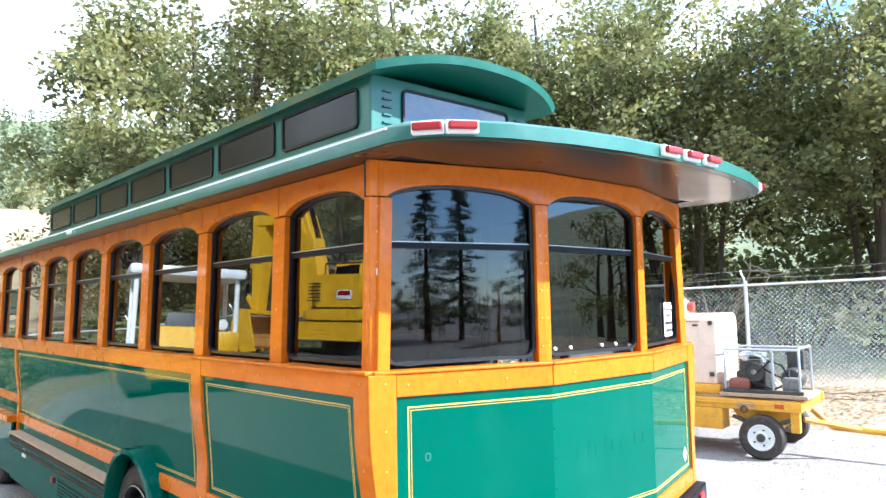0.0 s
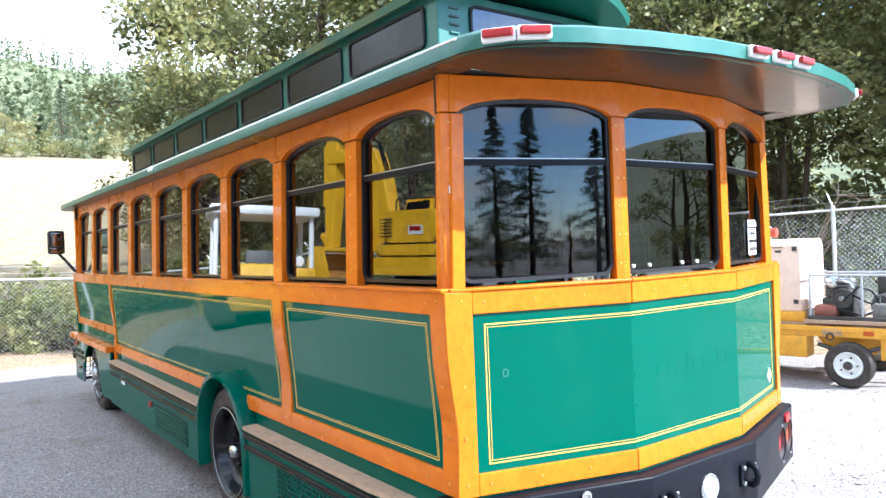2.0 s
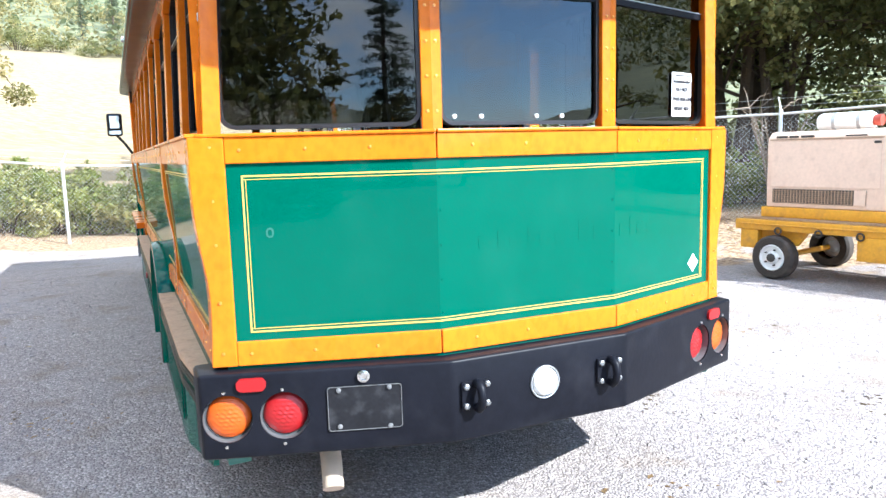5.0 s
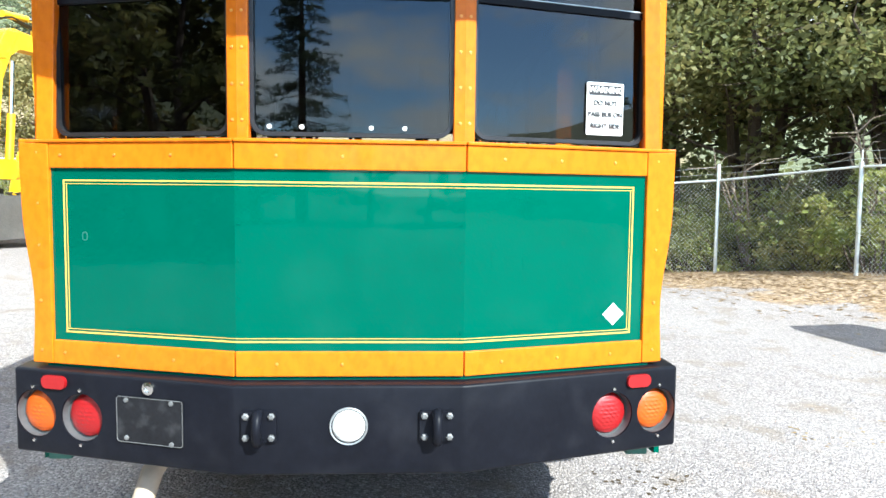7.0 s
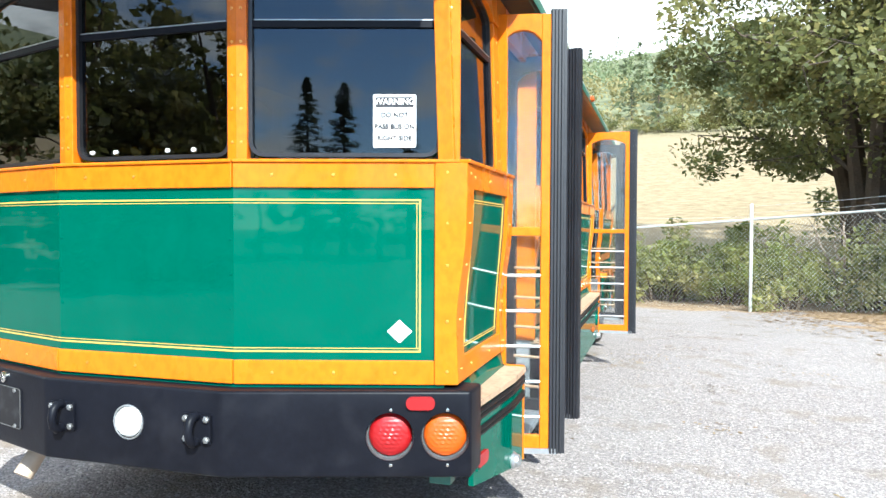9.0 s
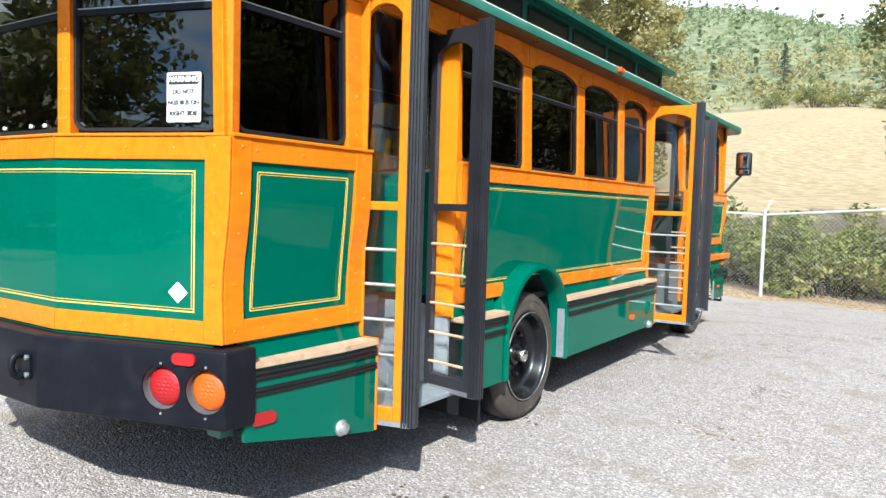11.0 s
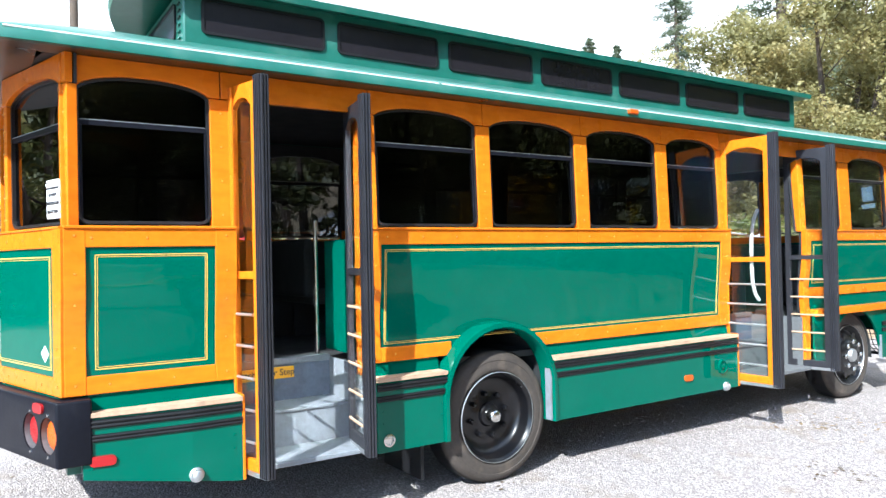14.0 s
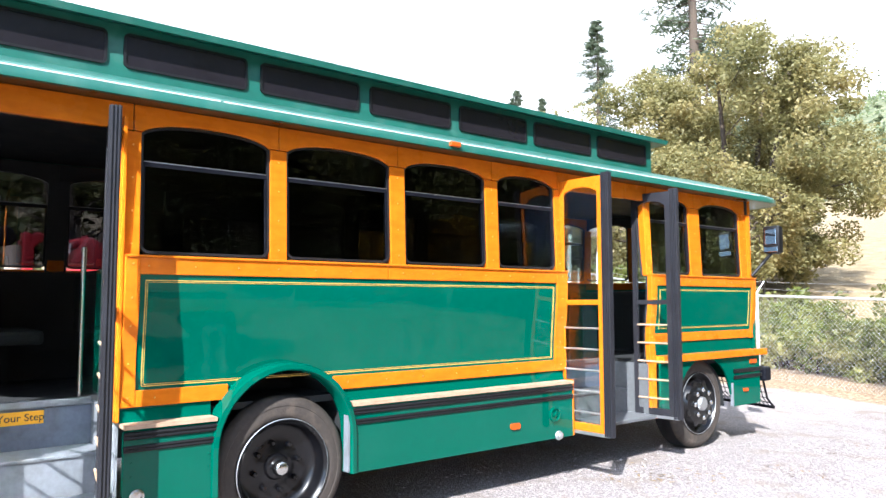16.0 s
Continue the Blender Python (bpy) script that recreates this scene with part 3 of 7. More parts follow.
part("banner", plate(upR, rounded(0.503, 0.641, 1.871, 1.907, 0.002, 1), 0.003, 0.006), INK, stick, "black banner")
lettering("WARNING", upR, 0.572, 1.889, 0.030, STICKER, stick, 0.0085)
for text, z in (("DO NOT", 1.838), ("PASS BUS ON", 1.796), ("RIGHT SIDE", 1.754)):
    lettering(text, upR, 0.572, z + 0.004, 0.0245, INK, stick, 0.006)
part("reflector", plate(line(*REAR[0], -0.028), rounded(0.028, 0.052, 2.045, 2.075, 0.003, 1), 0.0, 0.006), CLEARLENS, bus, "small square pale reflector")

# sides below the belt


def lowpanel(sgn, a, b, z0, z1, stripe=True):
    mp = panel(sgn)
    ss = steps(a, b, max(2, int((b - a) / 0.05)))
    part("body_panel", slab(mp, ss, lambda s: max(z0, archz(s, 3.01, 0.60, 0.42)), z1, 26, -0.03, 0.0), GREEN, bus, "glossy green lower side panel", True)
    if stripe:
        pinstripe(mp, a + 0.045, b - 0.045, z0 + 0.035, z1 - 0.04, 0.0006)


def lowpost(sgn, a, b, z0=0.872, z1=1.664):
    mp = side(sgn)
    part("body_post", slab(mp, [a, b], z0, z1, 26, -0.03, 0.014), ORANGE, bus, "curved orange body post")
    rivets(mp, [((a + b) / 2, z) for z in (0.92, 1.1, 1.3, 1.45, 1.63)], bus, 0.014)


def lowrail(sgn, a, b, z0=0.872, z1=0.958):
    mp = side(sgn)
    part("lower_rail", slab(mp, [a, b], z0, z1, 2, -0.02, 0.012), ORANGE, bus, "orange lower rail")
    rivets(mp, [(a + 0.1 + k * 0.3, (z0 + z1) / 2) for k in range(int((b - a) / 0.3))], bus)


def skirt(sgn, a, b, z0=0.36):
    pl = skirtface(sgn)
    ss = sorted({a, b} | {q for q in (0.7, 0.9, 1.05, 1.28) if a < q < b})
    flare = (lambda s, z, d: (1.146 + 0.014 * clamp((0.86 - z) / 0.07, 0, 1) + d, s, z)) if sgn > 0 else side(-1)
    part("body_band", slab(flare, [a, b], 0.79, 0.875, 6, -0.03, -0.004), GREEN, bus, "green band under the rail")
    part("ledge_cap", slab(lambda s, z, d: (sgn * 1.12, s, z) if d < 0 else pl(s, z, d), ss, 0.772, 0.794, 1, -1, 0.014), CAP, bus, "weathered wooden ledge cap")
    part("skirt_panel", slab(pl, ss, lambda s: z0 + 0.13 * clamp((1.28 - s) / 0.76, 0, 1), 0.768, 1, -0.02, 0.0), GREEN, bus, "green skirt panel")
    for z, h in ((0.738, 0.020), (0.672, 0.017)):
        bm = slab(pl, ss, z - h, z + h, 1, 0.0, 0.006)
        for o in (-0.5, 0.5):
            tube([pl(s, z + o * h, 0.005) for s in ss], h * 0.42, 8, bm)
        part("rub_rail", bm, RUBBER, bus, "black ribbed rub rail")
    rivets(pl, [(s, z) for s in (a + 0.04, b - 0.04) for z in (0.53, 0.60)], bus, 0.0, 0.007, GREEN)


lowpanel(1, 0.58, 1.20, 0.95, 1.58)
lowpanel(1, 2.15, 5.41, 0.94, 1.585)
lowpanel(1, 6.73, 8.44, 1.13, 1.58, False)
pinstripe(panel(1), 6.79, 8.38, 1.17, 1.54, 0.0006)
for a, b in ((0.49, 0.585), (1.195, 1.305), (2.088, 2.165), (5.39, 5.514), (8.42, 8.5)):
    lowpost(1, a, b, 0.872 if b < 8 else 1.04)
lowpost(1, 6.642, 6.735, 0.36)
for a, b in ((0.585, 1.195), (2.165, 2.672), (3.36, 5.39)):
    lowrail(1, a, b)
lowrail(1, 6.735, 8.42, 1.045, 1.13)
for a, b in ((0.56, 1.30), (2.09, 2.575), (3.45, 5.49)):
    skirt(1, a, b)
lowpanel(-1, 0.58, 2.01, 0.95, 1.58)
lowpanel(-1, 2.13, 6.36, 0.95, 1.58)
lowpanel(-1, 6.42, 8.44, 1.13, 1.58, False)
for a, b in ((0.49, 0.585), (2.005, 2.135), (6.355, 6.43), (8.42, 8.5)):
    lowpost(-1, a, b, 0.872 if b < 6 else (0.38 if b < 7 else 1.04))
for a, b in ((0.585, 2.005), (2.135, 2.672), (3.36, 6.355)):
    lowrail(-1, a, b)
lowrail(-1, 6.43, 8.42, 1.045, 1.13)
for a, b in ((0.56, 2.56), (3.46, 6.35)):
    skirt(-1, a, b)
for sgn in (1, -1):
    # front fender with the arch of the front wheel
    y0 = 6.74 if sgn > 0 else 6.44
    ss = steps(y0, 8.5, 44)
    part("body_band", slab(side(sgn), [y0, 8.46], 0.92, 1.05, 1, -0.03, -0.004), GREEN, bus, "green band under the rail")
    part("fender_ledge", slab(plane(1.15, sgn), [y0, 8.6], 0.862, 0.925, 1, -0.05, 0.09), ORANGE, bus, "orange ledge over the front wheel")
    part("front_fender", slab(plane(1.20, sgn), ss, lambda s: max(0.36, archz(s, 7.47, 0.40, 0.475)), 0.864, 1, -0.02, 0.0), GREEN, bus, "green front fender")
    for z, h in ((0.715, 0.020), (0.652, 0.017)):
        fp = plane(1.20, sgn)
        bm = slab(fp, [7.98, 8.53], z - h, z + h, 1, 0.0, 0.008)
        for o in (-0.5, 0.5):
            tube([fp(7.98, z + o * h, 0.007), fp(8.53, z + o * h, 0.007)], h * 0.42, 8, bm)
        part("rub_rail", bm, RUBBER, bus, "black ribbed rub rail")
    part("arch_edge", slab(plane(1.20, sgn), [7.935, 7.952], 0.365, 0.60, 1, -0.012, 0.014), STEP, bus, "pale edge strip of the front wheel arch")
    part("marker_lamp", slab(plane(1.20, sgn), [8.3, 8.42], 0.78, 0.82, 1, 0.0, 0.015), AMBERLENS, bus, "small amber marker lamp")
    part("marker_lamp", slab(plane(1.20, sgn), [8.16, 8.24], 0.50, 0.53, 1, 0.0, 0.015), AMBERLENS, bus, "small amber marker lamp")
    # the raised lip round the rear wheel
    lip = 1.252 if sgn > 0 else 1.228
    bm = bmesh.new()
    path = [(2.592, 0.36), (2.590, 0.6)] + [(3.01 - 0.42 * math.cos(radians(a)), 0.60 + 0.42 * math.sin(radians(a))) for a in range(0, 181, 9)] + [(3.43, 0.6), (3.432, 0.36)]
    rows = []
    for y, z in path:
        n = Vector((y - 3.01, max(0.0, z - 0.60))).normalized()
        rows.append([bm.verts.new((sgn * x, y + n.x * o, z + n.y * o)) for x, o in ((1.13, 0.0), (lip, 0.0), (lip + 0.012, 0.01), (lip + 0.008, 0.038), (lip - 0.02, 0.046), (1.13, 0.046))])
    for a, b in zip(rows, rows[1:]):
        for k in range(6):
            bm.faces.new((a[k], a[(k + 1) % 6], b[(k + 1) % 6], b[k]))
    if sgn > 0:
        # pale strip added to paint the sun on the arch's inner face
        part("arch_lit_strip", box(*sorted((sgn * 1.195, sgn * (lip - 0.004))), 3.412, 3.426, 0.37, 0.74), STEP, bus, "pale dirty-grey strip for the sunlit inner face of the arch")
    part("wheel_arch", bm, GREEN, bus, "green flared lip round the wheel arch", True)
    for y, z in (3.01, 0.60), (7.47, 0.40):
        bm = bmesh.new()
        rows = [[(sgn * x, y - 0.45 * math.cos(radians(a)), z + 0.45 * math.sin(radians(a))) for a in range(0, 181, 15)] for x in (0.55, 1.12)]
        rows = [[bm.verts.new((sgn * x, y - 0.46, 0.36))] + [bm.verts.new(p) for p in r] + [bm.verts.new((sgn * x, y + 0.46, 0.36))] for x, r in zip((0.55, 1.12), rows)]
        for i in range(len(rows[0]) - 1):
            bm.faces.new((rows[0][i], rows[0][i + 1], rows[1][i + 1], rows[1][i]))
        bm.faces.new(rows[0])
        part("wheel_well", bm, INTERIOR, bus, "dark wheel well")

# wheels


def wheel(y, sgn, front):
    m = Matrix.Translation((sgn * (1.165 if not front else 1.13), y, 0.432 if sgn > 0 else 0.525)) @ Matrix.Rotation(radians(90 * sgn), 4, "Y")
    w = 0.255
    t = part("wheel", lathe([(0.285, -w + 0.02), (0.36, -w), (0.405, -w + 0.015), (0.43, -w + 0.04), (0.435, -w + 0.09), (0.435, -0.09), (0.43, -0.04), (0.412, -0.012), (0.385, 0.0),
                           (0.372, 0.0), (0.37, -0.003), (0.33, 0.002), (0.315, 0.0), (0.30, -0.008), (0.285, -0.02)], m, 48), TYRE, bus, "black rubber tyre on a steel rim", True)
    # near-black band: black rubber with the wheel arch's shade coloured in
    part("tread", lathe([(0.4365, -w + 0.05), (0.4385, -w + 0.06), (0.4385, -0.06), (0.4365, -0.05)], m, 48), RUBBER, t, "black tread band, darkened for wheel arch shade", True)
    if front:
        prof = [(0.292, -0.012), (0.296, 0.0), (0.285, 0.004), (0.268, -0.03), (0.245, -0.05), (0.225, -0.03), (0.2, 0.01), (0.15, 0.022), (0.1, 0.03), (0.0, 0.03)]
        # front rim coloured black to stand in for the fender and door shade
        part("rim", lathe(prof, m, 48), RIM, t, "worn steel rim, blackened for the shade on it", True)
        part("rim_edge", lathe([(0.2945, 0.0), (0.296, 0.006), (0.293, 0.008), (0.2915, 0.004)], m, 48), DULLMETAL, t, "worn bare edge of the rim", True)
        part("hub", lathe([(0.068, 0.02), (0.066, 0.05), (0.055, 0.062), (0.0, 0.065)], m, 24), DULLMETAL, t, "grey hub cap", True)
        for i in range(8):
            a = i * math.pi / 4
            part("rim_hole", lathe([(0.034, 0.0), (0.034, 0.0135), (0.028, 0.0145), (0, 0.0145)], m @ Matrix.Translation((0.198 * math.cos(a + 0.39), 0.198 * math.sin(a + 0.39), 0)), 16), RIM, t, "dark round hole in the rim")
            part("lug_nut", lathe([(0.024, 0.02), (0.024, 0.055), (0.014, 0.066), (0, 0.068)], m @ Matrix.Translation((0.135 * math.cos(a), 0.135 * math.sin(a), 0)), 6), CHROME, t)
    else:
        prof = [(0.292, -0.012), (0.298, 0.002), (0.290, 0.008), (0.278, -0.004), (0.268, -0.02), (0.262, -0.07), (0.245, -0.10), (0.21, -0.112), (0.19, -0.115), (0.12, -0.117), (0.1, -0.105), (0.0, -0.105)]
        part("rim", lathe(prof, m, 48), RIM, t, "dished black steel rim with worn paint", True)
        part("rim_edge", lathe([(0.2965, 0.001), (0.2975, 0.009), (0.294, 0.011), (0.293, 0.006)], m, 48), DULLMETAL, t, "worn bare edge of the rim", True)
        part("axle_flange", lathe([(0.085, -0.112), (0.07, -0.085), (0.052, -0.08), (0.0, -0.08)], m, 24), RIM, t, "black axle flange", True)
        part("hub", lathe([(0.050, -0.085), (0.048, -0.05), (0.042, -0.018), (0.032, -0.008), (0.0, -0.006)], m, 24), CHROME, t, "bright hub cap", True)
        for i in range(8):
            a = i * math.pi / 4 + 0.2
            part("lug_nut", lathe([(0.018, -0.117), (0.018, -0.09), (0.012, -0.082), (0, -0.08)], m @ Matrix.Translation((0.145 * math.cos(a), 0.145 * math.sin(a), 0)), 6), RIM, t)
    return t


for sgn in (1, -1):
    wheel(3.02, sgn, False)
    wheel(7.45, sgn, True)
part("axle", tube([(-0.95, 3.03, 0.52), (0.95, 3.03, 0.43)], 0.07, 12), INTERIOR, bus)
part("axle", tube([(-0.95, 7.45, 0.52), (0.95, 7.45, 0.43)], 0.05, 12), INTERIOR, bus)
part("chassis", box(-0.9, 0.56, 0.6, 8.3, 0.50, 0.70), INTERIOR, bus, "dark underbody chassis")
part("mud_flap", box(0.66, 1.14, 2.44, 2.46, 0.12, 0.60), RUBBER, bus, "black rubber mud flap")
part("mud_flap", box(-1.14, -0.66, 2.44, 2.46, 0.12, 0.60), RUBBER, bus, "black rubber mud flap")

# main roof: eave all round, sloping up to the clerestory
half = [(0, -0.215), (0.2, -0.21), (0.41, -0.195), (0.7, -0.145), (0.96, -0.07), (1.10, 0.0), (1.18, 0.06), (1.235, 0.14), (1.262, 0.24)]
half += [(1.266, y) for y in steps(0.4, 8.5, 24)] + [(1.26, 8.8), (1.18, 9.02), (1.0, 9.12), (0.6, 9.18), (0, 9.2)]
loop = half + [(-x, y) for x, y in half[-2:0:-1]]


def loft(rows, bm=None, closed=True):
    bm = bm or bmesh.new()
    vs = [[bm.verts.new(p) for p in r] for r in rows]
    n = len(rows[0])
    for a, b in zip(vs, vs[1:]):
        for i in range(n if closed else n - 1):
            j = (i + 1) % n
            if len({tuple(v.co) for v in (a[i], a[j], b[j], b[i])}) == 4:
                bm.faces.new((a[i], a[j], b[j], b[i]))
            else:
                q = []
                for v in (a[i], a[j], b[j], b[i]):
                    if all((v.co - w.co).length > 1e-6 for w in q):
                        q.append(v)
                if len(q) == 3:
                    bm.faces.new(q)
    return bm


def toward(p, f):
    c = (clamp(p[0], -0.57, 0.57), clamp(p[1], 1.2, 7.57))
    return (p[0] + (c[0] - p[0]) * f, p[1] + (c[1] - p[1]) * f)


rows = [[(*toward(p, 0.03), 2.502) for p in loop], [(*toward(p, 0.0), 2.506) for p in loop], [(*p, 2.556) for p in loop], [(*toward(p, 0.012), 2.568) for p in loop]]
rows += [[(*toward(p, f), 2.568 + 0.20 * (1 - (1 - f) ** 1.6)) for p in loop] for f in (0.1, 0.25, 0.5, 0.75, 0.98)]
part("roof", loft(rows), ROOFGREEN, bus, "green painted roof with a wide eave", True)
inner = [(clamp(x, -1.08, 1.08), clamp(y, 0.40 - 0.0 * x, 8.48)) for x, y in loop]
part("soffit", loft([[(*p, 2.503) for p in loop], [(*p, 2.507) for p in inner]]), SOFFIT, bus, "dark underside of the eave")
bm = bmesh.new()
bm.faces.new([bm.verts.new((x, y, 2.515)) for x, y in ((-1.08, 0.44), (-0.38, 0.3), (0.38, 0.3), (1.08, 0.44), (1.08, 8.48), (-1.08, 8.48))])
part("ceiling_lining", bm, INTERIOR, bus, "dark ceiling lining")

# clerestory
cl = part("clerestory", box(-0.64, 0.565, 1.2, 7.57, 2.72, 3.14, None, 0.01), ROOFGREEN, bus, "green raised clerestory along the roof")
BLACKGLASS = material("clerestory_black_glass", (0.013, 0.011, 0.014), 0.22, spec=0.3, coat=0.06, var=0.2, scale=2)
for sgn in (1, -1):
    mp = plane(0.565 if sgn > 0 else 0.64, sgn)
    for k in range(7):
        y1 = 2.104 + 0.8935 * k
        fr = part("clerestory_window", ring(mp, rounded(y1 - 0.80, y1, 2.868, 3.088, 0.035), 0.016, -0.004, 0.012), RUBBER, cl, "dark clerestory window in a rubber frame")
        part("pane", plate(mp, rounded(y1 - 0.79, y1 - 0.01, 2.878, 3.078, 0.03), 0.0, 0.004), BLACKGLASS, bus, "dark clerestory glass")
mp = line((-0.565, 1.2), (0.565, 1.2))
part("clerestory_window", ring(mp, rounded(0.13, 0.96, 2.868, 3.092, 0.04), 0.014, -0.004, 0.012), RUBBER, cl, "dark rear clerestory window")
CLREAR = material("clerestory_rear_glass", (0.05, 0.05, 0.08), 0.08, coat=1.0, var=0.2, scale=3)
part("pane", plate(mp, rounded(0.14, 0.95, 2.878, 3.082, 0.035), 0.0, 0.004), CLREAR, bus, "greyish rear clerestory glass")
for s0 in (0.0, 1.02):
    for i in range(7):
        z = 2.80 + i * 0.042
        # upper three slats take the near-black soffit tone
        part("louvre", slab(mp, [s0, s0 + 0.055], z, z + 0.008, 1, 0.0, 0.012), ROOFGREEN if i < 4 else SOFFIT, cl, "small vent louvre, near-black in the upper three")

# upper roof with its rounded rear visor
NX, NY = 14, 40
g = []
for j in range(NY + 1):
    row = []
    for i in range(NX + 1):
        u = -1 + 2 * i / NX
        x = 0.70 * u - 0.01
        ya, yb = 0.90 + 0.16 * abs(u) ** 2.6, 8.05 - 0.35 * abs(u) ** 2.6
        y = ya + (yb - ya) * j / NY
        row.append((x, y, 3.152 + 0.085 * (1 - abs(u) ** 2.2)))
    g.append(row)
bm = bmesh.new()
top = [[bm.verts.new(p) for p in r] for r in g]
bot = [[bm.verts.new((p[0] * 0.985, p[1] + (0.012 if p[1] < 4 else -0.012), p[2] - 0.042)) for p in r] for r in g]
for vs in (top, bot):
    for a, b in zip(vs, vs[1:]):
        for i in range(NX):
            bm.faces.new((a[i], a[i + 1], b[i + 1], b[i]))
rim = [(0, i) for i in range(NX)] + [(j, NX) for j in range(NY)] + [(NY, i) for i in range(NX, 0, -1)] + [(j, 0) for j in range(NY, 0, -1)]
for (a, b), (c, d) in zip(rim, rim[1:] + rim[:1]):
    bm.faces.new((top[a][b], top[c][d], bot[c][d], bot[a][b]))
part("upper_roof", bm, ROOFGREEN, bus, "green curved upper roof with a rear visor", True)

# pale bead along both eaves, its colour standing in for the lip's glint
for sgn in (1, -1):
    for a, b in ((0.26, 2.55), (2.57, 5.2), (5.22, 8.5)):
        part("eave_glint_bead", tube([(sgn * 1.262, a, 2.560), (sgn * 1.262, b, 2.560)], 0.0052, 8), EAVEGLINT, bus, "thin pale bead painting the glint along the eave", True)

# marker lights on the rear eave and one on each side
for x, y, ang in ((-1.21, 0.092, -50), (-1.125, 0.01, -32), (-0.165, -0.214, -2), (0.0, -0.217, 0), (0.165, -0.214, 2), (1.125, 0.01, 32), (1.21, 0.092, 50)):
    m = pose(x, y, 2.538, 0, 0, ang)
    base = box(-0.058, 0.058, -0.014, 0.02, -0.024, 0.022, None, 0.006)
    bmesh.ops.transform(base, matrix=m, verts=base.verts)
    lamp = part("marker_lamp", base, WHITE, bus, "red marker lamp in a pale base")
    lens = box(-0.052, 0.052, -0.034, -0.012, -0.013, 0.015, None, 0.006)
    bmesh.ops.transform(lens, matrix=m, verts=lens.verts)
    part("lens", lens, REDLENS, lamp, "red lens")
for sgn in (1, -1):
    part("marker_lamp", box(sgn * 1.275 - 0.012, sgn * 1.275 + 0.02, 4.21, 4.30, 2.525, 2.56, None, 0.006), AMBERLENS if sgn > 0 else WHITE, bus, "small marker lamp on the eave")

BOLT = material("dull_dark_bolt", (0.22, 0.22, 0.22), 0.5, metal=0.6, var=0.3)
SCUFFED = material("scuffed_black_plastic", (0.012, 0.012, 0.014), 0.45, spec=0.15, var=0.4, scale=9, dirt=((0.07, 0.07, 0.075), 0.35))
# bumper
plan = [(-1.22, 0.448), (-0.385, 0.18), (0.385, 0.18), (1.22, 0.448), (1.22, 0.60), (1.10, 0.60), (1.10, 0.53), (0.36, 0.29), (-0.36, 0.29), (-1.10, 0.53), (-1.10, 0.60), (-1.22, 0.60)]
bm = prism(plan, "z", 0.553, 0.860)
bmesh.ops.bevel(bm, geom=[e for e in bm.edges], offset=0.012, segments=3, affect="EDGES", profile=0.5)
bumper = part("bumper", bm, BLACK, bus, "wide black steel rear bumper in three faces", True)
BUMP = [((-1.22, 0.448), (-0.385, 0.18)), ((-0.385, 0.18), (0.385, 0.18)), ((0.385, 0.18), (1.22, 0.448))]
part("bumper_shelf", prism([(-1.12, 0.50), (-0.36, 0.25), (0.36, 0.25), (1.12, 0.50), (1.12, 0.7), (-1.12, 0.7)], "z", 0.842, 0.856), BLACK, bus)
bl, bc, br = (line(*p) for p in BUMP)
bw = (Vector(BUMP[0][1]) - Vector(BUMP[0][0])).length


def facing(mp, s, z, d=0.0):
    c = Vector(mp(s, z, d))
    n = (Vector(mp(s, z, d + 1)) - c).normalized()
    return Matrix.Translation(c) @ n.to_track_quat("Z", "Y").to_matrix().to_4x4()


# round holes through the bumper's face for the lamps
cutters = []
for mp, pick in ((bl, lambda d: d), (br, lambda d: bw - d)):
    for d in (0.090, 0.285):
        cutters.append(link("cutter", lathe([(0, -0.05), (0.086, -0.05), (0.086, 0.05), (0, 0.05)], facing(mp, pick(d), 0.698), 40), BLACK))
for c in cutters:
    mod = bumper.modifiers.new("hole", "BOOLEAN")
    mod.object, mod.operation, mod.solver = c, "DIFFERENCE", "EXACT"
cutmesh = bpy.data.meshes.new_from_object(bumper.evaluated_get(bpy.context.evaluated_depsgraph_get()))
bumper.modifiers.clear()
bumper.data = cutmesh
for c in cutters:
    bpy.data.objects.remove(c)


SLEEVE = material("grey_lamp_sleeve", (0.16, 0.16, 0.165), 0.4, metal=0.5, var=0.2)


def roundlamp(mp, s, z, r, mat, name, label, deep=0.0):
    m = facing(mp, s, z, -deep)
    lamp = part(name, lathe([(r * 1.1, 0.036 if deep else -0.004), (r * 1.1, 0.004), (r * 1.03, 0.006), (r * 1.0, -0.004)], m, 32), SLEEVE if deep else RUBBER, bumper, label, True)
    own = bmesh.new()
    rows_ = []
    for i in range(17):
        t = 1 - i / 16
        row = []
        for k in range(40):
            a = k * math.pi / 20
            px_, py_ = r * t * math.cos(a), r * t * math.sin(a)
            row.append(own.verts.new(m @ Vector((px_, py_, 0.004 + 0.024 * math.sqrt(max(0, 1 - t * t)) + 0.0013 * math.sin((m.to_3x3() @ Vector((px_, py_, 0))).z * 420) + 0.0008 * math.sin((px_ + py_) * 300)))))
        rows_.append(row)
    for p, q in zip(rows_, rows_[1:]):
        for k in range(40):
            if q is rows_[-1]:
                continue
            own.faces.new((p[k], p[(k + 1) % 40], q[(k + 1) % 40], q[k]))
    own.faces.new(rows_[-2])
    for v in rows_[-1]:
        own.verts.remove(v)
    part("lens", own, mat, lamp, "ribbed coloured lens", True)


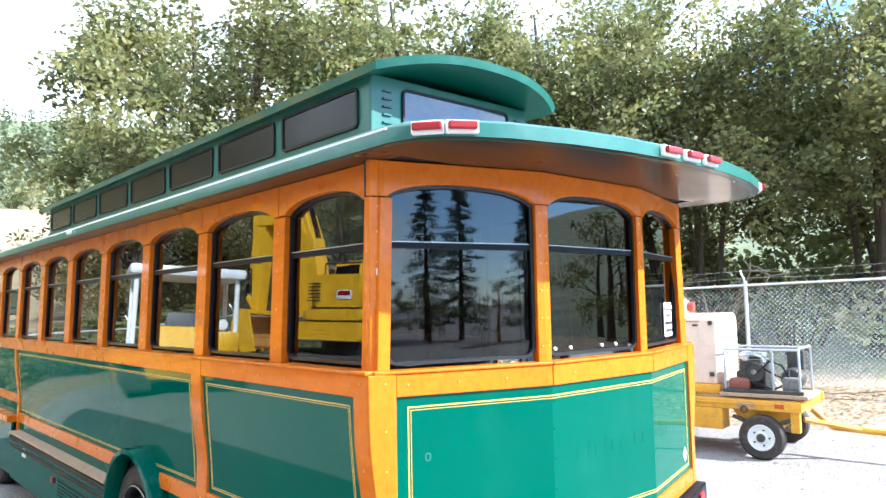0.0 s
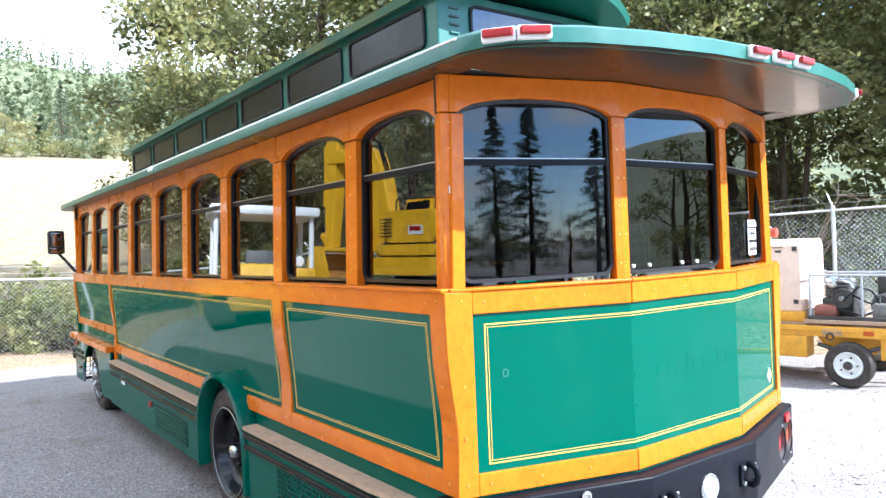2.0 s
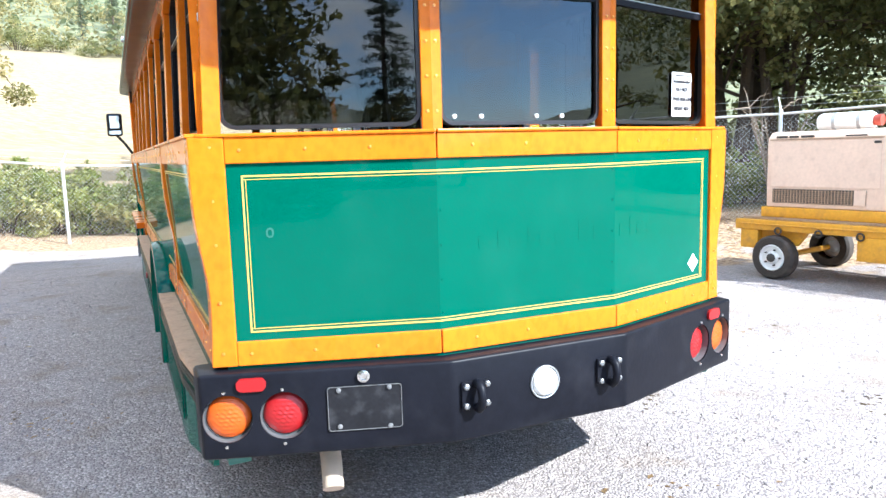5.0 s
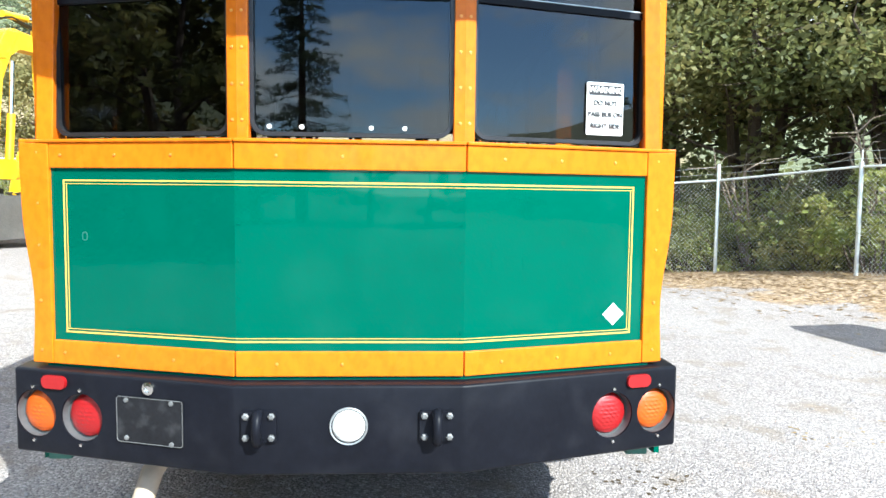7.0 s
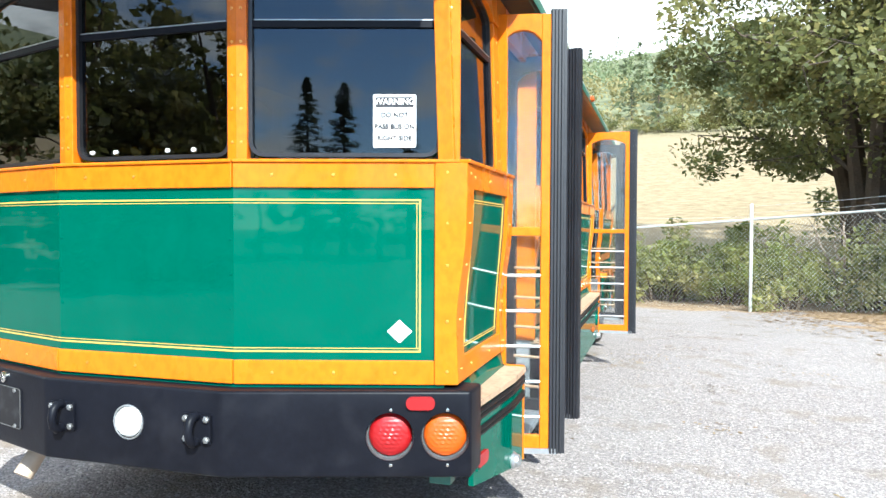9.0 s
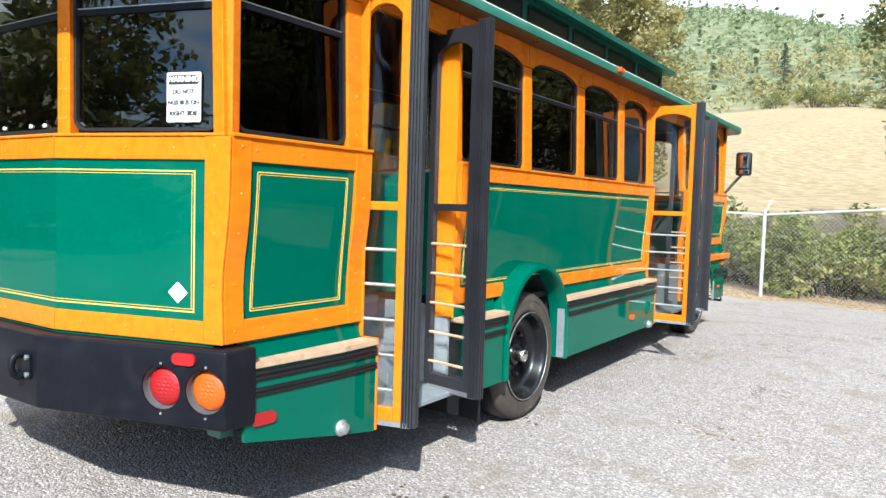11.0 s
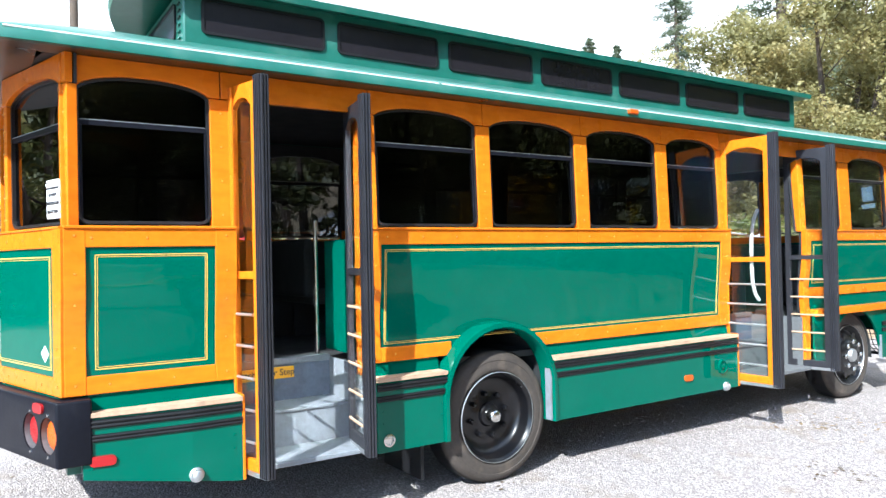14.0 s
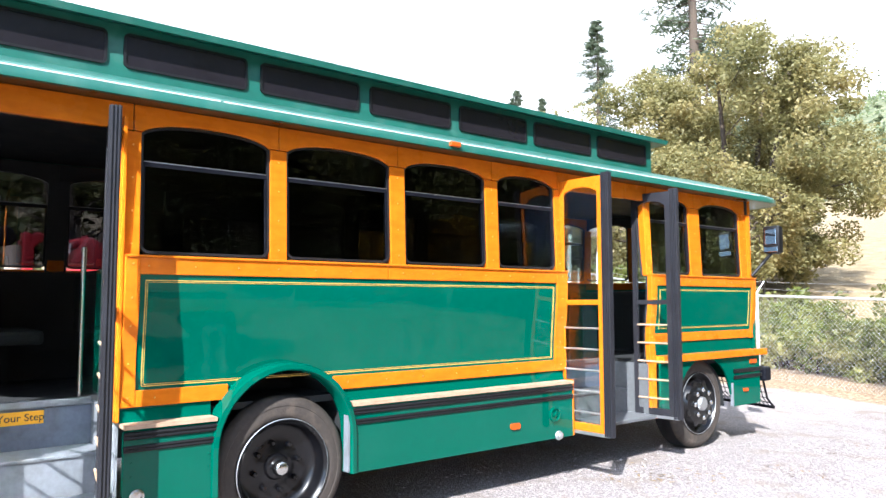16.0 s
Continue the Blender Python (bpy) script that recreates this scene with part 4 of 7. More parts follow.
for mp, s in ((bl, lambda d: d), (br, lambda d: bw - d)):
    roundlamp(mp, s(0.090), 0.698, 0.077, AMBERLENS, "turn_signal", "round amber turn signal with a ribbed lens", 0.042)
    roundlamp(mp, s(0.285), 0.698, 0.077, REDLENS, "tail_lamp", "round red tail lamp with a ribbed lens", 0.042)
    part("reflector", plate(mp, rounded(s(0.178) - 0.05, s(0.178) + 0.05, 0.796, 0.842, 0.02), 0.0, 0.012), REDLENS, bumper, "small red reflector")
    bm = bmesh.new()
    for d, z in ((0.083, 0.795), (0.282, 0.795), (0.083, 0.600), (0.282, 0.600)):
        c = Vector(mp(s(d), z, 0.0))
        n = (Vector(mp(s(d), z, 1)) - c).normalized()
        lathe([(0.007, 0), (0.006, 0.005), (0, 0.006)], Matrix.Translation(c) @ n.to_track_quat("Z", "Y").to_matrix().to_4x4(), 8, bm)
    tagged(part("screw_row", bm, CHROME, bumper, "small bright screw heads"), kind="stuff")
roundlamp(bc, 0.385, 0.722, 0.055, CLEARLENS, "reversing_lamp", "round white reversing lamp")
part("bezel", lathe([(0.064, -0.002), (0.064, 0.006), (0.062, 0.008), (0.058, 0.007), (0.057, -0.002)], facing(bc, 0.385, 0.722), 32), DULLMETAL, bumper, "grey metal bezel of the reversing lamp", True)
for s in (0.09, 0.68):
    part("tow_plate", plate(bc, rounded(s - 0.058, s + 0.058, 0.672, 0.776, 0.006), 0.0, 0.012), BLACK, bumper, "black bolted tow plate")
    pts = [bc(s + dx, z, d) for dx, z, d in ((0.0, 0.768, 0.012), (0.0, 0.770, 0.034), (0.0, 0.755, 0.050), (0.0, 0.722, 0.058), (0.0, 0.692, 0.050), (0.0, 0.678, 0.034), (0.0, 0.680, 0.012))]
    part("tow_hook", tube(pts, [0.017, 0.017, 0.016, 0.015, 0.016, 0.017, 0.017], 10), BLACK, bumper, "black steel tow hook", True)
    for dx, z in ((-0.042, 0.760), (0.042, 0.760), (-0.042, 0.688), (0.042, 0.688)):
        c = Vector(bc(s + dx, z, 0.012))
        part("bolt", lathe([(0.012, 0), (0.012, 0.009), (0.007, 0.012), (0, 0.012)], Matrix.Translation(c) @ Matrix.Rotation(radians(90), 4, "X"), 6), BOLT, bumper)
part("plate_bracket", plate(bl, rounded(0.435, 0.695, 0.632, 0.792, 0.006, 1), 0.0, 0.005), SCUFFED, bumper, "empty black number plate bracket")
part("bracket_edge", ring(bl, rounded(0.435, 0.695, 0.632, 0.792, 0.010, 2), 0.002, 0.005, 0.007), BOLT, bumper, "thin worn bright edge of the plate bracket")
for s, z in ((0.475, 0.780), (0.652, 0.782), (0.475, 0.648), (0.652, 0.640)):
    c = Vector(bl(s, z, 0.006))
    n = (Vector(bl(s, z, 1)) - c).normalized()
    part("bolt", lathe([(0.009, 0), (0.008, 0.005), (0, 0.007)], Matrix.Translation(c) @ n.to_track_quat("Z", "Y").to_matrix().to_4x4(), 10), BOLT, bumper)
c = Vector(bl(0.563, 0.826, 0.0))
n = (Vector(bl(0.563, 0.826, 1)) - c).normalized()
part("ring_bolt", lathe([(0.022, 0), (0.022, 0.01), (0.013, 0.012), (0.012, 0.004), (0, 0.004)], Matrix.Translation(c) @ n.to_track_quat("Z", "Y").to_matrix().to_4x4(), 20), CHROME, bumper, "bright round ring bolt")
bm = tube([(-0.70, 1.0, 0.52), (-0.735, 0.62, 0.49), (-0.755, 0.50, 0.45), (-0.77, 0.43, 0.36)], 0.04, 16)
part("exhaust_pipe", bm, TAN, bus, "pale metal exhaust pipe", True)
part("skirt_bracket", box(1.05, 1.13, 0.5, 0.56, 0.50, 0.57), ROOFGREEN, bus)
part("skirt_bracket", box(-1.13, -1.05, 0.5, 0.56, 0.50, 0.57), ROOFGREEN, bus)

# small things on the skirts
px = skirtface(1)
part("side_reflector", plate(px, rounded(0.585, 0.70, 0.54, 0.588, 0.02), 0.0, 0.012), REDLENS, bus, "red side reflector")
part("side_reflector", plate(skirtface(-1), rounded(0.56, 0.63, 0.53, 0.565, 0.015), 0.0, 0.012), REDLENS, bus, "red side reflector")
for y, z in ((1.065, 0.43), (5.32, 0.38)):
    m = Matrix.Translation((1.24, y, z)) @ Matrix.Rotation(radians(90), 4, "Y")
    part("side_lamp", lathe([(0.036, 0), (0.037, 0.012), (0.032, 0.018), (0.029, 0.02), (0.026, 0.034), (0.014, 0.042), (0, 0.044)], m, 24), DULLMETAL, bus, "round grey side lamp", True)
m = Matrix.Translation((1.245, 2.16, 0.43)) @ Matrix.Rotation(radians(90), 4, "Y")
part("side_vent", lathe([(0.038, 0), (0.038, 0.012), (0.028, 0.016), (0.022, 0.004), (0, 0.006)], m, 24), CHROME, bus, "round bright vent")
m = Matrix.Translation((1.245, 5.285, 0.545)) @ Matrix.Rotation(radians(90), 4, "Y")
part("filler_cap", lathe([(0.062, 0), (0.06, 0.01), (0.045, 0.012), (0.042, -0.004), (0.02, -0.004), (0.018, 0.01), (0, 0.012)], m, 24), GREEN, bus, "round green filler cap", True)
part("marker_lamp", plate(px, rounded(4.80, 4.895, 0.478, 0.522, 0.015), 0.0, 0.014), AMBERLENS, bus, "small amber marker lamp")
pl = skirtface(-1)
part("marker_lamp", plate(pl, rounded(4.74, 4.80, 0.56, 0.61, 0.01), 0.0, 0.014), REDLENS, bus, "small red marker lamp")
part("notice", plate(pl, rounded(5.72, 5.86, 0.62, 0.69, 0.006, 1), 0.0, 0.003), STICKER, bus, "small white notice")
# flat near-black plates paint the shade of the openings behind the slats
GRDARK = material("grille_dark", (0.006, 0.008, 0.008), 0.7)
gr = part("vent_grille", plate(pl, rounded(1.17, 2.09, 0.455, 0.665, 0.01, 1), 0.0005, 0.002), GRDARK, bus, "dark rear engine grille with a square mesh")
for i in range(7):
    z = 0.475 + i * 0.028
    part("slat", slab(pl, [1.18, 2.08], z, z + 0.010, 1, 0.001, 0.008), GREEN, gr)
for i in range(21):
    y = 1.19 + i * 0.0435
    part("slat", slab(pl, [y, y + 0.009], 0.462, 0.658, 1, 0.001, 0.008), GREEN, gr)
gr = part("vent_grille", plate(pl, rounded(3.74, 4.64, 0.415, 0.615, 0.01, 1), 0.0005, 0.002), GRDARK, bus, "dark side grille with level slats")
for i in range(7):
    z = 0.43 + i * 0.026
    part("slat", slab(pl, [3.75, 4.63], z, z + 0.012, 1, 0.001, 0.010), GREEN, gr)

# folding doors: leaves turned outwards


def leaf(p, q, frame_mat, bar_mat, z0=0.405, z1=2.425):
    """A glazed door leaf on the plan from its inner end p to its outer end q."""
    mp = line(p, q)
    ln = (Vector(q) - Vector(p)).length
    w = 0.042
    rub = 0.062
    body = ln - rub
    lf = part("door_leaf", slab(mp, [body - w, body], z0, z1, 1, -0.018, 0.018), frame_mat, bus, "glazed folding door leaf standing open")
    part("stile", slab(mp, [0, w], z0, z1, 1, -0.018, 0.018), frame_mat, lf, "narrow door stile")
    part("top_rail", slab(mp, steps(w, body - w, 10), lambda s: z1 - 0.125 + 0.05 * (1 - abs(2 * (s - w) / (body - 2 * w) - 1) ** 2.4), z1, 1, -0.018, 0.018), frame_mat, lf, "arched top rail")
    part("bottom_rail", slab(mp, [w, body - w], z0, z0 + 0.06, 1, -0.018, 0.018), frame_mat, lf, "bottom rail")
    part("middle_rail", slab(mp, [w, body - w], 1.40, 1.44, 1, -0.016, 0.016), frame_mat, lf, "middle rail")
    for k in range(5):
        z = 1.215 - 0.165 * k
        part("guard_bar", tube([mp(w, z, 0.022), mp(body - w, z, 0.022)], 0.008, 8), bar_mat, lf, "thin guard bar across the glass")
    pn = part("pane", plate(mp, [(w - 0.005, z0 + 0.05), (body - w + 0.005, z0 + 0.05), (body - w + 0.005, z1 - 0.065), (w - 0.005, z1 - 0.065)], -0.003, 0.003), GLASSCLEAR, lf, "clear door glass")
    pn.visible_shadow = False
    bm = slab(mp, [body, ln], z0 - 0.02, z1 + 0.02, 1, -0.019, 0.019)
    for i in range(4):
        s = body + 0.008 + i * 0.0153
        slab(mp, [s - 0.004, s + 0.004], z0 - 0.02, z1 + 0.02, 1, -0.029, 0.029, bm)
    for dd in (-0.017, 0.0, 0.017):
        slab(mp, [ln, ln + 0.012], z0 - 0.02, z1 + 0.02, 1, dd - 0.004, dd + 0.004, bm)
    part("rubber_edge", bm, DOORRUBBER, lf, "ribbed dark grey rubber door edge")
    part("foot_strip", slab(mp, [0.03, ln - 0.02], z0 - 0.025, z0, 1, -0.02, 0.02), DULLMETAL, lf, "pale metal foot strip")
    return lf


leaf((1.10, 1.313), (1.413, 1.388), ORANGE, DULLMETAL)
leaf((1.025, 2.03), (1.42, 1.962), DOORRUBBER, CAP, 0.422, 2.385)
leaf((1.10, 5.522), (1.60, 5.545), ORANGE, DULLMETAL)
leaf((1.00, 6.635), (1.44, 6.69), DOORRUBBER, CAP)
part("door_jamb", box(1.06, 1.165, 1.290, 1.3045, 0.80, 2.42), ORANGE, bus, "orange door jamb")
part("door_jamb", box(1.06, 1.165, 5.500, 5.513, 0.80, 2.42), ORANGE, bus, "orange door jamb")
part("door_jamb", box(1.16, 1.25, 1.301, 1.315, 0.36, 0.80), ORANGE, bus, "narrow orange door edge")
part("door_jamb", box(1.16, 1.25, 5.491, 5.504, 0.36, 0.80), ORANGE, bus, "narrow orange door edge")
part("door_jamb", box(1.04, 1.17, 2.065, 2.085, 0.80, 2.42), ORANGE, bus, "orange door jamb")

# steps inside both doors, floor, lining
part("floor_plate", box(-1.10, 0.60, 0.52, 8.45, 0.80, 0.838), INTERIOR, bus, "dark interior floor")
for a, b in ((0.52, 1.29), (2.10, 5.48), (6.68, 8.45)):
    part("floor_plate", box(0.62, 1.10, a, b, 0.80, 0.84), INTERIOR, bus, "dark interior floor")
for a, b in DOORS:
    stepmat = STEP if a < 3 else STEPSHADE
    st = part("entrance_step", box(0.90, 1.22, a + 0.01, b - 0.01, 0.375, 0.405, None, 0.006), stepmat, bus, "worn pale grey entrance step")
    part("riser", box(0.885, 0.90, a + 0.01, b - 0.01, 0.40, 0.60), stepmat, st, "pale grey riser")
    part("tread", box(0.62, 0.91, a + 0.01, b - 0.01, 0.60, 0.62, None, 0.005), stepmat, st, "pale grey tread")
    part("riser", box(0.605, 0.62, a + 0.01, b - 0.01, 0.62, 0.84), RISERSHADE, st, "riser darkened blue-grey for shade")
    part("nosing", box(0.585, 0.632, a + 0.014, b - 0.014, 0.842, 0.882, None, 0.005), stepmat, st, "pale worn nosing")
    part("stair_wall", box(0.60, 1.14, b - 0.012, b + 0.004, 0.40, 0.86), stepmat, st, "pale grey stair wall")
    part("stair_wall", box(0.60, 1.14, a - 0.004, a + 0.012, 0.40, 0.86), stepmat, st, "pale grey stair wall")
sign = part("step_sign", box(0.6215, 0.624, 1.435, 1.828, 0.757, 0.828), YELLOWSIGN, bus, "amber-yellow sign with dark lettering on the riser")
lettering("Watch Your Step", lambda s, z, d: (0.6255 + d, s, z), 1.632, 0.793, 0.056, INK, sign, 0.0)
for x, y, z0, z1 in ((0.55, 1.50, 0.84, 2.5), (0.55, 2.02, 0.84, 1.75), (0.55, 5.62, 0.84, 2.5), (0.30, 3.0, 0.84, 2.5), (0.30, 4.4, 0.84, 2.5), (-0.25, 3.7, 0.84, 2.5)):
    part("grab_pole", tube([(x, y, z0), (x, y, z1)], 0.016, 10), CHROME, bus, "bright metal grab pole", True)
part("modesty_panel", box(0.50, 1.06, 2.10, 2.13, 0.9, 1.62, None, 0.01), GREEN, bus, "green panel beside the stairs")
part("modesty_panel", box(0.50, 1.06, 5.44, 5.47, 0.9, 1.62, None, 0.01), GREEN, bus, "green panel beside the stairs")
# assumed box, coloured near-black to sink into the dim interior
part("fare_box", box(0.40, 0.58, 6.40, 6.62, 0.84, 1.45, None, 0.02), BLACK, bus, "assumed fare box, near-black like the dim interior")
part("grab_rail", tube([(0.67, 6.70, 1.90), (0.67, 6.63, 1.80), (0.67, 6.59, 1.65), (0.67, 6.58, 1.4), (0.67, 6.59, 1.18), (0.67, 6.63, 1.06), (0.67, 6.69, 1.0)], 0.018, 10), WHITE, bus, "white curved grab rail", True)
for sgn in (1, -1):
    ys = (0.75, 2.5, 3.3, 4.1, 4.9) if sgn > 0 else (0.75, 1.55, 2.35, 3.15, 3.95, 4.75, 5.55)
    for y in ys:
        st = part("seat", box(sgn * 0.68 - 0.40, sgn * 0.68 + 0.38, y, y + 0.42, 1.14, 1.24, None, 0.03), SEAT, bus, "dark padded bus seat")
        part("backrest", box(sgn * 0.68 - 0.40, sgn * 0.68 + 0.38, y - 0.06, y + 0.02, 1.2, 1.66, None, 0.03), SEAT, st)
        part("seat_leg", box(sgn * 0.68 - 0.3, sgn * 0.68 - 0.26, y + 0.1, y + 0.3, 0.84, 1.14), INTERIOR, st)
st = part("driver_seat", box(-0.75, -0.25, 6.6, 7.1, 1.1, 1.22, None, 0.04), SEAT, bus, "dark driver seat")
part("backrest", box(-0.75, -0.25, 6.5, 6.6, 1.2, 1.85, None, 0.04), SEAT, st)
part("dashboard", box(-1.05, 1.05, 8.05, 8.45, 0.84, 1.55, None, 0.04), INTERIOR, bus, "dark dashboard")
for sgn in (1, -1):
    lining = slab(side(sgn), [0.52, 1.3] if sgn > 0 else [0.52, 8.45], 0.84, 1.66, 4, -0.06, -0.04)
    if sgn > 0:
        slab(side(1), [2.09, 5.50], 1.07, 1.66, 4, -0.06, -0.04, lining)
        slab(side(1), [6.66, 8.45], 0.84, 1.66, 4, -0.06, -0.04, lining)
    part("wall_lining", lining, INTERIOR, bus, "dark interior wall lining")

# front end: three faces with windscreen
for k, (p, q) in enumerate(FRONT):
    mp, up = line(p, q), line(p, q, -0.028)
    ln = (Vector(q) - Vector(p)).length
    header(up, 0, ln, (0.05, ln - 0.05))
    window(up, 0.05, ln - 0.05, -0.03, GLASSCLEAR, split=False)
    part("window_post", slab(up, [0, 0.05], 1.668, TOP - 0.003, 1, -0.05, 0.0), ORANGE, bus, "orange varnished window post")
    part("window_post", slab(up, [ln - 0.05, ln], 1.668, TOP - 0.003, 1, -0.05, 0.0), ORANGE, bus, "orange varnished window post")
    part("belt_rail", slab(mp, [0, ln], 1.575, 1.664, 1, -0.02, 0.012), ORANGE, bus, "orange belt rail")
    part("body_panel", slab(mp, [0, ln], 0.6, 1.58, 1, -0.03, 0.0), GREEN, bus, "glossy green front panel")
part("front_bumper", prism([(-1.2, 8.62), (1.2, 8.62), (1.2, 8.75), (0.5, 8.95), (-0.5, 8.95), (-1.2, 8.75)], "z", 0.57, 0.72, None, 0.02), BLACK, bus, "black front bumper")
# cow-catcher bars low at the front
for sgn in (1, -1):
    for i in range(15):
        a = i / 14
        part("guard_slat", tube([(sgn * (1.10 - 0.80 * a), 8.74 + 0.16 * a, 0.60), (sgn * (1.09 - 0.79 * a), 8.85 + 0.18 * a, 0.36), (sgn * (1.06 - 0.78 * a), 9.05 + 0.2 * a, 0.24)], 0.012 if i in (0, 14) else 0.005, 6), BLACK, bus)
    for f in (0.2, 0.4, 0.6, 0.8):
        part("guard_slat", tube([(sgn * (1.10 - 0.03 * f), 8.74 + 0.31 * f ** 1.6, 0.60 - 0.36 * f ** 0.8), (sgn * (0.30 - 0.02 * f), 8.90 + 0.35 * f ** 1.6, 0.60 - 0.36 * f ** 0.8)], 0.005, 6), BLACK, bus)
    part("guard_bar", tube([(sgn * 1.06, 9.05, 0.24), (0, 9.3, 0.24)], 0.018, 8), BLACK, bus, "black bar of the front guard")
# mirrors
MIRROR = material("mirror_silver", (0.42, 0.43, 0.45), 0.06, metal=1.0, var=0.03)
for sgn in (1, -1):
    x = sgn * 1.36
    mi = part("mirror", box(x - 0.095, x + 0.095, 8.52, 8.62, 1.93, 2.23, None, 0.03), RUBBER, bus, "black side mirror on an arm", True)
    part("arm", tube([(sgn * 1.17, 8.46, 1.70), (sgn * 1.26, 8.54, 1.84), (sgn * 1.34, 8.57, 1.94)], 0.018, 8), RUBBER, mi)
    part("mirror_glass", box(x - 0.06, x + 0.06, 8.512, 8.522, 2.03, 2.195, None, 0.004), MIRROR, mi, "mirror glass")
    part("mirror_glass", box(x - 0.075, x + 0.075, 8.512, 8.522, 1.95, 2.005, None, 0.004), MIRROR, mi, "small wide-angle mirror")

# ---------------------------------------------------------------- ground: one sheet, lot, banks, field and hills


def smooth(t):
    t = np.clip(t, 0, 1)
    return t * t * (3 - 2 * t)


def beyond(x, y):
    """How far a place lies outside the fenced lot."""
    return np.maximum.reduce([y - 15.5, 0.917 * x + 0.398 * y - 11.67, -x - 36.0, 0 * x])


def height(x, y):
    x, y = np.asarray(x, float), np.asarray(y, float)
    w = 0.917 * x + 0.398 * y - 11.21
    z = -0.24 * smooth((y - 7) / 7) * smooth((x + 5) / 3) + 0.55 * smooth((-4.5 - x) / 4.5) * smooth((y - 6) / 4) * smooth((x + 30) / 12)
    z = z + 0.095 * smooth((0.7 - x) / 1.8) * smooth((60 - np.abs(x)) / 20)
    z = z + (0.30 + 0.27 * smooth((9 - y) / 8)) * smooth((w + 2.6) / 3.2) * smooth((15.6 - y) / 5)
    z = z - 0.15 * smooth((x - 1.6) / 4.0) * smooth((10 - y) / 4) * smooth((60 - np.abs(x)) / 20)
    d = beyond(x, y)
    z = z + 0.165 * np.maximum(0, np.minimum(d, 140) - 6) + 0.285 * np.clip(d - 140, 0, 380) + 0.02 * np.maximum(0, d - 520)
    z = z + np.minimum(1, d / 30) * 0.6 * np.sin(x * 0.11 + 1.3) * np.cos(y * 0.07) + np.clip((d - 150) / 120, 0, 1) * (15 * np.sin(x * 0.013 + 0.5) * np.cos(y * 0.009 + x * 0.004) + 5 * np.sin(x * 0.041 + y * 0.013))
    return z


def hz(x, y):
    return float(height(x, y))


near = np.arange(-44, 30.01, 0.5)
far = 30 * 1.13 ** np.arange(1, 40)
xs = np.concatenate([-(44 + far[::-1] - 30), near, far])
ys = np.concatenate([-(30 + (far[::-1] - 30)), np.arange(-30, 40.01, 0.5), 40 + (far - 30)])
xs, ys = xs[np.abs(xs) < 2600], ys[np.abs(ys) < 2600]
X, Y = np.meshgrid(xs, ys)
Z = height(X, Y)
me = bpy.data.meshes.new("ground")
nx, ny = len(xs), len(ys)
idx = np.arange(nx * ny).reshape(ny, nx)
quads = np.stack([idx[:-1, :-1], idx[:-1, 1:], idx[1:, 1:], idx[1:, :-1]], -1).reshape(-1, 4)
me.from_pydata(np.stack([X, Y, Z], -1).reshape(-1, 3).tolist(), [], quads.tolist())
D = beyond(X, Y)
W = 0.917 * X + 0.398 * Y - 11.21
lit = smooth((W + 3.3) / 2.2) * smooth((X - 3.0) / 2.5)
for name, val in (("litter", np.maximum(lit, smooth((Y - 13.5) / 0.8))), ("field", smooth((D - 4) / 6)), ("wood", np.maximum(smooth((D - 136) / 10), np.maximum(smooth((W - 1.0) / 3) * smooth((34 - Y) / 14), smooth((X - 0.36 * Y - 1.0) / 4) * smooth((W - 1.0) / 3))))):
    at = me.attributes.new(name, "FLOAT", "POINT")
    at.data.foreach_set("value", np.clip(val, 0, 1).reshape(-1).astype(np.float32))
me.shade_smooth()
ground = tagged(new("ground", me), "grey gravel lot with fallen leaves, dry grass field and hills beyond", "ground", kind="structure")


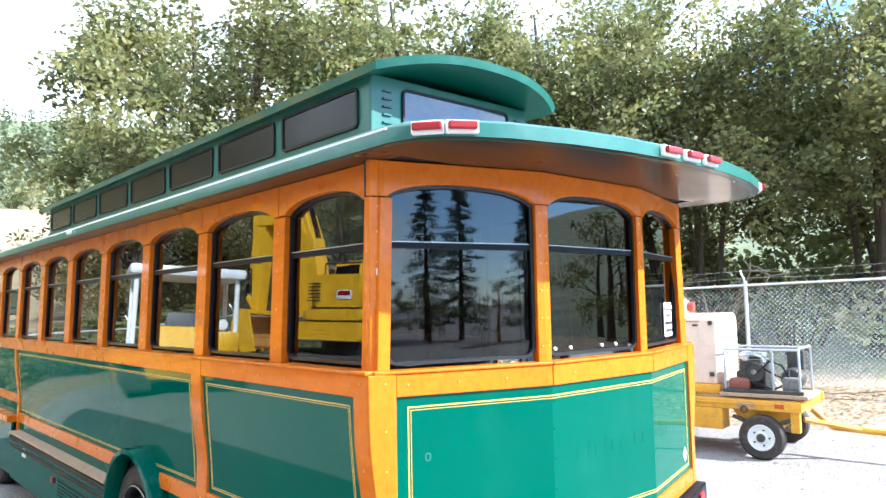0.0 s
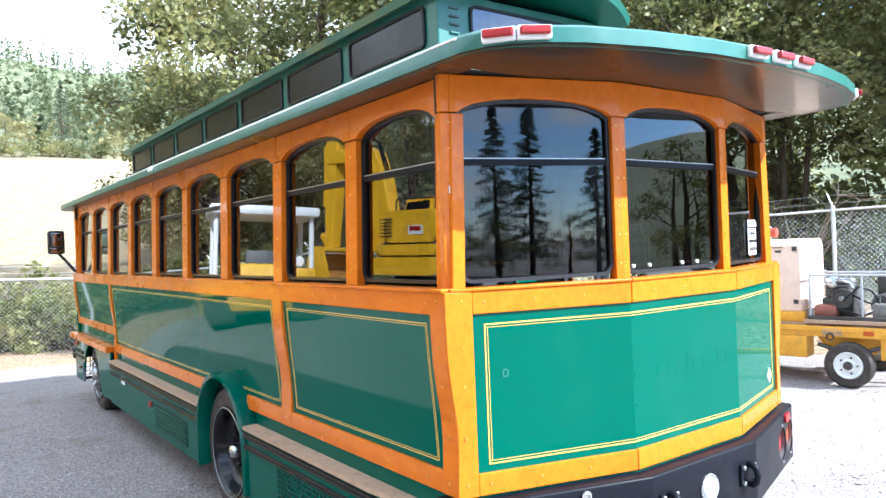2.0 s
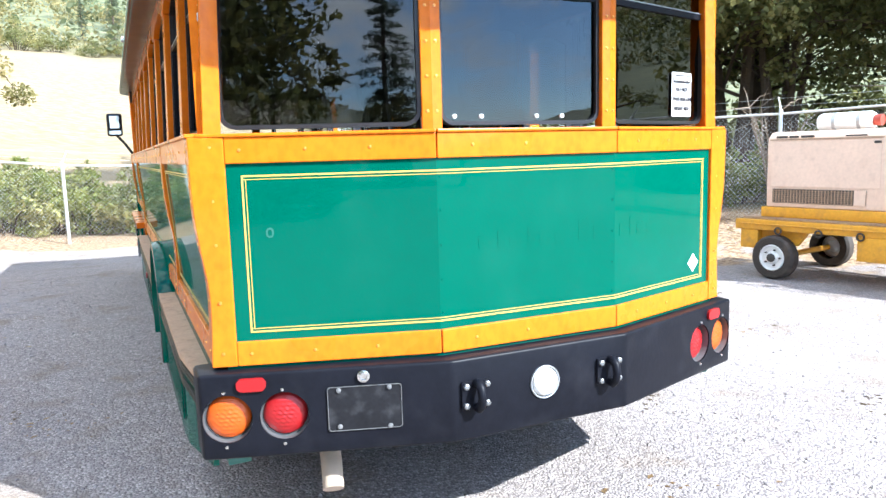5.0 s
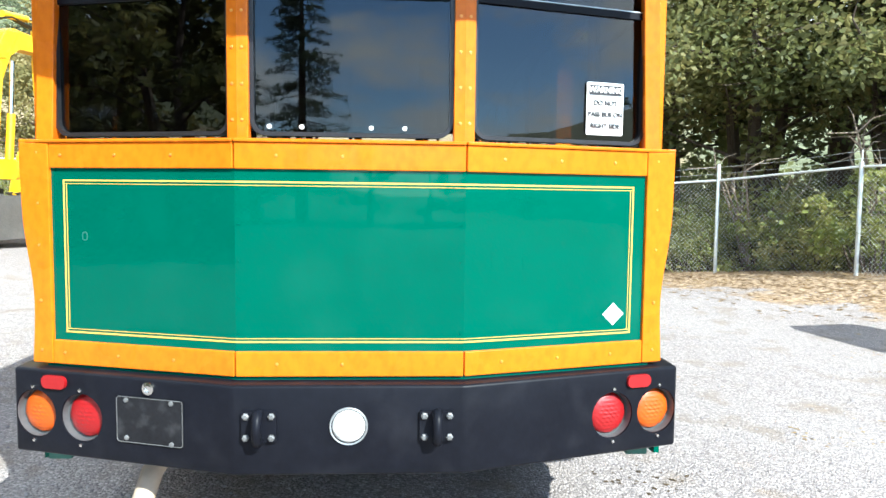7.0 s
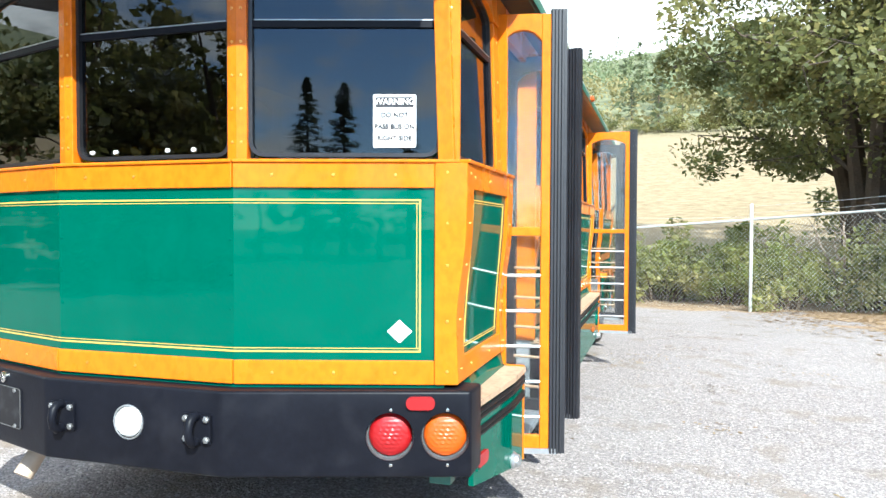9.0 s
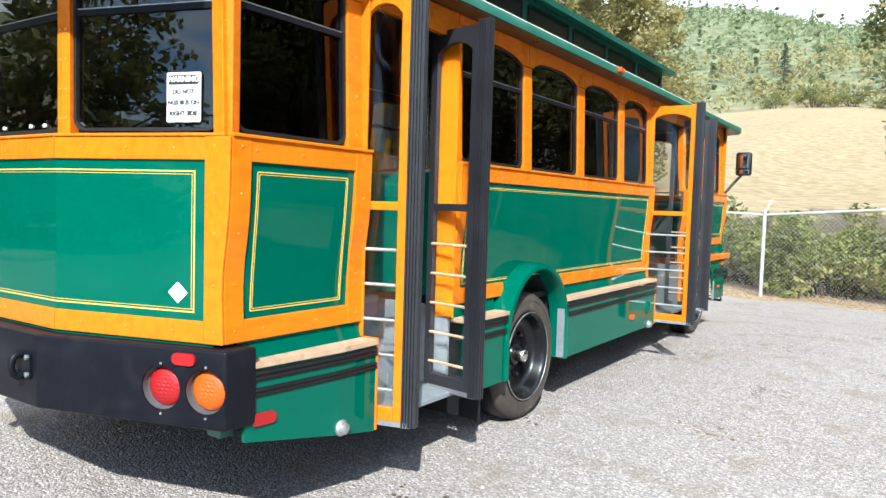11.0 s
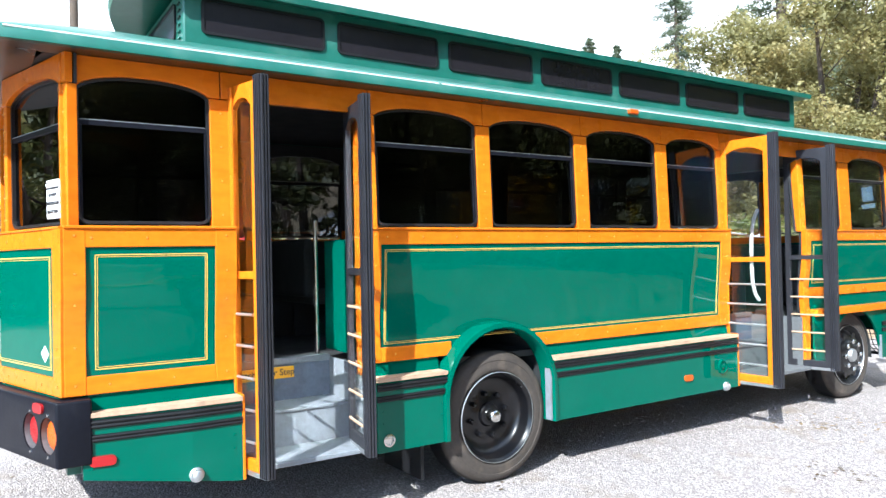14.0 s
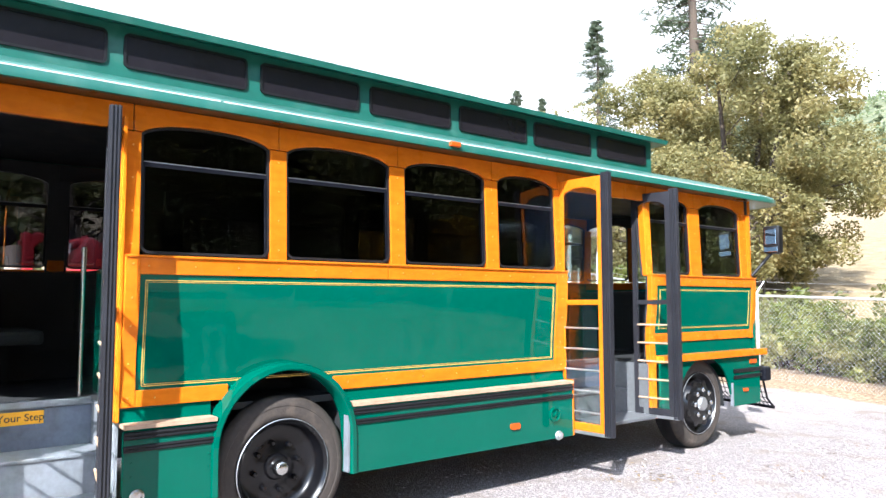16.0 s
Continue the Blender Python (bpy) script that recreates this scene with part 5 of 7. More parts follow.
def ground_material():
    m = bpy.data.materials.new("gravel_and_grass")
    m.use_nodes = True
    nt = m.node_tree
    N, L = nt.nodes.new, nt.links.new
    bs = nt.nodes["Principled BSDF"]
    co = N("ShaderNodeTexCoord").outputs["Object"]

    def noise_(scale, detail=4):
        n = N("ShaderNodeTexNoise")
        n.inputs["Scale"].default_value, n.inputs["Detail"].default_value = scale, detail
        L(co, n.inputs["Vector"])
        return n.outputs[0]

    def vor(scale):
        n = N("ShaderNodeTexVoronoi")
        n.inputs["Scale"].default_value = scale
        L(co, n.inputs["Vector"])
        return n

    def ramp(src, *stops):
        r = N("ShaderNodeValToRGB")
        e = r.color_ramp.elements
        e[0].position, e[0].color = stops[0][0], (*stops[0][1], 1)
        e[1].position, e[1].color = stops[-1][0], (*stops[-1][1], 1)
        for p, c in stops[1:-1]:
            e.new(p).color = (*c, 1)
        L(src, r.inputs[0])
        return r.outputs[0]

    def mix(f, a, b, mode="MIX"):
        x = N("ShaderNodeMix")
        x.data_type, x.blend_type = "RGBA", mode
        if hasattr(f, "is_linked"):
            L(f, x.inputs[0])
        else:
            x.inputs[0].default_value = f
        for s, v in ((6, a), (7, b)):
            if hasattr(v, "is_linked"):
                L(v, x.inputs[s])
            else:
                x.inputs[s].default_value = (*v, 1)
        return x.outputs[2]

    def maprange(src, a, b, c=0.0, d=1.0):
        r = N("ShaderNodeMapRange")
        for i, v in enumerate((a, b, c, d)):
            r.inputs[i + 1].default_value = v
        L(src, r.inputs[0])
        return r.outputs[0]

    def attr(name):
        a = N("ShaderNodeAttribute")
        a.attribute_name = name
        return a.outputs["Fac"]

    def times(a, b):
        x = N("ShaderNodeMath")
        x.operation = "MULTIPLY"
        L(a, x.inputs[0])
        if hasattr(b, "is_linked"):
            L(b, x.inputs[1])
        else:
            x.inputs[1].default_value = b
        return x.outputs[0]

    stones = vor(80)
    sep = N("ShaderNodeSeparateColor")
    L(stones.outputs["Color"], sep.inputs[0])
    gravel = ramp(sep.outputs[0], (0.0, (0.19, 0.163, 0.158)), (0.45, (0.32, 0.28, 0.265)), (0.8, (0.41, 0.36, 0.34)), (1.0, (0.60, 0.53, 0.50)))
    # gaps between stones darkened, crevice shade put into the colour
    gravel = mix(maprange(stones.outputs["Distance"], 0.3, 0.8, 0, 0.5), gravel, (0.11, 0.098, 0.096))
    gravel = mix(maprange(noise_(0.35, 5), 0.4, 0.7, 0.0, 0.3), gravel, (0.37, 0.34, 0.328))
    gravel = mix(maprange(noise_(2.2, 9), 0.55, 0.68, 0.0, 0.55), gravel, (0.21, 0.165, 0.125))
    leafy = ramp(noise_(14, 8), (0.3, (0.12, 0.075, 0.045)), (0.5, (0.30, 0.21, 0.135)), (0.7, (0.50, 0.38, 0.25)))
    field = ramp(noise_(1.6, 10), (0.3, (0.21, 0.155, 0.09)), (0.55, (0.29, 0.225, 0.135)), (0.75, (0.37, 0.295, 0.185)))
    field = mix(maprange(noise_(0.05, 4), 0.45, 0.65, 0.0, 0.5), field, (0.33, 0.24, 0.14))
    # woodland tones lifted to carry the haze of the far hills
    wood_ = ramp(noise_(0.25, 8), (0.3, (0.08, 0.095, 0.06)), (0.55, (0.16, 0.17, 0.095)), (0.8, (0.27, 0.25, 0.145)))
    ragged = noise_(1.1, 6)
    edge = N("ShaderNodeMath")
    L(attr("litter"), edge.inputs[0])
    L(maprange(ragged, 0.3, 0.7, -0.45, 0.45), edge.inputs[1])
    c = mix(maprange(edge.outputs[0], 0.4, 0.62), gravel, leafy)
    c = mix(attr("field"), c, field)
    c = mix(attr("wood"), c, wood_)
    L(c, bs.inputs["Base Color"])
    bs.inputs["Roughness"].default_value = 0.9
    bs.inputs["Specular IOR Level"].default_value = 0.2
    bu = N("ShaderNodeBump")
    bu.inputs["Strength"].default_value, bu.inputs["Distance"].default_value = 0.9, 0.012
    hgt = N("ShaderNodeMath")
    hgt.operation = "ADD"
    L(times(stones.outputs["Distance"], -0.8), hgt.inputs[0])
    L(times(noise_(20, 6), 0.8), hgt.inputs[1])
    L(hgt.outputs[0], bu.inputs["Height"])
    L(bu.outputs[0], bs.inputs["Normal"])
    return m


me.materials.append(ground_material())

# ---------------------------------------------------------------- loose stones, leaves and weeds on the lot
rng = np.random.default_rng(7)


def scatter(name, label, mat, spots, size, flat, verts, faces, kind="stuff", cat="stones", sink=0.3):
    V, F = [], []
    base = np.array(verts, float)
    for x, y in spots:
        s = size * rng.uniform(0.5, 1.5)
        a = rng.uniform(0, 6.283)
        v = base * (s * rng.uniform(0.7, 1.3), s, s * flat * rng.uniform(0.6, 1.3))
        ca, sa = math.cos(a), math.sin(a)
        v = np.stack([v[:, 0] * ca - v[:, 1] * sa + x, v[:, 0] * sa + v[:, 1] * ca + y, v[:, 2] + hz(x, y) + s * flat * sink], -1)
        n = len(V)
        V += v.tolist()
        F += [[i + n for i in f] for f in faces]
    m_ = bpy.data.meshes.new(name)
    m_.from_pydata(V, [], F)
    m_.materials.append(mat)
    return tagged(new(name, m_), label, cat, kind=kind)


OCT = [(1, 0, 0), (-1, 0, 0), (0, 1, 0), (0, -1, 0), (0.2, 0.1, 1), (-0.1, 0.2, -1)]
OCF = [(0, 2, 4), (2, 1, 4), (1, 3, 4), (3, 0, 4), (2, 0, 5), (1, 2, 5), (3, 1, 5), (0, 3, 5)]
STONE = material("pale_stone", (0.28, 0.25, 0.245), 0.85, var=0.5, isl=0.9)
spots = np.stack([rng.uniform(-6, 9, 14000), rng.uniform(-3, 9, 14000)], -1)
scatter("gravel_stones", "loose grey gravel stones on the lot", STONE, spots, 0.0105, 0.6, OCT, OCF)
LEAFV = [(1, 0, 0.05), (0, 0.5, 0.25), (-1, 0, 0.0), (0, -0.5, 0.2)]
clump = [(cx + rng.normal(0, 0.22), cy + rng.normal(0, 0.12)) for cx, cy in zip(rng.uniform(-6, 9, 46), rng.uniform(0, 11, 46)) for _ in range(22)]
scatter("fallen_leaves", "small dry fallen leaves on the gravel", DRY, clump, 0.020, 0.5, LEAFV, [(0, 1, 2, 3)], cat="leaves", sink=0.1)
twigs = [(cx + rng.normal(0, 0.16), cy + rng.normal(0, 0.10)) for cx, cy in zip(rng.uniform(-5, 9, 60), rng.uniform(-1, 12, 60)) for _ in range(30)]
scatter("dry_debris", "dark dry twigs and crumbled leaves on the gravel", DEBRIS, twigs, 0.018, 0.5, LEAFV, [(0, 1, 2, 3)], cat="debris", sink=0.1)
sp = [(x, y) for x, y in zip(rng.uniform(-1, 17, 26000), rng.uniform(-3, 14.5, 26000)) if -2.4 + rng.normal(0, 0.9) < 0.786 * x + 0.619 * y - 12.74 < 7 and x > 3.6 + rng.normal(0, 0.5)]
scatter("leaf_litter", "pale dry leaf litter along the fence", DRY, sp, 0.045, 0.6, LEAFV, [(0, 1, 2, 3)], cat="leaves", sink=0.1)

# ---------------------------------------------------------------- chain-link fence
FENCE = [(-34, 18.5), (-24, 17.6), (-14, 16.6), (-8, 16.2), (-2.4, 15.2), (0.6, 14.6), (3.62, 14.0), (6.6, 12.2), (8.1, 9.9), (9.4, 7.2), (10.6, 4.6), (11.4, 1.9), (12.3, -0.9), (13.5, -3.8), (14.8, -6.5)]
fence = empty("chain_link_fence", (0, 0, 0), "galvanised chain-link fence on round posts", "fence")
FH = 1.9


def fence_top(x):
    """The fence is lower along the field on the far side."""
    return FH if x > 2 else 1.68


pts = []
for (x0, y0), (x1, y1) in zip(FENCE, FENCE[1:]):
    n = max(1, round(math.hypot(x1 - x0, y1 - y0) / 3.2))
    pts += [(x0 + (x1 - x0) * k / n, y0 + (y1 - y0) * k / n) for k in range(n)]
pts.append(FENCE[-1])
for x, y in pts:
    z = hz(x, y)
    tall = 0.30 if (x, y) in ((3.62, 14.0), (6.6, 12.2)) else 0.06
    if tall < 0.1:
        part("arm", tube([(x, y, z + fence_top(x)), (x, y, z + fence_top(x) + 0.06), (x + 0.10, y + 0.14, z + fence_top(x) + 0.30)], [0.016, 0.014, 0.010], 8), GALV, fence, "slanted arm on top of the post", True)
    part("post", lathe([(0.036, -0.2), (0.036, fence_top(x) + tall), (0.03, fence_top(x) + tall + 0.02), (0, fence_top(x) + tall + 0.03)], Matrix.Translation((x, y, z)), 10), GALV, fence, "", True)
for (x0, y0), (x1, y1) in zip(pts, pts[1:]):
    a, b = Vector((x0, y0, hz(x0, y0))), Vector((x1, y1, hz(x1, y1)))
    part("rail", tube([a + Vector((0, 0, fence_top(x0))), b + Vector((0, 0, fence_top(x1)))], 0.022, 8), GALV, fence, "", True)
    for o in (0.14, 0.28):
        lift = Vector((0.46 * (o - 0.06), 0.6 * (o - 0.06), fence_top(x0) + o))
        part("barbed_wire", tube([a + lift, (a + b) / 2 + lift - Vector((0, 0, 0.03)), b + lift], 0.003, 4), GALV, fence, "thin barbed wire strand")
    ln = (b - a).length
    u = (b - a) / ln
    bm = bmesh.new()
    step, top, low = 0.085, fence_top(x0) + 0.035, 0.03
    k = -top
    side_n = Vector((u.y, -u.x, 0)).normalized()
    r = 0.0015
    while k < ln:
        for sg in (1, -1):
            s0, s1 = (k, k + (top - low)) if sg > 0 else (k + (top - low), k)
            c0, c1 = clamp(s0, 0, ln), clamp(s1, 0, ln)
            if abs(c1 - c0) > 0.01:
                f0, f1 = (c0 - s0) / (s1 - s0), (c1 - s0) / (s1 - s0)
                p = a + u * c0 + Vector((0, 0, low + (top - low) * f0)) + side_n * 0.003 * sg
                q = a + u * c1 + Vector((0, 0, low + (top - low) * f1)) + side_n * 0.003 * sg
                d = (q - p).normalized()
                e1 = side_n * r
                e2 = d.cross(side_n) * r
                vs = [[bm.verts.new(c + o) for o in (e1, -0.5 * e1 + 0.87 * e2, -0.5 * e1 - 0.87 * e2)] for c in (p, q)]
                for i in range(3):
                    bm.faces.new((vs[0][i], vs[0][(i + 1) % 3], vs[1][(i + 1) % 3], vs[1][i]))
        k += step
    ob = part("wire_mesh", bm, GALV, fence, "woven wire mesh of the fence")
    tagged(ob, kind="stuff")

# ---------------------------------------------------------------- trees


def leaf_cloud(centres, radii, count, size, seed, squash=0.75, hang=0.3, slim=0.55):
    """Rhombic leaves in clumps, as arrays of places and faces."""
    r = np.random.default_rng(seed)
    c = np.repeat(np.array(centres), count, 0)
    rad = np.repeat(np.array(radii), count)[:, None]
    d = r.normal(size=c.shape)
    d /= np.linalg.norm(d, axis=1)[:, None]
    p = c + d * rad * (r.uniform(0.15, 1.0, (len(c), 1)) ** 0.55) * (1, 1, squash)
    u = r.normal(size=c.shape)
    u[:, 2] = u[:, 2] * 0.6 - hang
    u /= np.linalg.norm(u, axis=1)[:, None]
    v = np.cross(u, r.normal(size=c.shape))
    v /= np.linalg.norm(v, axis=1)[:, None]
    s = size * r.uniform(0.6, 1.4, (len(c), 1))
    V = np.stack([p - u * s, p + v * s * slim, p + u * s, p - v * s * slim], 1).reshape(-1, 3)
    F = np.arange(len(V)).reshape(-1, 4)
    return V, F


def cloud_object(name, V, F, mat, parent, label=""):
    m_ = bpy.data.meshes.new(name)
    m_.from_pydata(V.tolist(), [], F.tolist())
    m_.materials.append(mat)
    ob = new(name, m_)
    ob.parent = parent
    if label:
        ob["label"] = label
    return ob


def broadleaf(name, label, seed, h, spread, mat, leaves=160, size=0.060, low=0.36, category="tree", count=None, slim=1.0):
    r = random.Random(seed)
    t = empty(name, (0, 0, 0), label, category, "oaks round the lot")
    bm = bmesh.new()
    top = Vector((r.uniform(-0.5, 0.5), r.uniform(-0.5, 0.5), h * 0.72))
    stems = r.choice((1, 2, 2, 3)) if count is None else count
    tips, cents, rads = [], [], []
    for s in range(stems):
        a = 6.28 * s / stems + r.random()
        lean = Vector((math.cos(a), math.sin(a), 0)) * (0.0 if stems == 1 else spread * 0.3)
        path = [Vector((0, 0, -0.2)) + lean * 0.12, lean * 0.25 + Vector((r.uniform(-0.15, 0.15), r.uniform(-0.15, 0.15), h * 0.15)), lean * 0.6 + Vector((r.uniform(-0.3, 0.3), r.uniform(-0.3, 0.3), h * 0.4)), lean + top]
        r0 = 0.024 * h / (stems ** 0.4) * slim
        tube(path, [r0 * 1.15, r0 * 0.85, r0 * 0.55, r0 * 0.15], 8, bm)
        for k in range(10):
            f = low + (0.95 - low) * (k + r.random()) / 10
            i = min(2, int(f * 3))
            base = path[i].lerp(path[i + 1], f * 3 - i)
            b = a + r.uniform(-1.9, 1.9) if stems > 1 else r.uniform(0, 6.28)
            reach = spread * (1.05 - 0.75 * abs(f - 0.38) ** 1.1 * 1.5) * r.uniform(0.6, 1.05)
            end = base + Vector((math.cos(b), math.sin(b), 0)) * reach + Vector((0, 0, reach * r.uniform(-0.05, 0.55)))
            mid = base.lerp(end, 0.5) + Vector((0, 0, reach * 0.12))
            tube([base, mid, end], [r0 * 0.3 * (1.2 - f), r0 * 0.2 * (1.2 - f), 0.012], 5, bm)
            for q in (0.55, 0.8, 1.0):
                c = base.lerp(mid, q * 2) if q < 0.5 else mid.lerp(end, q * 2 - 1)
                for _ in range(2):
                    e = c + Vector((r.gauss(0, 0.55), r.gauss(0, 0.55), r.gauss(0.1, 0.4)))
                    tube([c, e], [0.014, 0.004], 4, bm)
                    cents.append(e)
                    rads.append(r.uniform(0.36, 0.74) * (0.6 + 0.05 * h))
    part("trunk", bm, BARK, t, "brown trunk and branches", True)
    V, F = leaf_cloud(cents, rads, leaves, size, seed)
    cloud_object("crown", V, F, mat, t, "uneven leafy crown with gaps")
    return t


def conifer(name, label, seed, h, r0):
    r = random.Random(seed)
    t = empty(name, (0, 0, 0), label, "tree", "conifers round the lot")
    bm = tube([(0, 0, -0.3), (0.05, 0, h * 0.5), (0, 0.05, h)], [0.018 * h, 0.011 * h, 0.02], 8)
    cents, rads = [], []
    n = int(h * 3.2)
    for k in range(n):
        f = 0.12 + 0.88 * k / n
        for _ in range(4):
            if r.random() < 0.18:
                continue
            a, reach = r.uniform(0, 6.28), r0 * (1.03 - f) ** 0.8 * r.uniform(0.5, 1.1)
            b = Vector((0, 0, h * f))
            e = b + Vector((math.cos(a) * reach, math.sin(a) * reach, -0.18 * reach))
            tube([b, e], [0.03, 0.008], 4, bm)
            for q in (0.4, 0.7, 1.0):
                cents.append(b.lerp(e, q) + Vector((0, 0, 0.02)))
                rads.append(0.20 + 0.16 * reach * (1.15 - 0.6 * q))
    part("trunk", bm, BARK, t, "straight brown trunk and boughs", True)
    V, F = leaf_cloud(cents, rads, 24, 0.15, seed, 0.55, 0.35, 0.2)
    cloud_object("crown", V, F, NEEDLE, t, "dark ragged needle crown")
    return t


def bush(name, label, seed, w, h, mat, n=16, leaves=115, size=0.058):
    r = random.Random(seed)
    t = empty(name, (0, 0, 0), label, "bush", "bushes behind the fence")
    bm = bmesh.new()
    cents, rads = [], []
    for k in range(n):
        a, q = r.uniform(0, 6.28), r.random() ** 0.5
        e = Vector((math.cos(a) * q * w, math.sin(a) * q * w, h * r.uniform(0.25, 1.0) * (1.1 - 0.5 * q)))
        tube([(e.x * 0.3, e.y * 0.3, -0.1), e * 0.6, e], [0.02, 0.012, 0.004], 4, bm)
        cents.append(e)
        rads.append(r.uniform(0.25, 0.5) * (0.5 + 0.35 * h))
    part("woody_base", bm, BARK, t, "brown woody stems")
    V, F = leaf_cloud(cents, rads, leaves, size, seed)
    cloud_object("foliage", V, F, mat, t, "loose leafy foliage")
    return t


def plant(base, spots, seed):
    r = random.Random(seed)
    first = True
    for x, y, s in spots:
        m = Matrix.Translation((x, y, hz(x, y) - 0.05)) @ Matrix.Rotation(r.uniform(0, 6.28), 4, "Z") @ Matrix.Scale(s, 4)
        if first:
            base.matrix_world = m
            first = False
        else:
            c = copy_thing(base, m)
            c.matrix_world = m


oak_a = broadleaf("oak_tree", "tall green oak tree behind the fence", 3, 12.5, 4.6, LEAF, leaves=185, size=0.066)
oak_b = broadleaf("oak_tree", "green oak tree with several leaning trunks", 11, 11.0, 4.2, LEAF, leaves=140, size=0.066)
oak_c = broadleaf("oak_tree", "leafy green oak tree with a low crown", 23, 13.5, 5.0, LEAF, leaves=175, size=0.066, low=0.28)
oak_s = broadleaf("oak_tree", "oak tree with many slender leaning dark trunks", 57, 11.5, 3.6, LEAF, leaves=95, size=0.068, low=0.42, count=5, slim=0.62)
oak_f = broadleaf("oak_tree", "green oak tree standing far back", 19, 12.5, 4.8, LEAF, leaves=40, size=0.12, low=0.25)
oak_m = broadleaf("oak_tree", "broad dense oak tree turning yellow", 31, 10.5, 4.4, LEAFY, leaves=430, size=0.058, low=0.06)
oak_y = broadleaf("oak_tree", "broad oak tree turning yellow", 37, 10.5, 4.4, LEAFY, leaves=120, size=0.075, low=0.06)
plant(oak_a, [(7.0, 18.9, 1.32), (12.6, 15.2, 1.3), (14.4, 16.4, 1.3), (7.6, 21.8, 1.35)], 1)
plant(oak_b, [(9.6, 17.0, 1.3), (14.8, 13.4, 1.35), (22.5, -0.5, 1.3)], 2)
plant(oak_c, [(9.2, 22.0, 1.3), (21.5, 13.0, 1.3)], 3)
plant(oak_s, [(15.0, 12.0, 1.2), (16.6, 8.6, 1.15), (18.0, 4.6, 1.2), (19.4, 1.2, 1.2)], 5)
plant(oak_f, [(14.5, 20.5, 1.5), (27, 6, 1.2), (25.5, -4.5, 1.2)], 13)
plant(oak_m, [(-8.9, 27.0, 1.22), (-12.4, 29.5, 1.2)], 4)
plant(oak_y, [(-13.2, 27.5, 1.05), (-17.5, 26, 1.0), (-22, 30, 1.2), (-27, 26, 1.1), (-41, 8, 1.0), (-43, -2, 1.1), (-40, 15, 0.9), (12, 160, 1.0), (6, 166, 0.9)], 4)


def bare_shrub(seed, h):
    """A leafless shrub of thin arching pale branches."""
    r = random.Random(seed)
    t = empty("bare_shrub", (0, 0, 0), "leafless shrub of thin arching pale branches", "shrub", "bare shrubs behind the fence")
    for k in range(8):
        a, reach = r.uniform(0, 6.28), h * r.uniform(0.35, 0.9)
        c = Vector((math.cos(a), math.sin(a), 0))
        pts_ = [c * 0.05 - Vector((0, 0, 0.1)), c * reach * 0.25 + Vector((0, 0, h * 0.45)), c * reach * 0.6 + Vector((0.1 * r.gauss(0, 1), 0, h * r.uniform(0.7, 1.0))), c * reach + Vector((0, 0, h * r.uniform(0.55, 0.95)))]
        b = tube(pts_, [0.035, 0.026, 0.017, 0.006], 6)
        for q in (1, 2):
            for _ in range(2):
                e = pts_[q] + Vector((r.gauss(0, 0.35), r.gauss(0, 0.35), r.uniform(0.1, 0.5))) * h * 0.4
                tube([pts_[q], pts_[q].lerp(e, 0.5) + Vector((0, 0, 0.08)), e], [0.014, 0.009, 0.004], 5, b)
        part("branch", b, DEADWOOD, t, "", True)
    return t


DEADWOOD = material("pale_dead_wood", (0.26, 0.20, 0.15), 0.85, var=0.35, scale=6, bump=0.3)
bare = bare_shrub(71, 2.6)
plant(bare, [(8.0, 13.6, 1.0), (9.8, 11.6, 1.15), (11.4, 9.0, 0.9), (13.2, 6.6, 1.0), (5.6, 15.2, 0.8)], 23)
bush_g = bush("bush", "green and straw-coloured bush behind the fence", 5, 1.0, 1.5, BUSH)
bush_d = bush("bush", "dark green bush behind the fence", 8, 1.1, 1.7, LEAF)
r_ = random.Random(12)
spots_g, spots_d = [], []
for (x0, y0), (x1, y1) in zip(pts, pts[1:]):
    n = Vector((y0 - y1, x1 - x0)).normalized()
    for k in range(9 if -9 < x0 < 10 else 4):
        f, o = r_.random(), r_.uniform(0.9, 4.2)
        x, y = x0 + (x1 - x0) * f + n.x * o, y0 + (y1 - y0) * f + n.y * o
        if x > 9 and r_.random() < 0.86:
            continue
        (spots_g if r_.random() < 0.6 else spots_d).append((x, y, r_.uniform(0.75, 1.3)))
plant(bush_g, spots_g, 6)
plant(bush_d, spots_d, 7)
under = [(x + r_.uniform(-0.8, 0.8), y + r_.uniform(-0.8, 0.8), r_.uniform(1.6, 2.6)) for x, y in ((12, 20.5), (15.5, 17.5), (20.5, 11), (18.5, 13.2), (22.5, 7.5), (25, 2), (24, 5.5), (26.5, -1), (17.8, 7.2), (11.4, 15.2), (17.6, 10.0), (19.6, 3.4), (20.5, 0.5), (13, 24), (16, 21), (12, 30), (18, 18), (14, 28), (19, 24), (9.5, 28), (22.5, 13.5), (10, 25), (28, 2.5))]
plant(copy_thing(bush_d, pose(0, 0, 0)), under, 17)
plant(copy_thing(bush_d, pose(0, 0, 0)), [(x, 150 + 6 * math.sin(x), r_.uniform(2.2, 4.0)) for x in (-22, -15, -9, -3, 2, 7, 13, 20, 27)], 18)
# big bushes added out of view to darken the left rear window
plant(copy_thing(bush_d, pose(0, 0, 0)), [(-10, -12.5, 2.6), (-13.5, -13.5, 2.8), (-8, -15.5, 2.4), (-17, -11, 2.8), (-20, -6, 2.6), (-12, -17, 2.8)], 19)
fir = conifer("conifer_tree", "tall dark conifer tree", 41, 17.0, 3.5)
fir_s = conifer("conifer_tree", "slender dark conifer tree", 47, 14.0, 2.9)
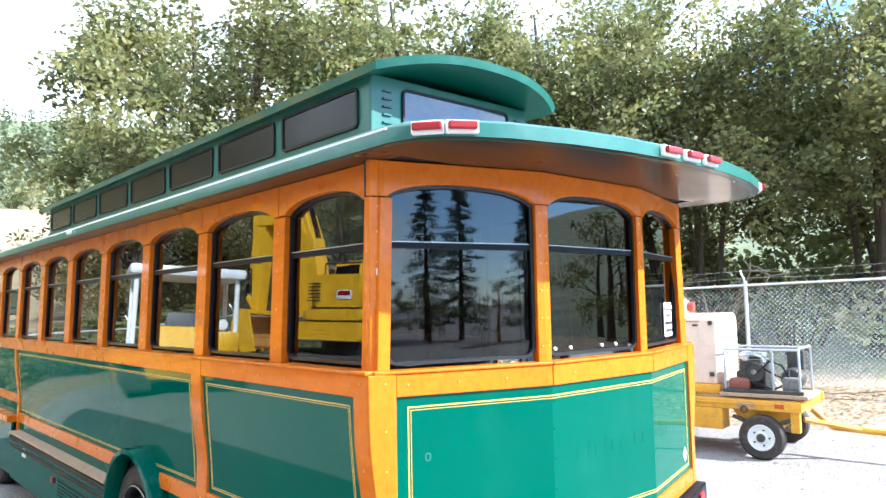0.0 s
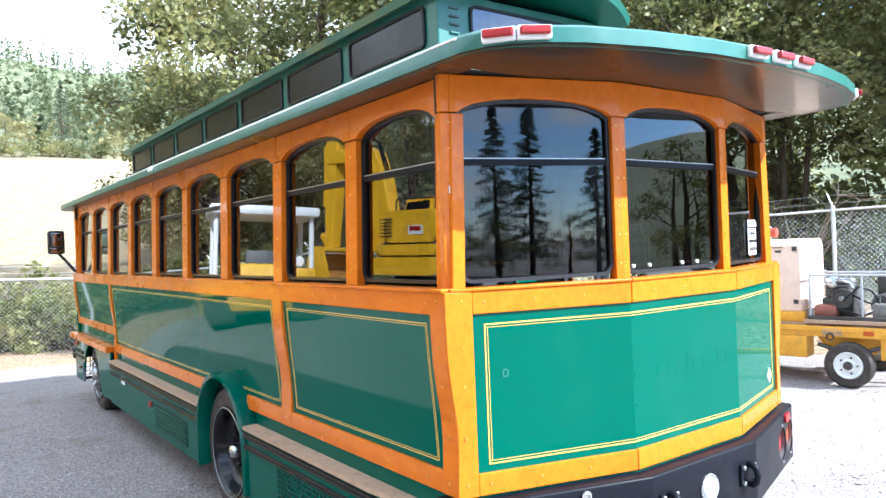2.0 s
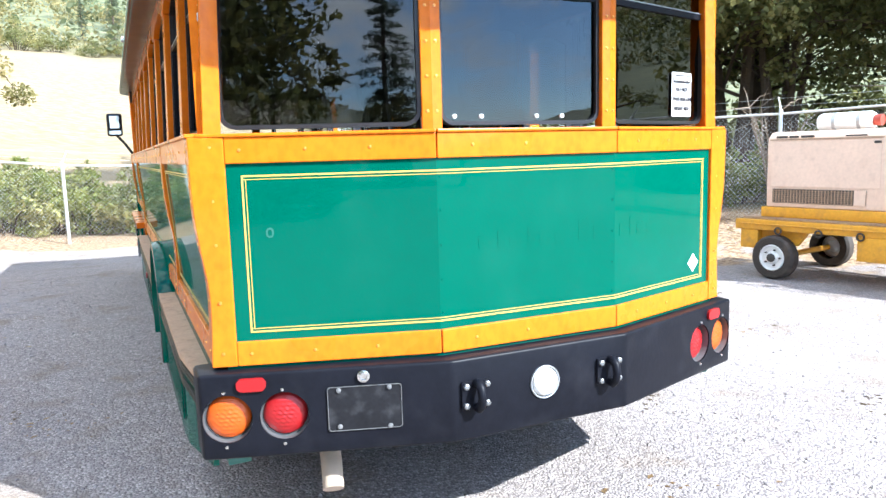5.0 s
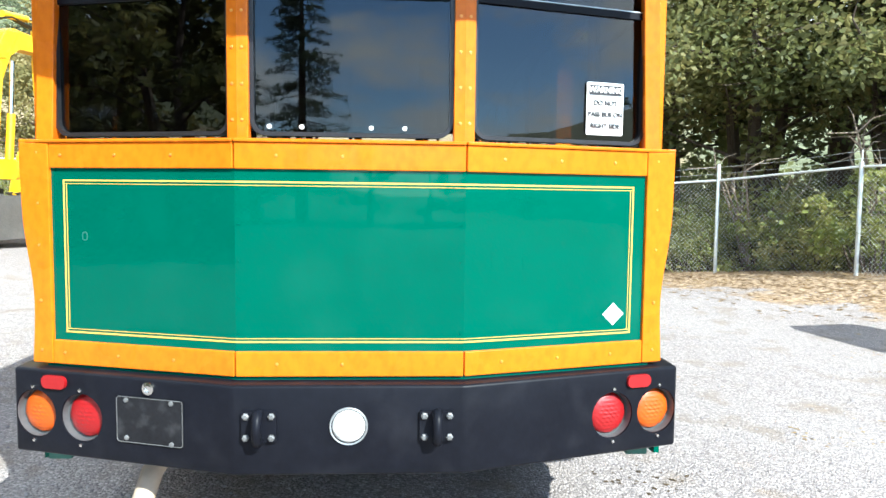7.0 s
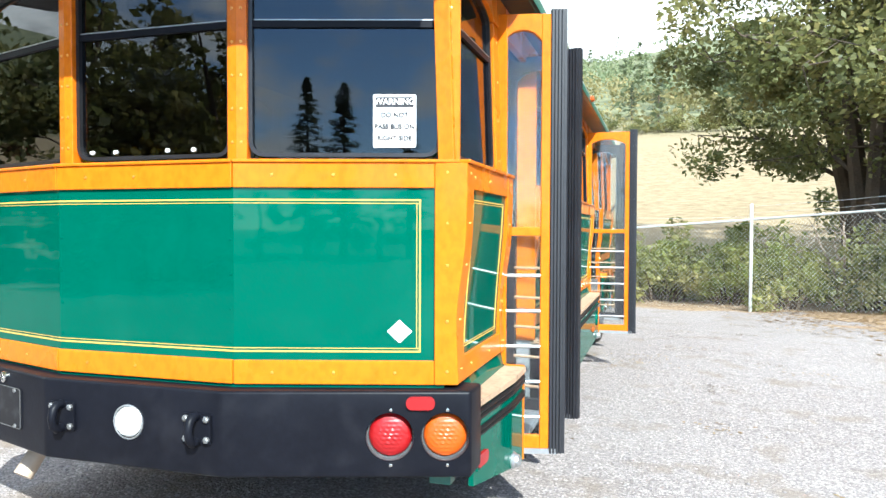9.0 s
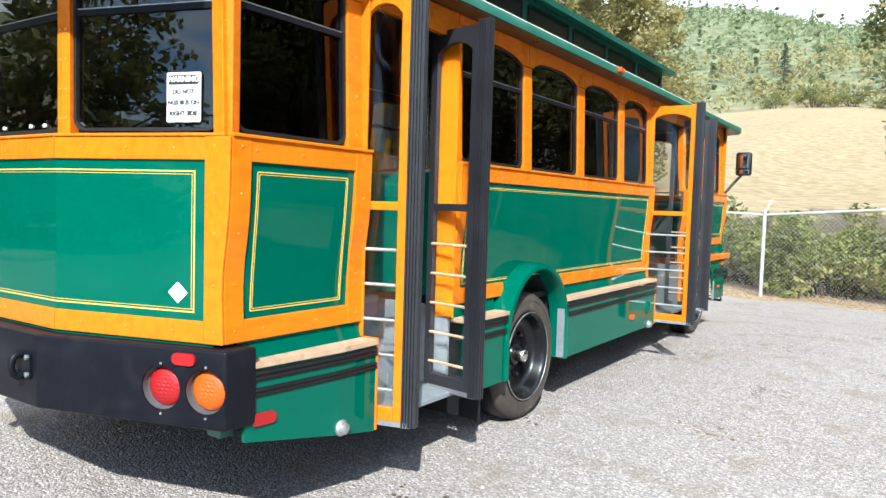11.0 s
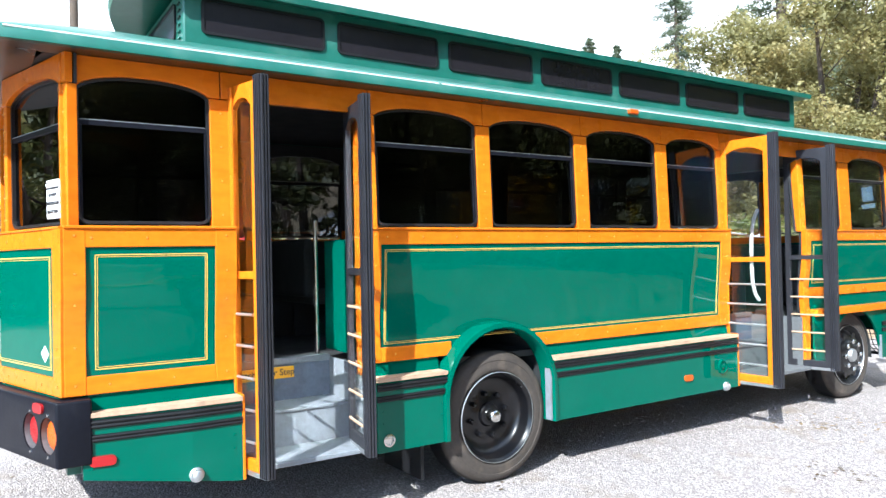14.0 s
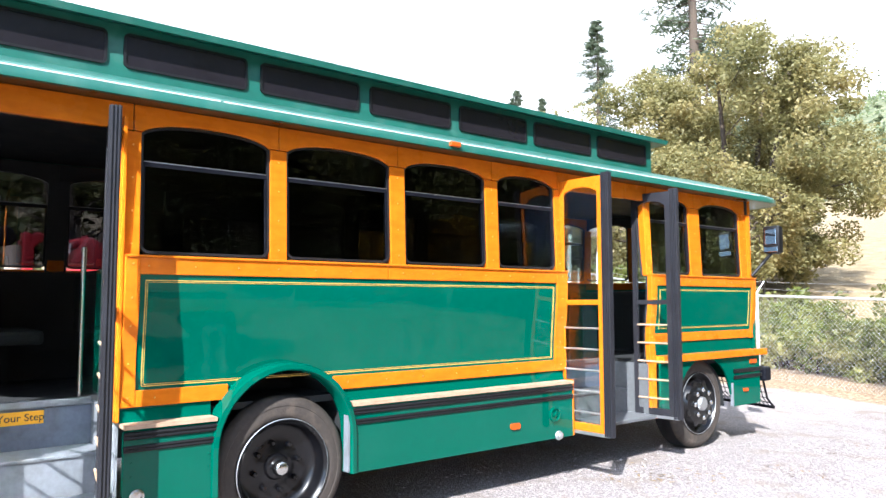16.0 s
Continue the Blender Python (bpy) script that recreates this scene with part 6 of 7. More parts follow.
plant(fir, [(-20.5, 42, 1.6), (-30, 44, 1.12), (-5.2, -36, 0.95), (-16, -30, 1.0), (4.4, -39.7, 0.62), (10.3, -38.6, 0.51), (-50, 20, 1.0), (-24, 52, 1.0), (1.0, 162, 0.85), (22, 162, 0.9)], 8)
plant(fir_s, [(-17, 47, 0.9), (-34, 42, 1.0), (-39, 44, 1.15), (-41.5, 44, 0.95), (6.5, -39.5, 0.74), (-9, -37, 0.9), (-25, -32, 1.0), (-52, 6, 1.0), (-5, 170, 0.6), (-24, 170, 0.9)], 9)
oak_d = broadleaf("oak_tree", "dense dark oak tree at the edge of the lot", 29, 12.5, 4.8, LEAF, leaves=40, size=0.18, low=0.12)
plant(copy_thing(oak_f, pose(0, 0, 0)), [(-1.5, -34, 0.42), (1.5, -33, 0.36), (4, -35.5, 0.34), (8, -36, 0.38), (12.5, -35, 0.33), (16, -33, 0.28), (20.5, -14, 0.55), (24, -17, 0.5), (30, -20, 0.45), (36, -12, 0.8), (25, -26, 0.28), (29, -30, 0.3)], 10)
# dense oaks, mostly unseen: western row blocks skylight, others darken reflections
plant(oak_d, [(-7, -33, 0.5), (-11, -22, 0.9), (-30, -22, 0.9), (-16, -15, 0.95), (-21, -9.5, 0.95), (-9.5, -15, 0.8), (-13.5, -10.5, 0.9), (-25, -16, 1.1), (-29, -8, 1.1), (-32, -1, 1.1), (-19, -21, 1.0), (-25, 7, 1.15), (-27, 13, 1.2), (-29, 20, 1.25), (-24, 19, 1.0), (-33, 9, 1.3), (-31, 26, 1.3)], 10)

# far woods: many ragged crowns on the hills
V, F = [], []
rr = np.random.default_rng(5)
cs, rs, cf, cr_ = [], [], [], []
while len(cs) < 6600:
    x, y = rr.uniform(-480, 480), rr.uniform(-60, 560)
    d = float(beyond(np.float64(x), np.float64(y)))
    if d < 134 or d > 525 or rr.random() < 0.35 * (d > 220) + 0.35 * (np.sin(x * 0.05) * np.sin(y * 0.043 + 1.0) > 0.25):
        continue
    s = rr.uniform(1.5, 3.2)
    z = hz(x, y)
    if rr.random() < (0.5 if x > 0.06 * y else 0.05):
        tall = rr.uniform(0.7, 1.9)
        for q in range(5):
            cf.append((x, y, z + (1.3 + q * 1.9) * tall))
            cr_.append((1.9 - q * 0.38) * min(1.2, tall))
    else:
        cs.append((x, y, z + s))
        rs.append(s)
cs, rs, cf, cr_ = np.array(cs), np.array(rs), np.array(cf), np.array(cr_)
close = beyond(cs[:, 0], cs[:, 1]) < 230
for name, label, at, rad, n_, size, cols in (
        ("near_woods", "yellowing woods along the top of the field", cs[close], rs[close], 34, 0.5, ((0.13, 0.145, 0.075), (0.28, 0.25, 0.11), (0.46, 0.36, 0.16))),
        # paler leaf tones paint the distance haze over the hills
        ("far_woods", "green woods on the hills, haze put into the leaf colour", cs[~close], rs[~close], 11, 0.95, ((0.15, 0.195, 0.115), (0.23, 0.27, 0.14), (0.34, 0.34, 0.175))),
        ("far_conifers", "blue-green conifer woods on the hills", cf, cr_, 9, 0.8, ((0.085, 0.11, 0.06), (0.135, 0.16, 0.08), (0.20, 0.21, 0.105)))):
    V, F = leaf_cloud(at, rad, n_, size, 9, 0.95, 0.2)
    m_ = bpy.data.meshes.new(name)
    m_.from_pydata(V.tolist(), [], F.tolist())
    m_.materials.append(leafmat(name + "_foliage", *cols))
    tagged(new(name, m_), label, "woods", kind="stuff")

# ---------------------------------------------------------------- generator trailer
zt = hz(6.65, 2.6)
tr = empty("equipment_trailer", (6.65, 2.6, zt), "yellow flatbed equipment trailer carrying a beige generator", "trailer", "", math.degrees(math.atan2(-0.98, 0.18)))
# local x runs to the tow bar, local y away from the bus


def tyre(at, r, w, parent, hubmat, side_=-1):
    m = Matrix.Translation(at) @ Matrix.Rotation(radians(90 if side_ < 0 else -90), 4, "X")
    t = part("wheel", lathe([(r * 0.58, -w / 2), (r * 0.9, -w / 2), (r, -w / 3), (r, w / 3), (r * 0.9, w / 2), (r * 0.62, w / 2), (r * 0.58, w / 2 - 0.02)], m, 32), TYRE, parent, "worn black tyre", True)
    part("rim", lathe([(r * 0.6, w / 2 - 0.01), (r * 0.56, w / 2 + 0.005), (r * 0.5, w / 2 - 0.03), (r * 0.3, w / 2 - 0.04), (r * 0.18, w / 2), (0, w / 2 + 0.01)], m, 24), hubmat, t, "pale steel rim", True)
    part("hub", lathe([(r * 0.2, w / 2 + 0.002), (r * 0.19, w / 2 + 0.02), (r * 0.12, w / 2 + 0.03), (0, w / 2 + 0.03)], m, 16), ENGINE, t, "dark hub centre", True)
    for i in range(5):
        an = i * 6.2832 / 5
        part("lug_nut", lathe([(0.014, w / 2 - 0.03), (0.012, w / 2), (0, w / 2 + 0.002)], m @ Matrix.Translation((r * 0.36 * math.cos(an), r * 0.36 * math.sin(an), 0)), 6), ENGINE, t)
    return t


for y, s in ((0.0, -1), (1.5, 1)):
    tyre((0, y, 0.30), 0.30, 0.19, tr, WHITE, s)
    tyre((-2.1, y, 0.30), 0.30, 0.19, tr, WHITE, s)
part("axle", tube([(0, 0.1, 0.3), (0, 1.4, 0.3)], 0.04, 10), TRAILER, tr)
part("axle", tube([(-2.1, 0.1, 0.3), (-2.1, 1.4, 0.3)], 0.04, 10), TRAILER, tr)
tr.scale = (0.945, 0.945, 0.945)
for y in (-0.02, 1.42):
    part("deck_beam", box(-2.7, 0.52, y, y + 0.10, 0.66, 0.80, None, 0.012), TRAILER, tr, "worn yellow side beam of the deck", True)
for x in (-2.68, -1.9, -1.1, -0.3, 0.42):
    part("cross_member", box(x, x + 0.08, 0.08, 1.42, 0.66, 0.79), TRAILER, tr, "yellow cross member")
for k in range(7):
    part("deck_board", box(-2.65, 0.46 - 0.02 * (k % 3), 0.085 + k * 0.19, 0.265 + k * 0.19, 0.80, 0.832, None, 0.004), CAP, tr, "weathered deck plank")
part("tool_box", box(-1.02, -0.52, -0.03, 0.3, 0.36, 0.66, None, 0.01), TRAILER, tr, "yellow tool box under the deck", True)
part("tool_box", box(-2.62, -2.36, -0.01, 0.3, 0.40, 0.66, None, 0.01), TRAILER, tr, "yellow tool box under the deck", True)
part("axle_hanger", prism([(-0.42, 0.66), (0.42, 0.66), (0.30, 0.46), (-0.30, 0.46)], "y", 0.10, 0.16), TRAILER, tr, "yellow spring hanger")
part("axle_hanger", prism([(-2.5, 0.66), (-1.7, 0.66), (-1.85, 0.46), (-2.35, 0.46)], "y", 0.10, 0.16), TRAILER, tr, "yellow spring hanger")
part("leaf_spring", tube([(-0.4, 0.06, 0.55), (0, 0.06, 0.42), (0.4, 0.06, 0.55)], 0.03, 8), ENGINE, tr)
part("front_post", box(0.36, 0.48, 0.02, 0.12, 0.38, 0.66, None, 0.01), TRAILER, tr, "yellow front bracket")
part("tow_bar", tube([(0.5, 0.75, 0.62), (0.75, 0.7, 0.40), (2.9, 0.55, 0.34)], 0.045, 8), TRAILER, tr, "yellow tow bar")
part("tow_bar", tube([(0.5, 0.2, 0.55), (1.1, 0.65, 0.40)], 0.035, 8), TRAILER, tr, "yellow tow bar brace")
part("tow_eye", lathe([(0.05, -0.02), (0.085, -0.02), (0.085, 0.02), (0.05, 0.02), (0.05, -0.02)], Matrix.Translation((2.96, 0.545, 0.34)), 20), ENGINE, tr, "dark towing eye", True)
part("reflector", box(0.18, 0.30, -0.032, -0.018, 0.70, 0.76, None, 0.004), AMBERLENS, tr, "amber reflector")
part("rating_plate", box(-0.32, -0.08, -0.030, -0.018, 0.69, 0.77), CAP, tr, "tarnished rating plate")
for x in (-0.98, -0.22, -2.05, -1.5):
    part("lashing_ring", lathe([(0.035, -0.01), (0.05, -0.012), (0.055, 0), (0.05, 0.012), (0.035, 0.01), (0.032, 0), (0.035, -0.01)], Matrix.Translation((x, -0.04, 0.665)) @ Matrix.Rotation(radians(90), 4, "X"), 18), ENGINE, tr, "rusty lashing ring", True)
part("lashing_rail", tube([(-2.6, -0.035, 0.745), (0.1, -0.035, 0.745)], 0.010, 6), TRAILER, tr)
gen = empty("generator_housing", (6.65, 2.6, zt + 0.789), "beige sheet-metal generator housing on the trailer", "generator", "", math.degrees(math.atan2(-0.98, 0.18)))
gen.scale = (0.945, 0.945, 0.945)
hull = [(0.15, 0.14), (1.25, 0.14), (1.25, 1.06), (1.15, 1.16), (0.25, 1.16), (0.15, 1.08)]
part("housing", prism(hull, "x", -2.35, -0.62, None, 0.025), BEIGE, gen, "beige metal housing with a bevelled top", True)
part("door_panel", box(-2.28, -0.86, 0.140, 0.15, 0.42, 1.04, None, 0.004), BEIGE, gen, "beige side door")
part("drip_strip", box(-2.30, -0.84, 0.132, 0.15, 1.05, 1.062), CAP, gen, "thin drip strip over the door")
part("door_latch", box(-0.95, -0.87, 0.130, 0.145, 0.98, 1.01, None, 0.003), ENGINE, gen, "small dark latch")
for x, w in ((-2.22, 0.16), (-2.04, 0.13), (-1.88, 0.18), (-1.30, 0.26)):
    part("lettering_bar", box(x, x + w, 0.1455, 0.149, 1.075, 1.105 if x < -1.5 else 1.095), ENGINE, gen, "illegible dark lettering")
part("skid", box(-2.40, -0.58, 0.12, 0.24, 0.0, 0.14, None, 0.01), TRAILER, gen, "worn yellow base skid", True)
part("skid", box(-2.40, -0.58, 1.16, 1.28, 0.0, 0.14, None, 0.01), TRAILER, gen, "worn yellow base skid", True)
part("sump_tray", box(-2.3, -0.66, 0.24, 1.16, 0.03, 0.14), ENGINE, gen, "dark tray under the housing")
vent = part("vent", box(-2.25, -1.02, 0.139, 0.15, 0.20, 0.39), ENGINE, gen, "dark perforated vent")
part("vent_frame", box(-1.16, -1.02, 0.130, 0.148, 0.20, 0.39), BEIGE, vent, "beige vent end")
for i in range(7):
    part("slat", box(-2.24, -1.17, 0.130, 0.142, 0.207 + i * 0.026, 0.214 + i * 0.026), CAP, vent)
for i in range(26):
    part("slat", box(-2.24 + i * 0.0418, -2.231 + i * 0.0418, 0.129, 0.141, 0.205, 0.385), CAP, vent)
for z in (0.25, 1.0):
    part("hinge", box(-0.72, -0.66, 0.13, 0.15, z, z + 0.06), ENGINE, gen)
for x in (-1.62, -1.30):
    part("strap", lathe([(0.121, -0.02), (0.126, -0.02), (0.126, 0.02), (0.121, 0.02)], Matrix.Translation((x, 0.55, 1.27)) @ Matrix.Rotation(radians(90), 4, "Y"), 20), DULLMETAL, gen, "metal strap round the silencer")
    part("silencer_foot", box(x - 0.02, x + 0.02, 0.50, 0.60, 1.15, 1.17), DULLMETAL, gen)
m = Matrix.Translation((-1.85, 0.55, 1.27)) @ Matrix.Rotation(radians(90), 4, "Y")
part("silencer", lathe([(0.0, 0.0), (0.10, 0.01), (0.12, 0.04), (0.12, 0.66), (0.10, 0.70), (0.0, 0.71)], m, 20), WHITE, gen, "pale round silencer", True)
part("silencer_cap", lathe([(0.0, 0.70), (0.07, 0.71), (0.07, 0.80), (0.0, 0.82)], m, 16), material("dull_red_paint", (0.35, 0.05, 0.03), 0.5), gen, "dull red silencer end", True)
pump = empty("engine_unit", (6.65, 2.6, zt + 0.789), "grimy small engine in an open tube frame", "engine", "", math.degrees(math.atan2(-0.98, 0.18)))
pump.scale = (0.945, 0.945, 0.945)
for x in (-0.48, 0.5):
    fr = tube([(x, 0.06, 0.05), (x, 0.06, 0.62), (x, 0.08, 0.68), (x, 0.80, 0.68), (x, 0.82, 0.62), (x, 0.82, 0.05)], 0.017, 8)
    part("tube_frame", fr, DULLMETAL, pump, "grey steel tube frame", True)
for y, z in ((0.06, 0.66), (0.82, 0.66), (0.06, 0.07), (0.82, 0.07)):
    part("tube_frame", tube([(-0.48, y, z), (0.5, y, z)], 0.017, 8), DULLMETAL, pump, "grey steel tube frame", True)
part("tube_frame", tube([(0.16, 0.06, 0.07), (0.16, 0.06, 0.66)], 0.015, 8), DULLMETAL, pump, "grey steel tube frame", True)
part("base_plate", box(-0.56, 0.60, 0.0, 0.88, 0.0, 0.05, None, 0.006), CAP, pump, "rust-stained base plate")
part("base_rail", box(-0.52, 0.54, 0.03, 0.10, 0.05, 0.10, None, 0.006), ENGINE, pump, "dark base rail")
ENGINEPALE = material("worn_cast_metal", (0.24, 0.23, 0.22), 0.5, metal=0.5, var=0.5, scale=11, dirt=((0.05, 0.04, 0.035), 0.7))
part("crankcase", box(-0.38, 0.02, 0.22, 0.65, 0.06, 0.34, None, 0.03), ENGINE, pump, "dark engine block", True)
part("cylinder_head", box(-0.34, -0.06, 0.27, 0.6, 0.34, 0.52, None, 0.03), ENGINE, pump, "dark engine head", True)
for i in range(6):
    part("cooling_fin", box(-0.37, -0.03, 0.245, 0.62, 0.36 + i * 0.027, 0.368 + i * 0.027), ENGINEPALE, pump, "cast cooling fin")
part("rocker_cover", box(-0.30, -0.02, 0.30, 0.55, 0.53, 0.60, None, 0.02), ENGINEPALE, pump, "pale rocker cover", True)
part("carburettor", lathe([(0, 0), (0.05, 0.01), (0.055, 0.06), (0.04, 0.09), (0.06, 0.12), (0, 0.13)], Matrix.Translation((-0.22, 0.18, 0.50)) @ Matrix.Rotation(radians(35), 4, "X"), 16), CHROME, pump, "bright carburettor", True)
part("pipe", tube([(-0.30, 0.16, 0.56), (-0.12, 0.13, 0.60), (0.0, 0.16, 0.55), (0.04, 0.2, 0.44)], 0.022, 8), CHROME, pump, "bright bent pipe", True)
m = Matrix.Translation((-0.10, 0.2, 0.34)) @ Matrix.Rotation(radians(90), 4, "X")
part("flywheel", lathe([(0, 0.085), (0.045, 0.09), (0.05, 0.07), (0.10, 0.07), (0.11, 0.085), (0.135, 0.08), (0.135, 0.0), (0, 0)], m, 28), ENGINE, pump, "round flywheel cover", True)
part("pulley", lathe([(0, 0.12), (0.03, 0.12), (0.04, 0.09), (0.03, 0.06), (0, 0.06)], m, 18), ENGINEPALE, pump, "worn pulley", True)
part("filter", lathe([(0.07, 0.08), (0.07, 0.36), (0.062, 0.38), (0.066, 0.40), (0.05, 0.44), (0, 0.44)], Matrix.Translation((0.08, 0.20, 0.03)), 18), ENGINEPALE, pump, "upright grey filter", True)
part("filter_cap", lathe([(0.03, 0.43), (0.03, 0.48), (0, 0.49)], Matrix.Translation((0.08, 0.20, 0.03)), 12), ENGINE, pump, "dark filter cap", True)
part("tank", box(-0.45, -0.16, 0.09, 0.3, 0.07, 0.25, None, 0.04), material("rusty_red_paint", (0.24, 0.075, 0.05), 0.6, var=0.3, dirt=((0.10, 0.05, 0.035), 0.6)), pump, "rusty red tank", True)
part("alternator", lathe([(0, -0.14), (0.13, -0.13), (0.15, -0.10), (0.15, 0.10), (0.13, 0.13), (0, 0.14)], Matrix.Translation((0.34, 0.45, 0.24)) @ Matrix.Rotation(radians(90), 4, "X"), 22), ENGINE, pump, "round dark alternator", True)
part("control_box", box(0.24, 0.46, 0.55, 0.74, 0.36, 0.62, None, 0.015), ENGINE, pump, "dark control box")
part("battery", box(0.26, 0.47, 0.12, 0.30, 0.06, 0.27, None, 0.01), ENGINEPALE, pump, "grey battery box", True)
for k, (x, z) in enumerate(((0.0, 0.16), (0.12, 0.5), (0.2, 0.3))):
    part("hose", tube([(-0.2 + k * 0.1, 0.15, 0.2 + k * 0.1), (x, 0.10, z), (x + 0.14, 0.16, z - 0.06), (0.32, 0.25, 0.2 + 0.08 * k)], 0.013, 6), RUBBER, pump, "black rubber hose", True)

# ---------------------------------------------------------------- machines on the far side of the lot


def tracks(parent, length, gauge, r, w, z0=0.0):
    for s in (1, -1):
        loop_ = [(math.cos(radians(a)) * r + length / 2 - r, math.sin(radians(a)) * r + r) for a in range(-90, 91, 18)]
        loop_ += [(-x, z) for x, z in loop_[::-1]]
        y = s * gauge / 2
        tk = part("track", prism([(x, z + z0) for x, z in loop_], "y", y - w / 2, y + w / 2), TRACK, parent, "dusty steel crawler track")
        n = 36
        for k in range(n):
            f = k / n * len(loop_)
            i = int(f)
            p, q = Vector(loop_[i]), Vector(loop_[(i + 1) % len(loop_)])
            c = p.lerp(q, f - i)
            part("track_shoe", box(c.x - 0.03, c.x + 0.03, y - w / 2 - 0.01, y + w / 2 + 0.01, c.y + z0 - 0.02, c.y + z0 + 0.03), TRACK, tk)


zx = hz(-8.3, 11.2)
ex = empty("excavator", (-8.3, 11.2, zx), "yellow crawler excavator with a raised boom", "excavator", "", 78)
tracks(ex, 3.3, 2.0, 0.40, 0.5)
part("undercarriage", box(-0.9, 0.9, -0.75, 0.75, 0.42, 0.92), ENGINE, ex, "dark undercarriage")
part("slew_ring", lathe([(0, 0.90), (0.62, 0.90), (0.62, 1.08), (0, 1.08)], Matrix.Identity(4), 28), ENGINE, ex, "dark slewing ring")


def rounded_plan(x0, x1, w, r, z0, z1, bev):
    return prism(rounded(x0, x1, -w, w, r, 5), "z", z0, z1, None, bev)


part("counterweight", rounded_plan(-1.68, 1.15, 1.16, 0.42, 1.10, 1.46, 0.05), YELLOW, ex, "rounded yellow counterweight belt", True)
part("counterweight", rounded_plan(-1.66, 0.55, 1.14, 0.42, 1.50, 1.72, 0.04), YELLOW, ex, "rounded yellow counterweight belt", True)
part("seam", rounded_plan(-1.62, 0.5, 1.10, 0.40, 1.44, 1.52, 0.0), ENGINE, ex, "dark seam between the belts")
part("seam", rounded_plan(-1.56, 0.4, 1.06, 0.40, 1.70, 1.77, 0.0), ENGINE, ex, "dark seam under the cover")
part("engine_cover", rounded_plan(-1.60, 0.35, 1.10, 0.40, 1.76, 2.42, 0.14), YELLOW, ex, "rounded yellow engine cover", True)
for i in range(6):
    part("louvre", box(-0.15, 0.22, -1.116, -1.098, 1.88 + i * 0.07, 1.905 + i * 0.07), ENGINE, ex)
lb = part("label_plate", box(-1.02, -0.62, -1.120, -1.102, 1.92, 2.10, None, 0.005), WHITE, ex, "white label plate with a red band")
part("band", box(-0.98, -0.66, -1.124, -1.119, 1.99, 2.08), REDLENS, lb, "red band")
part("handrail", tube([(-1.2, -0.95, 2.40), (-1.2, -0.95, 2.66), (-0.1, -0.95, 2.66), (-0.1, -0.95, 2.40)], 0.02, 8), ENGINE, ex, "thin dark handrail", True)
cab = part("cab", prism([(0.1, 1.46), (1.1, 1.46), (1.15, 2.0), (0.9, 2.85), (0.1, 2.9)], "y", 0.35, 1.12, None, 0.05), YELLOW, ex, "yellow cab")
part("cab_window", prism([(0.16, 1.9), (1.08, 1.9), (0.86, 2.76), (0.16, 2.80)], "y", 0.34, 1.13), BLACKGLASS, cab, "dark cab window")
part("boom", prism([(0.50, 1.5), (0.28, 2.0), (0.58, 3.2), (0.90, 3.85), (1.38, 4.02), (2.50, 3.94), (2.52, 3.66), (1.52, 3.68), (1.25, 3.50), (1.02, 3.0), (0.92, 1.6)], "y", -0.68, -0.32, None, 0.03), YELLOW, ex, "bent yellow boom")
part("boom_plate", prism([(0.8, 3.35), (1.15, 3.95), (1.5, 3.98), (1.15, 3.4)], "y", -0.70, -0.30, None, 0.02), YELLOW, ex, "yellow boom reinforcement plate")
for y in (-0.78, -0.22):
    part("boom_ram", tube([(1.02, y, 1.35), (1.12, y, 2.35)], 0.075, 12), YELLOW, ex, "yellow ram barrel", True)
    part("boom_ram", tube([(1.12, y, 2.35), (1.19, y, 3.35)], 0.05, 12), CHROME, ex, "bright hydraulic rod", True)
for k in range(3):
    part("hose", tube([(0.62, -0.44 - 0.06 * k, 3.3), (0.95, -0.44 - 0.06 * k, 4.05 + 0.03 * k), (1.5, -0.44 - 0.06 * k, 4.26), (2.2, -0.44 - 0.06 * k, 4.16)], 0.018, 6), RUBBER, ex, "black hydraulic hose", True)
part("stick_ram", tube([(1.30, -0.5, 4.28), (1.95, -0.5, 4.33)], 0.07, 12), YELLOW, ex, "yellow ram barrel", True)
part("stick_ram", tube([(1.95, -0.5, 4.33), (2.48, -0.5, 4.34)], 0.045, 12), CHROME, ex, "bright hydraulic rod", True)
part("stick", prism([(2.22, 4.18), (2.58, 4.26), (2.72, 4.05), (2.66, 3.3), (2.56, 1.75), (2.36, 1.70), (2.24, 3.5)], "y", -0.65, -0.35, None, 0.03), YELLOW, ex, "upright yellow stick")
part("bucket_ram", tube([(2.74, -0.5, 3.75), (2.78, -0.5, 2.7)], 0.055, 12), YELLOW, ex, "yellow ram barrel", True)
part("bucket_ram", tube([(2.78, -0.5, 2.7), (2.74, -0.5, 2.0)], 0.035, 10), CHROME, ex, "bright hydraulic rod", True)
part("bucket_link", prism([(2.40, 1.78), (2.78, 2.08), (2.84, 1.98), (2.50, 1.62)], "y", -0.60, -0.40, None, 0.01), YELLOW, ex, "yellow bucket link")
bk = part("bucket", prism([(2.22, 1.70), (2.62, 1.74), (2.80, 1.40), (2.72, 0.98), (2.36, 0.74), (1.92, 0.80), (1.93, 0.86), (2.32, 0.84), (2.60, 1.04), (2.66, 1.38), (2.52, 1.62), (2.22, 1.62)], "y", -0.98, -0.02, None, 0.01), YELLOW, ex, "yellow digging bucket")
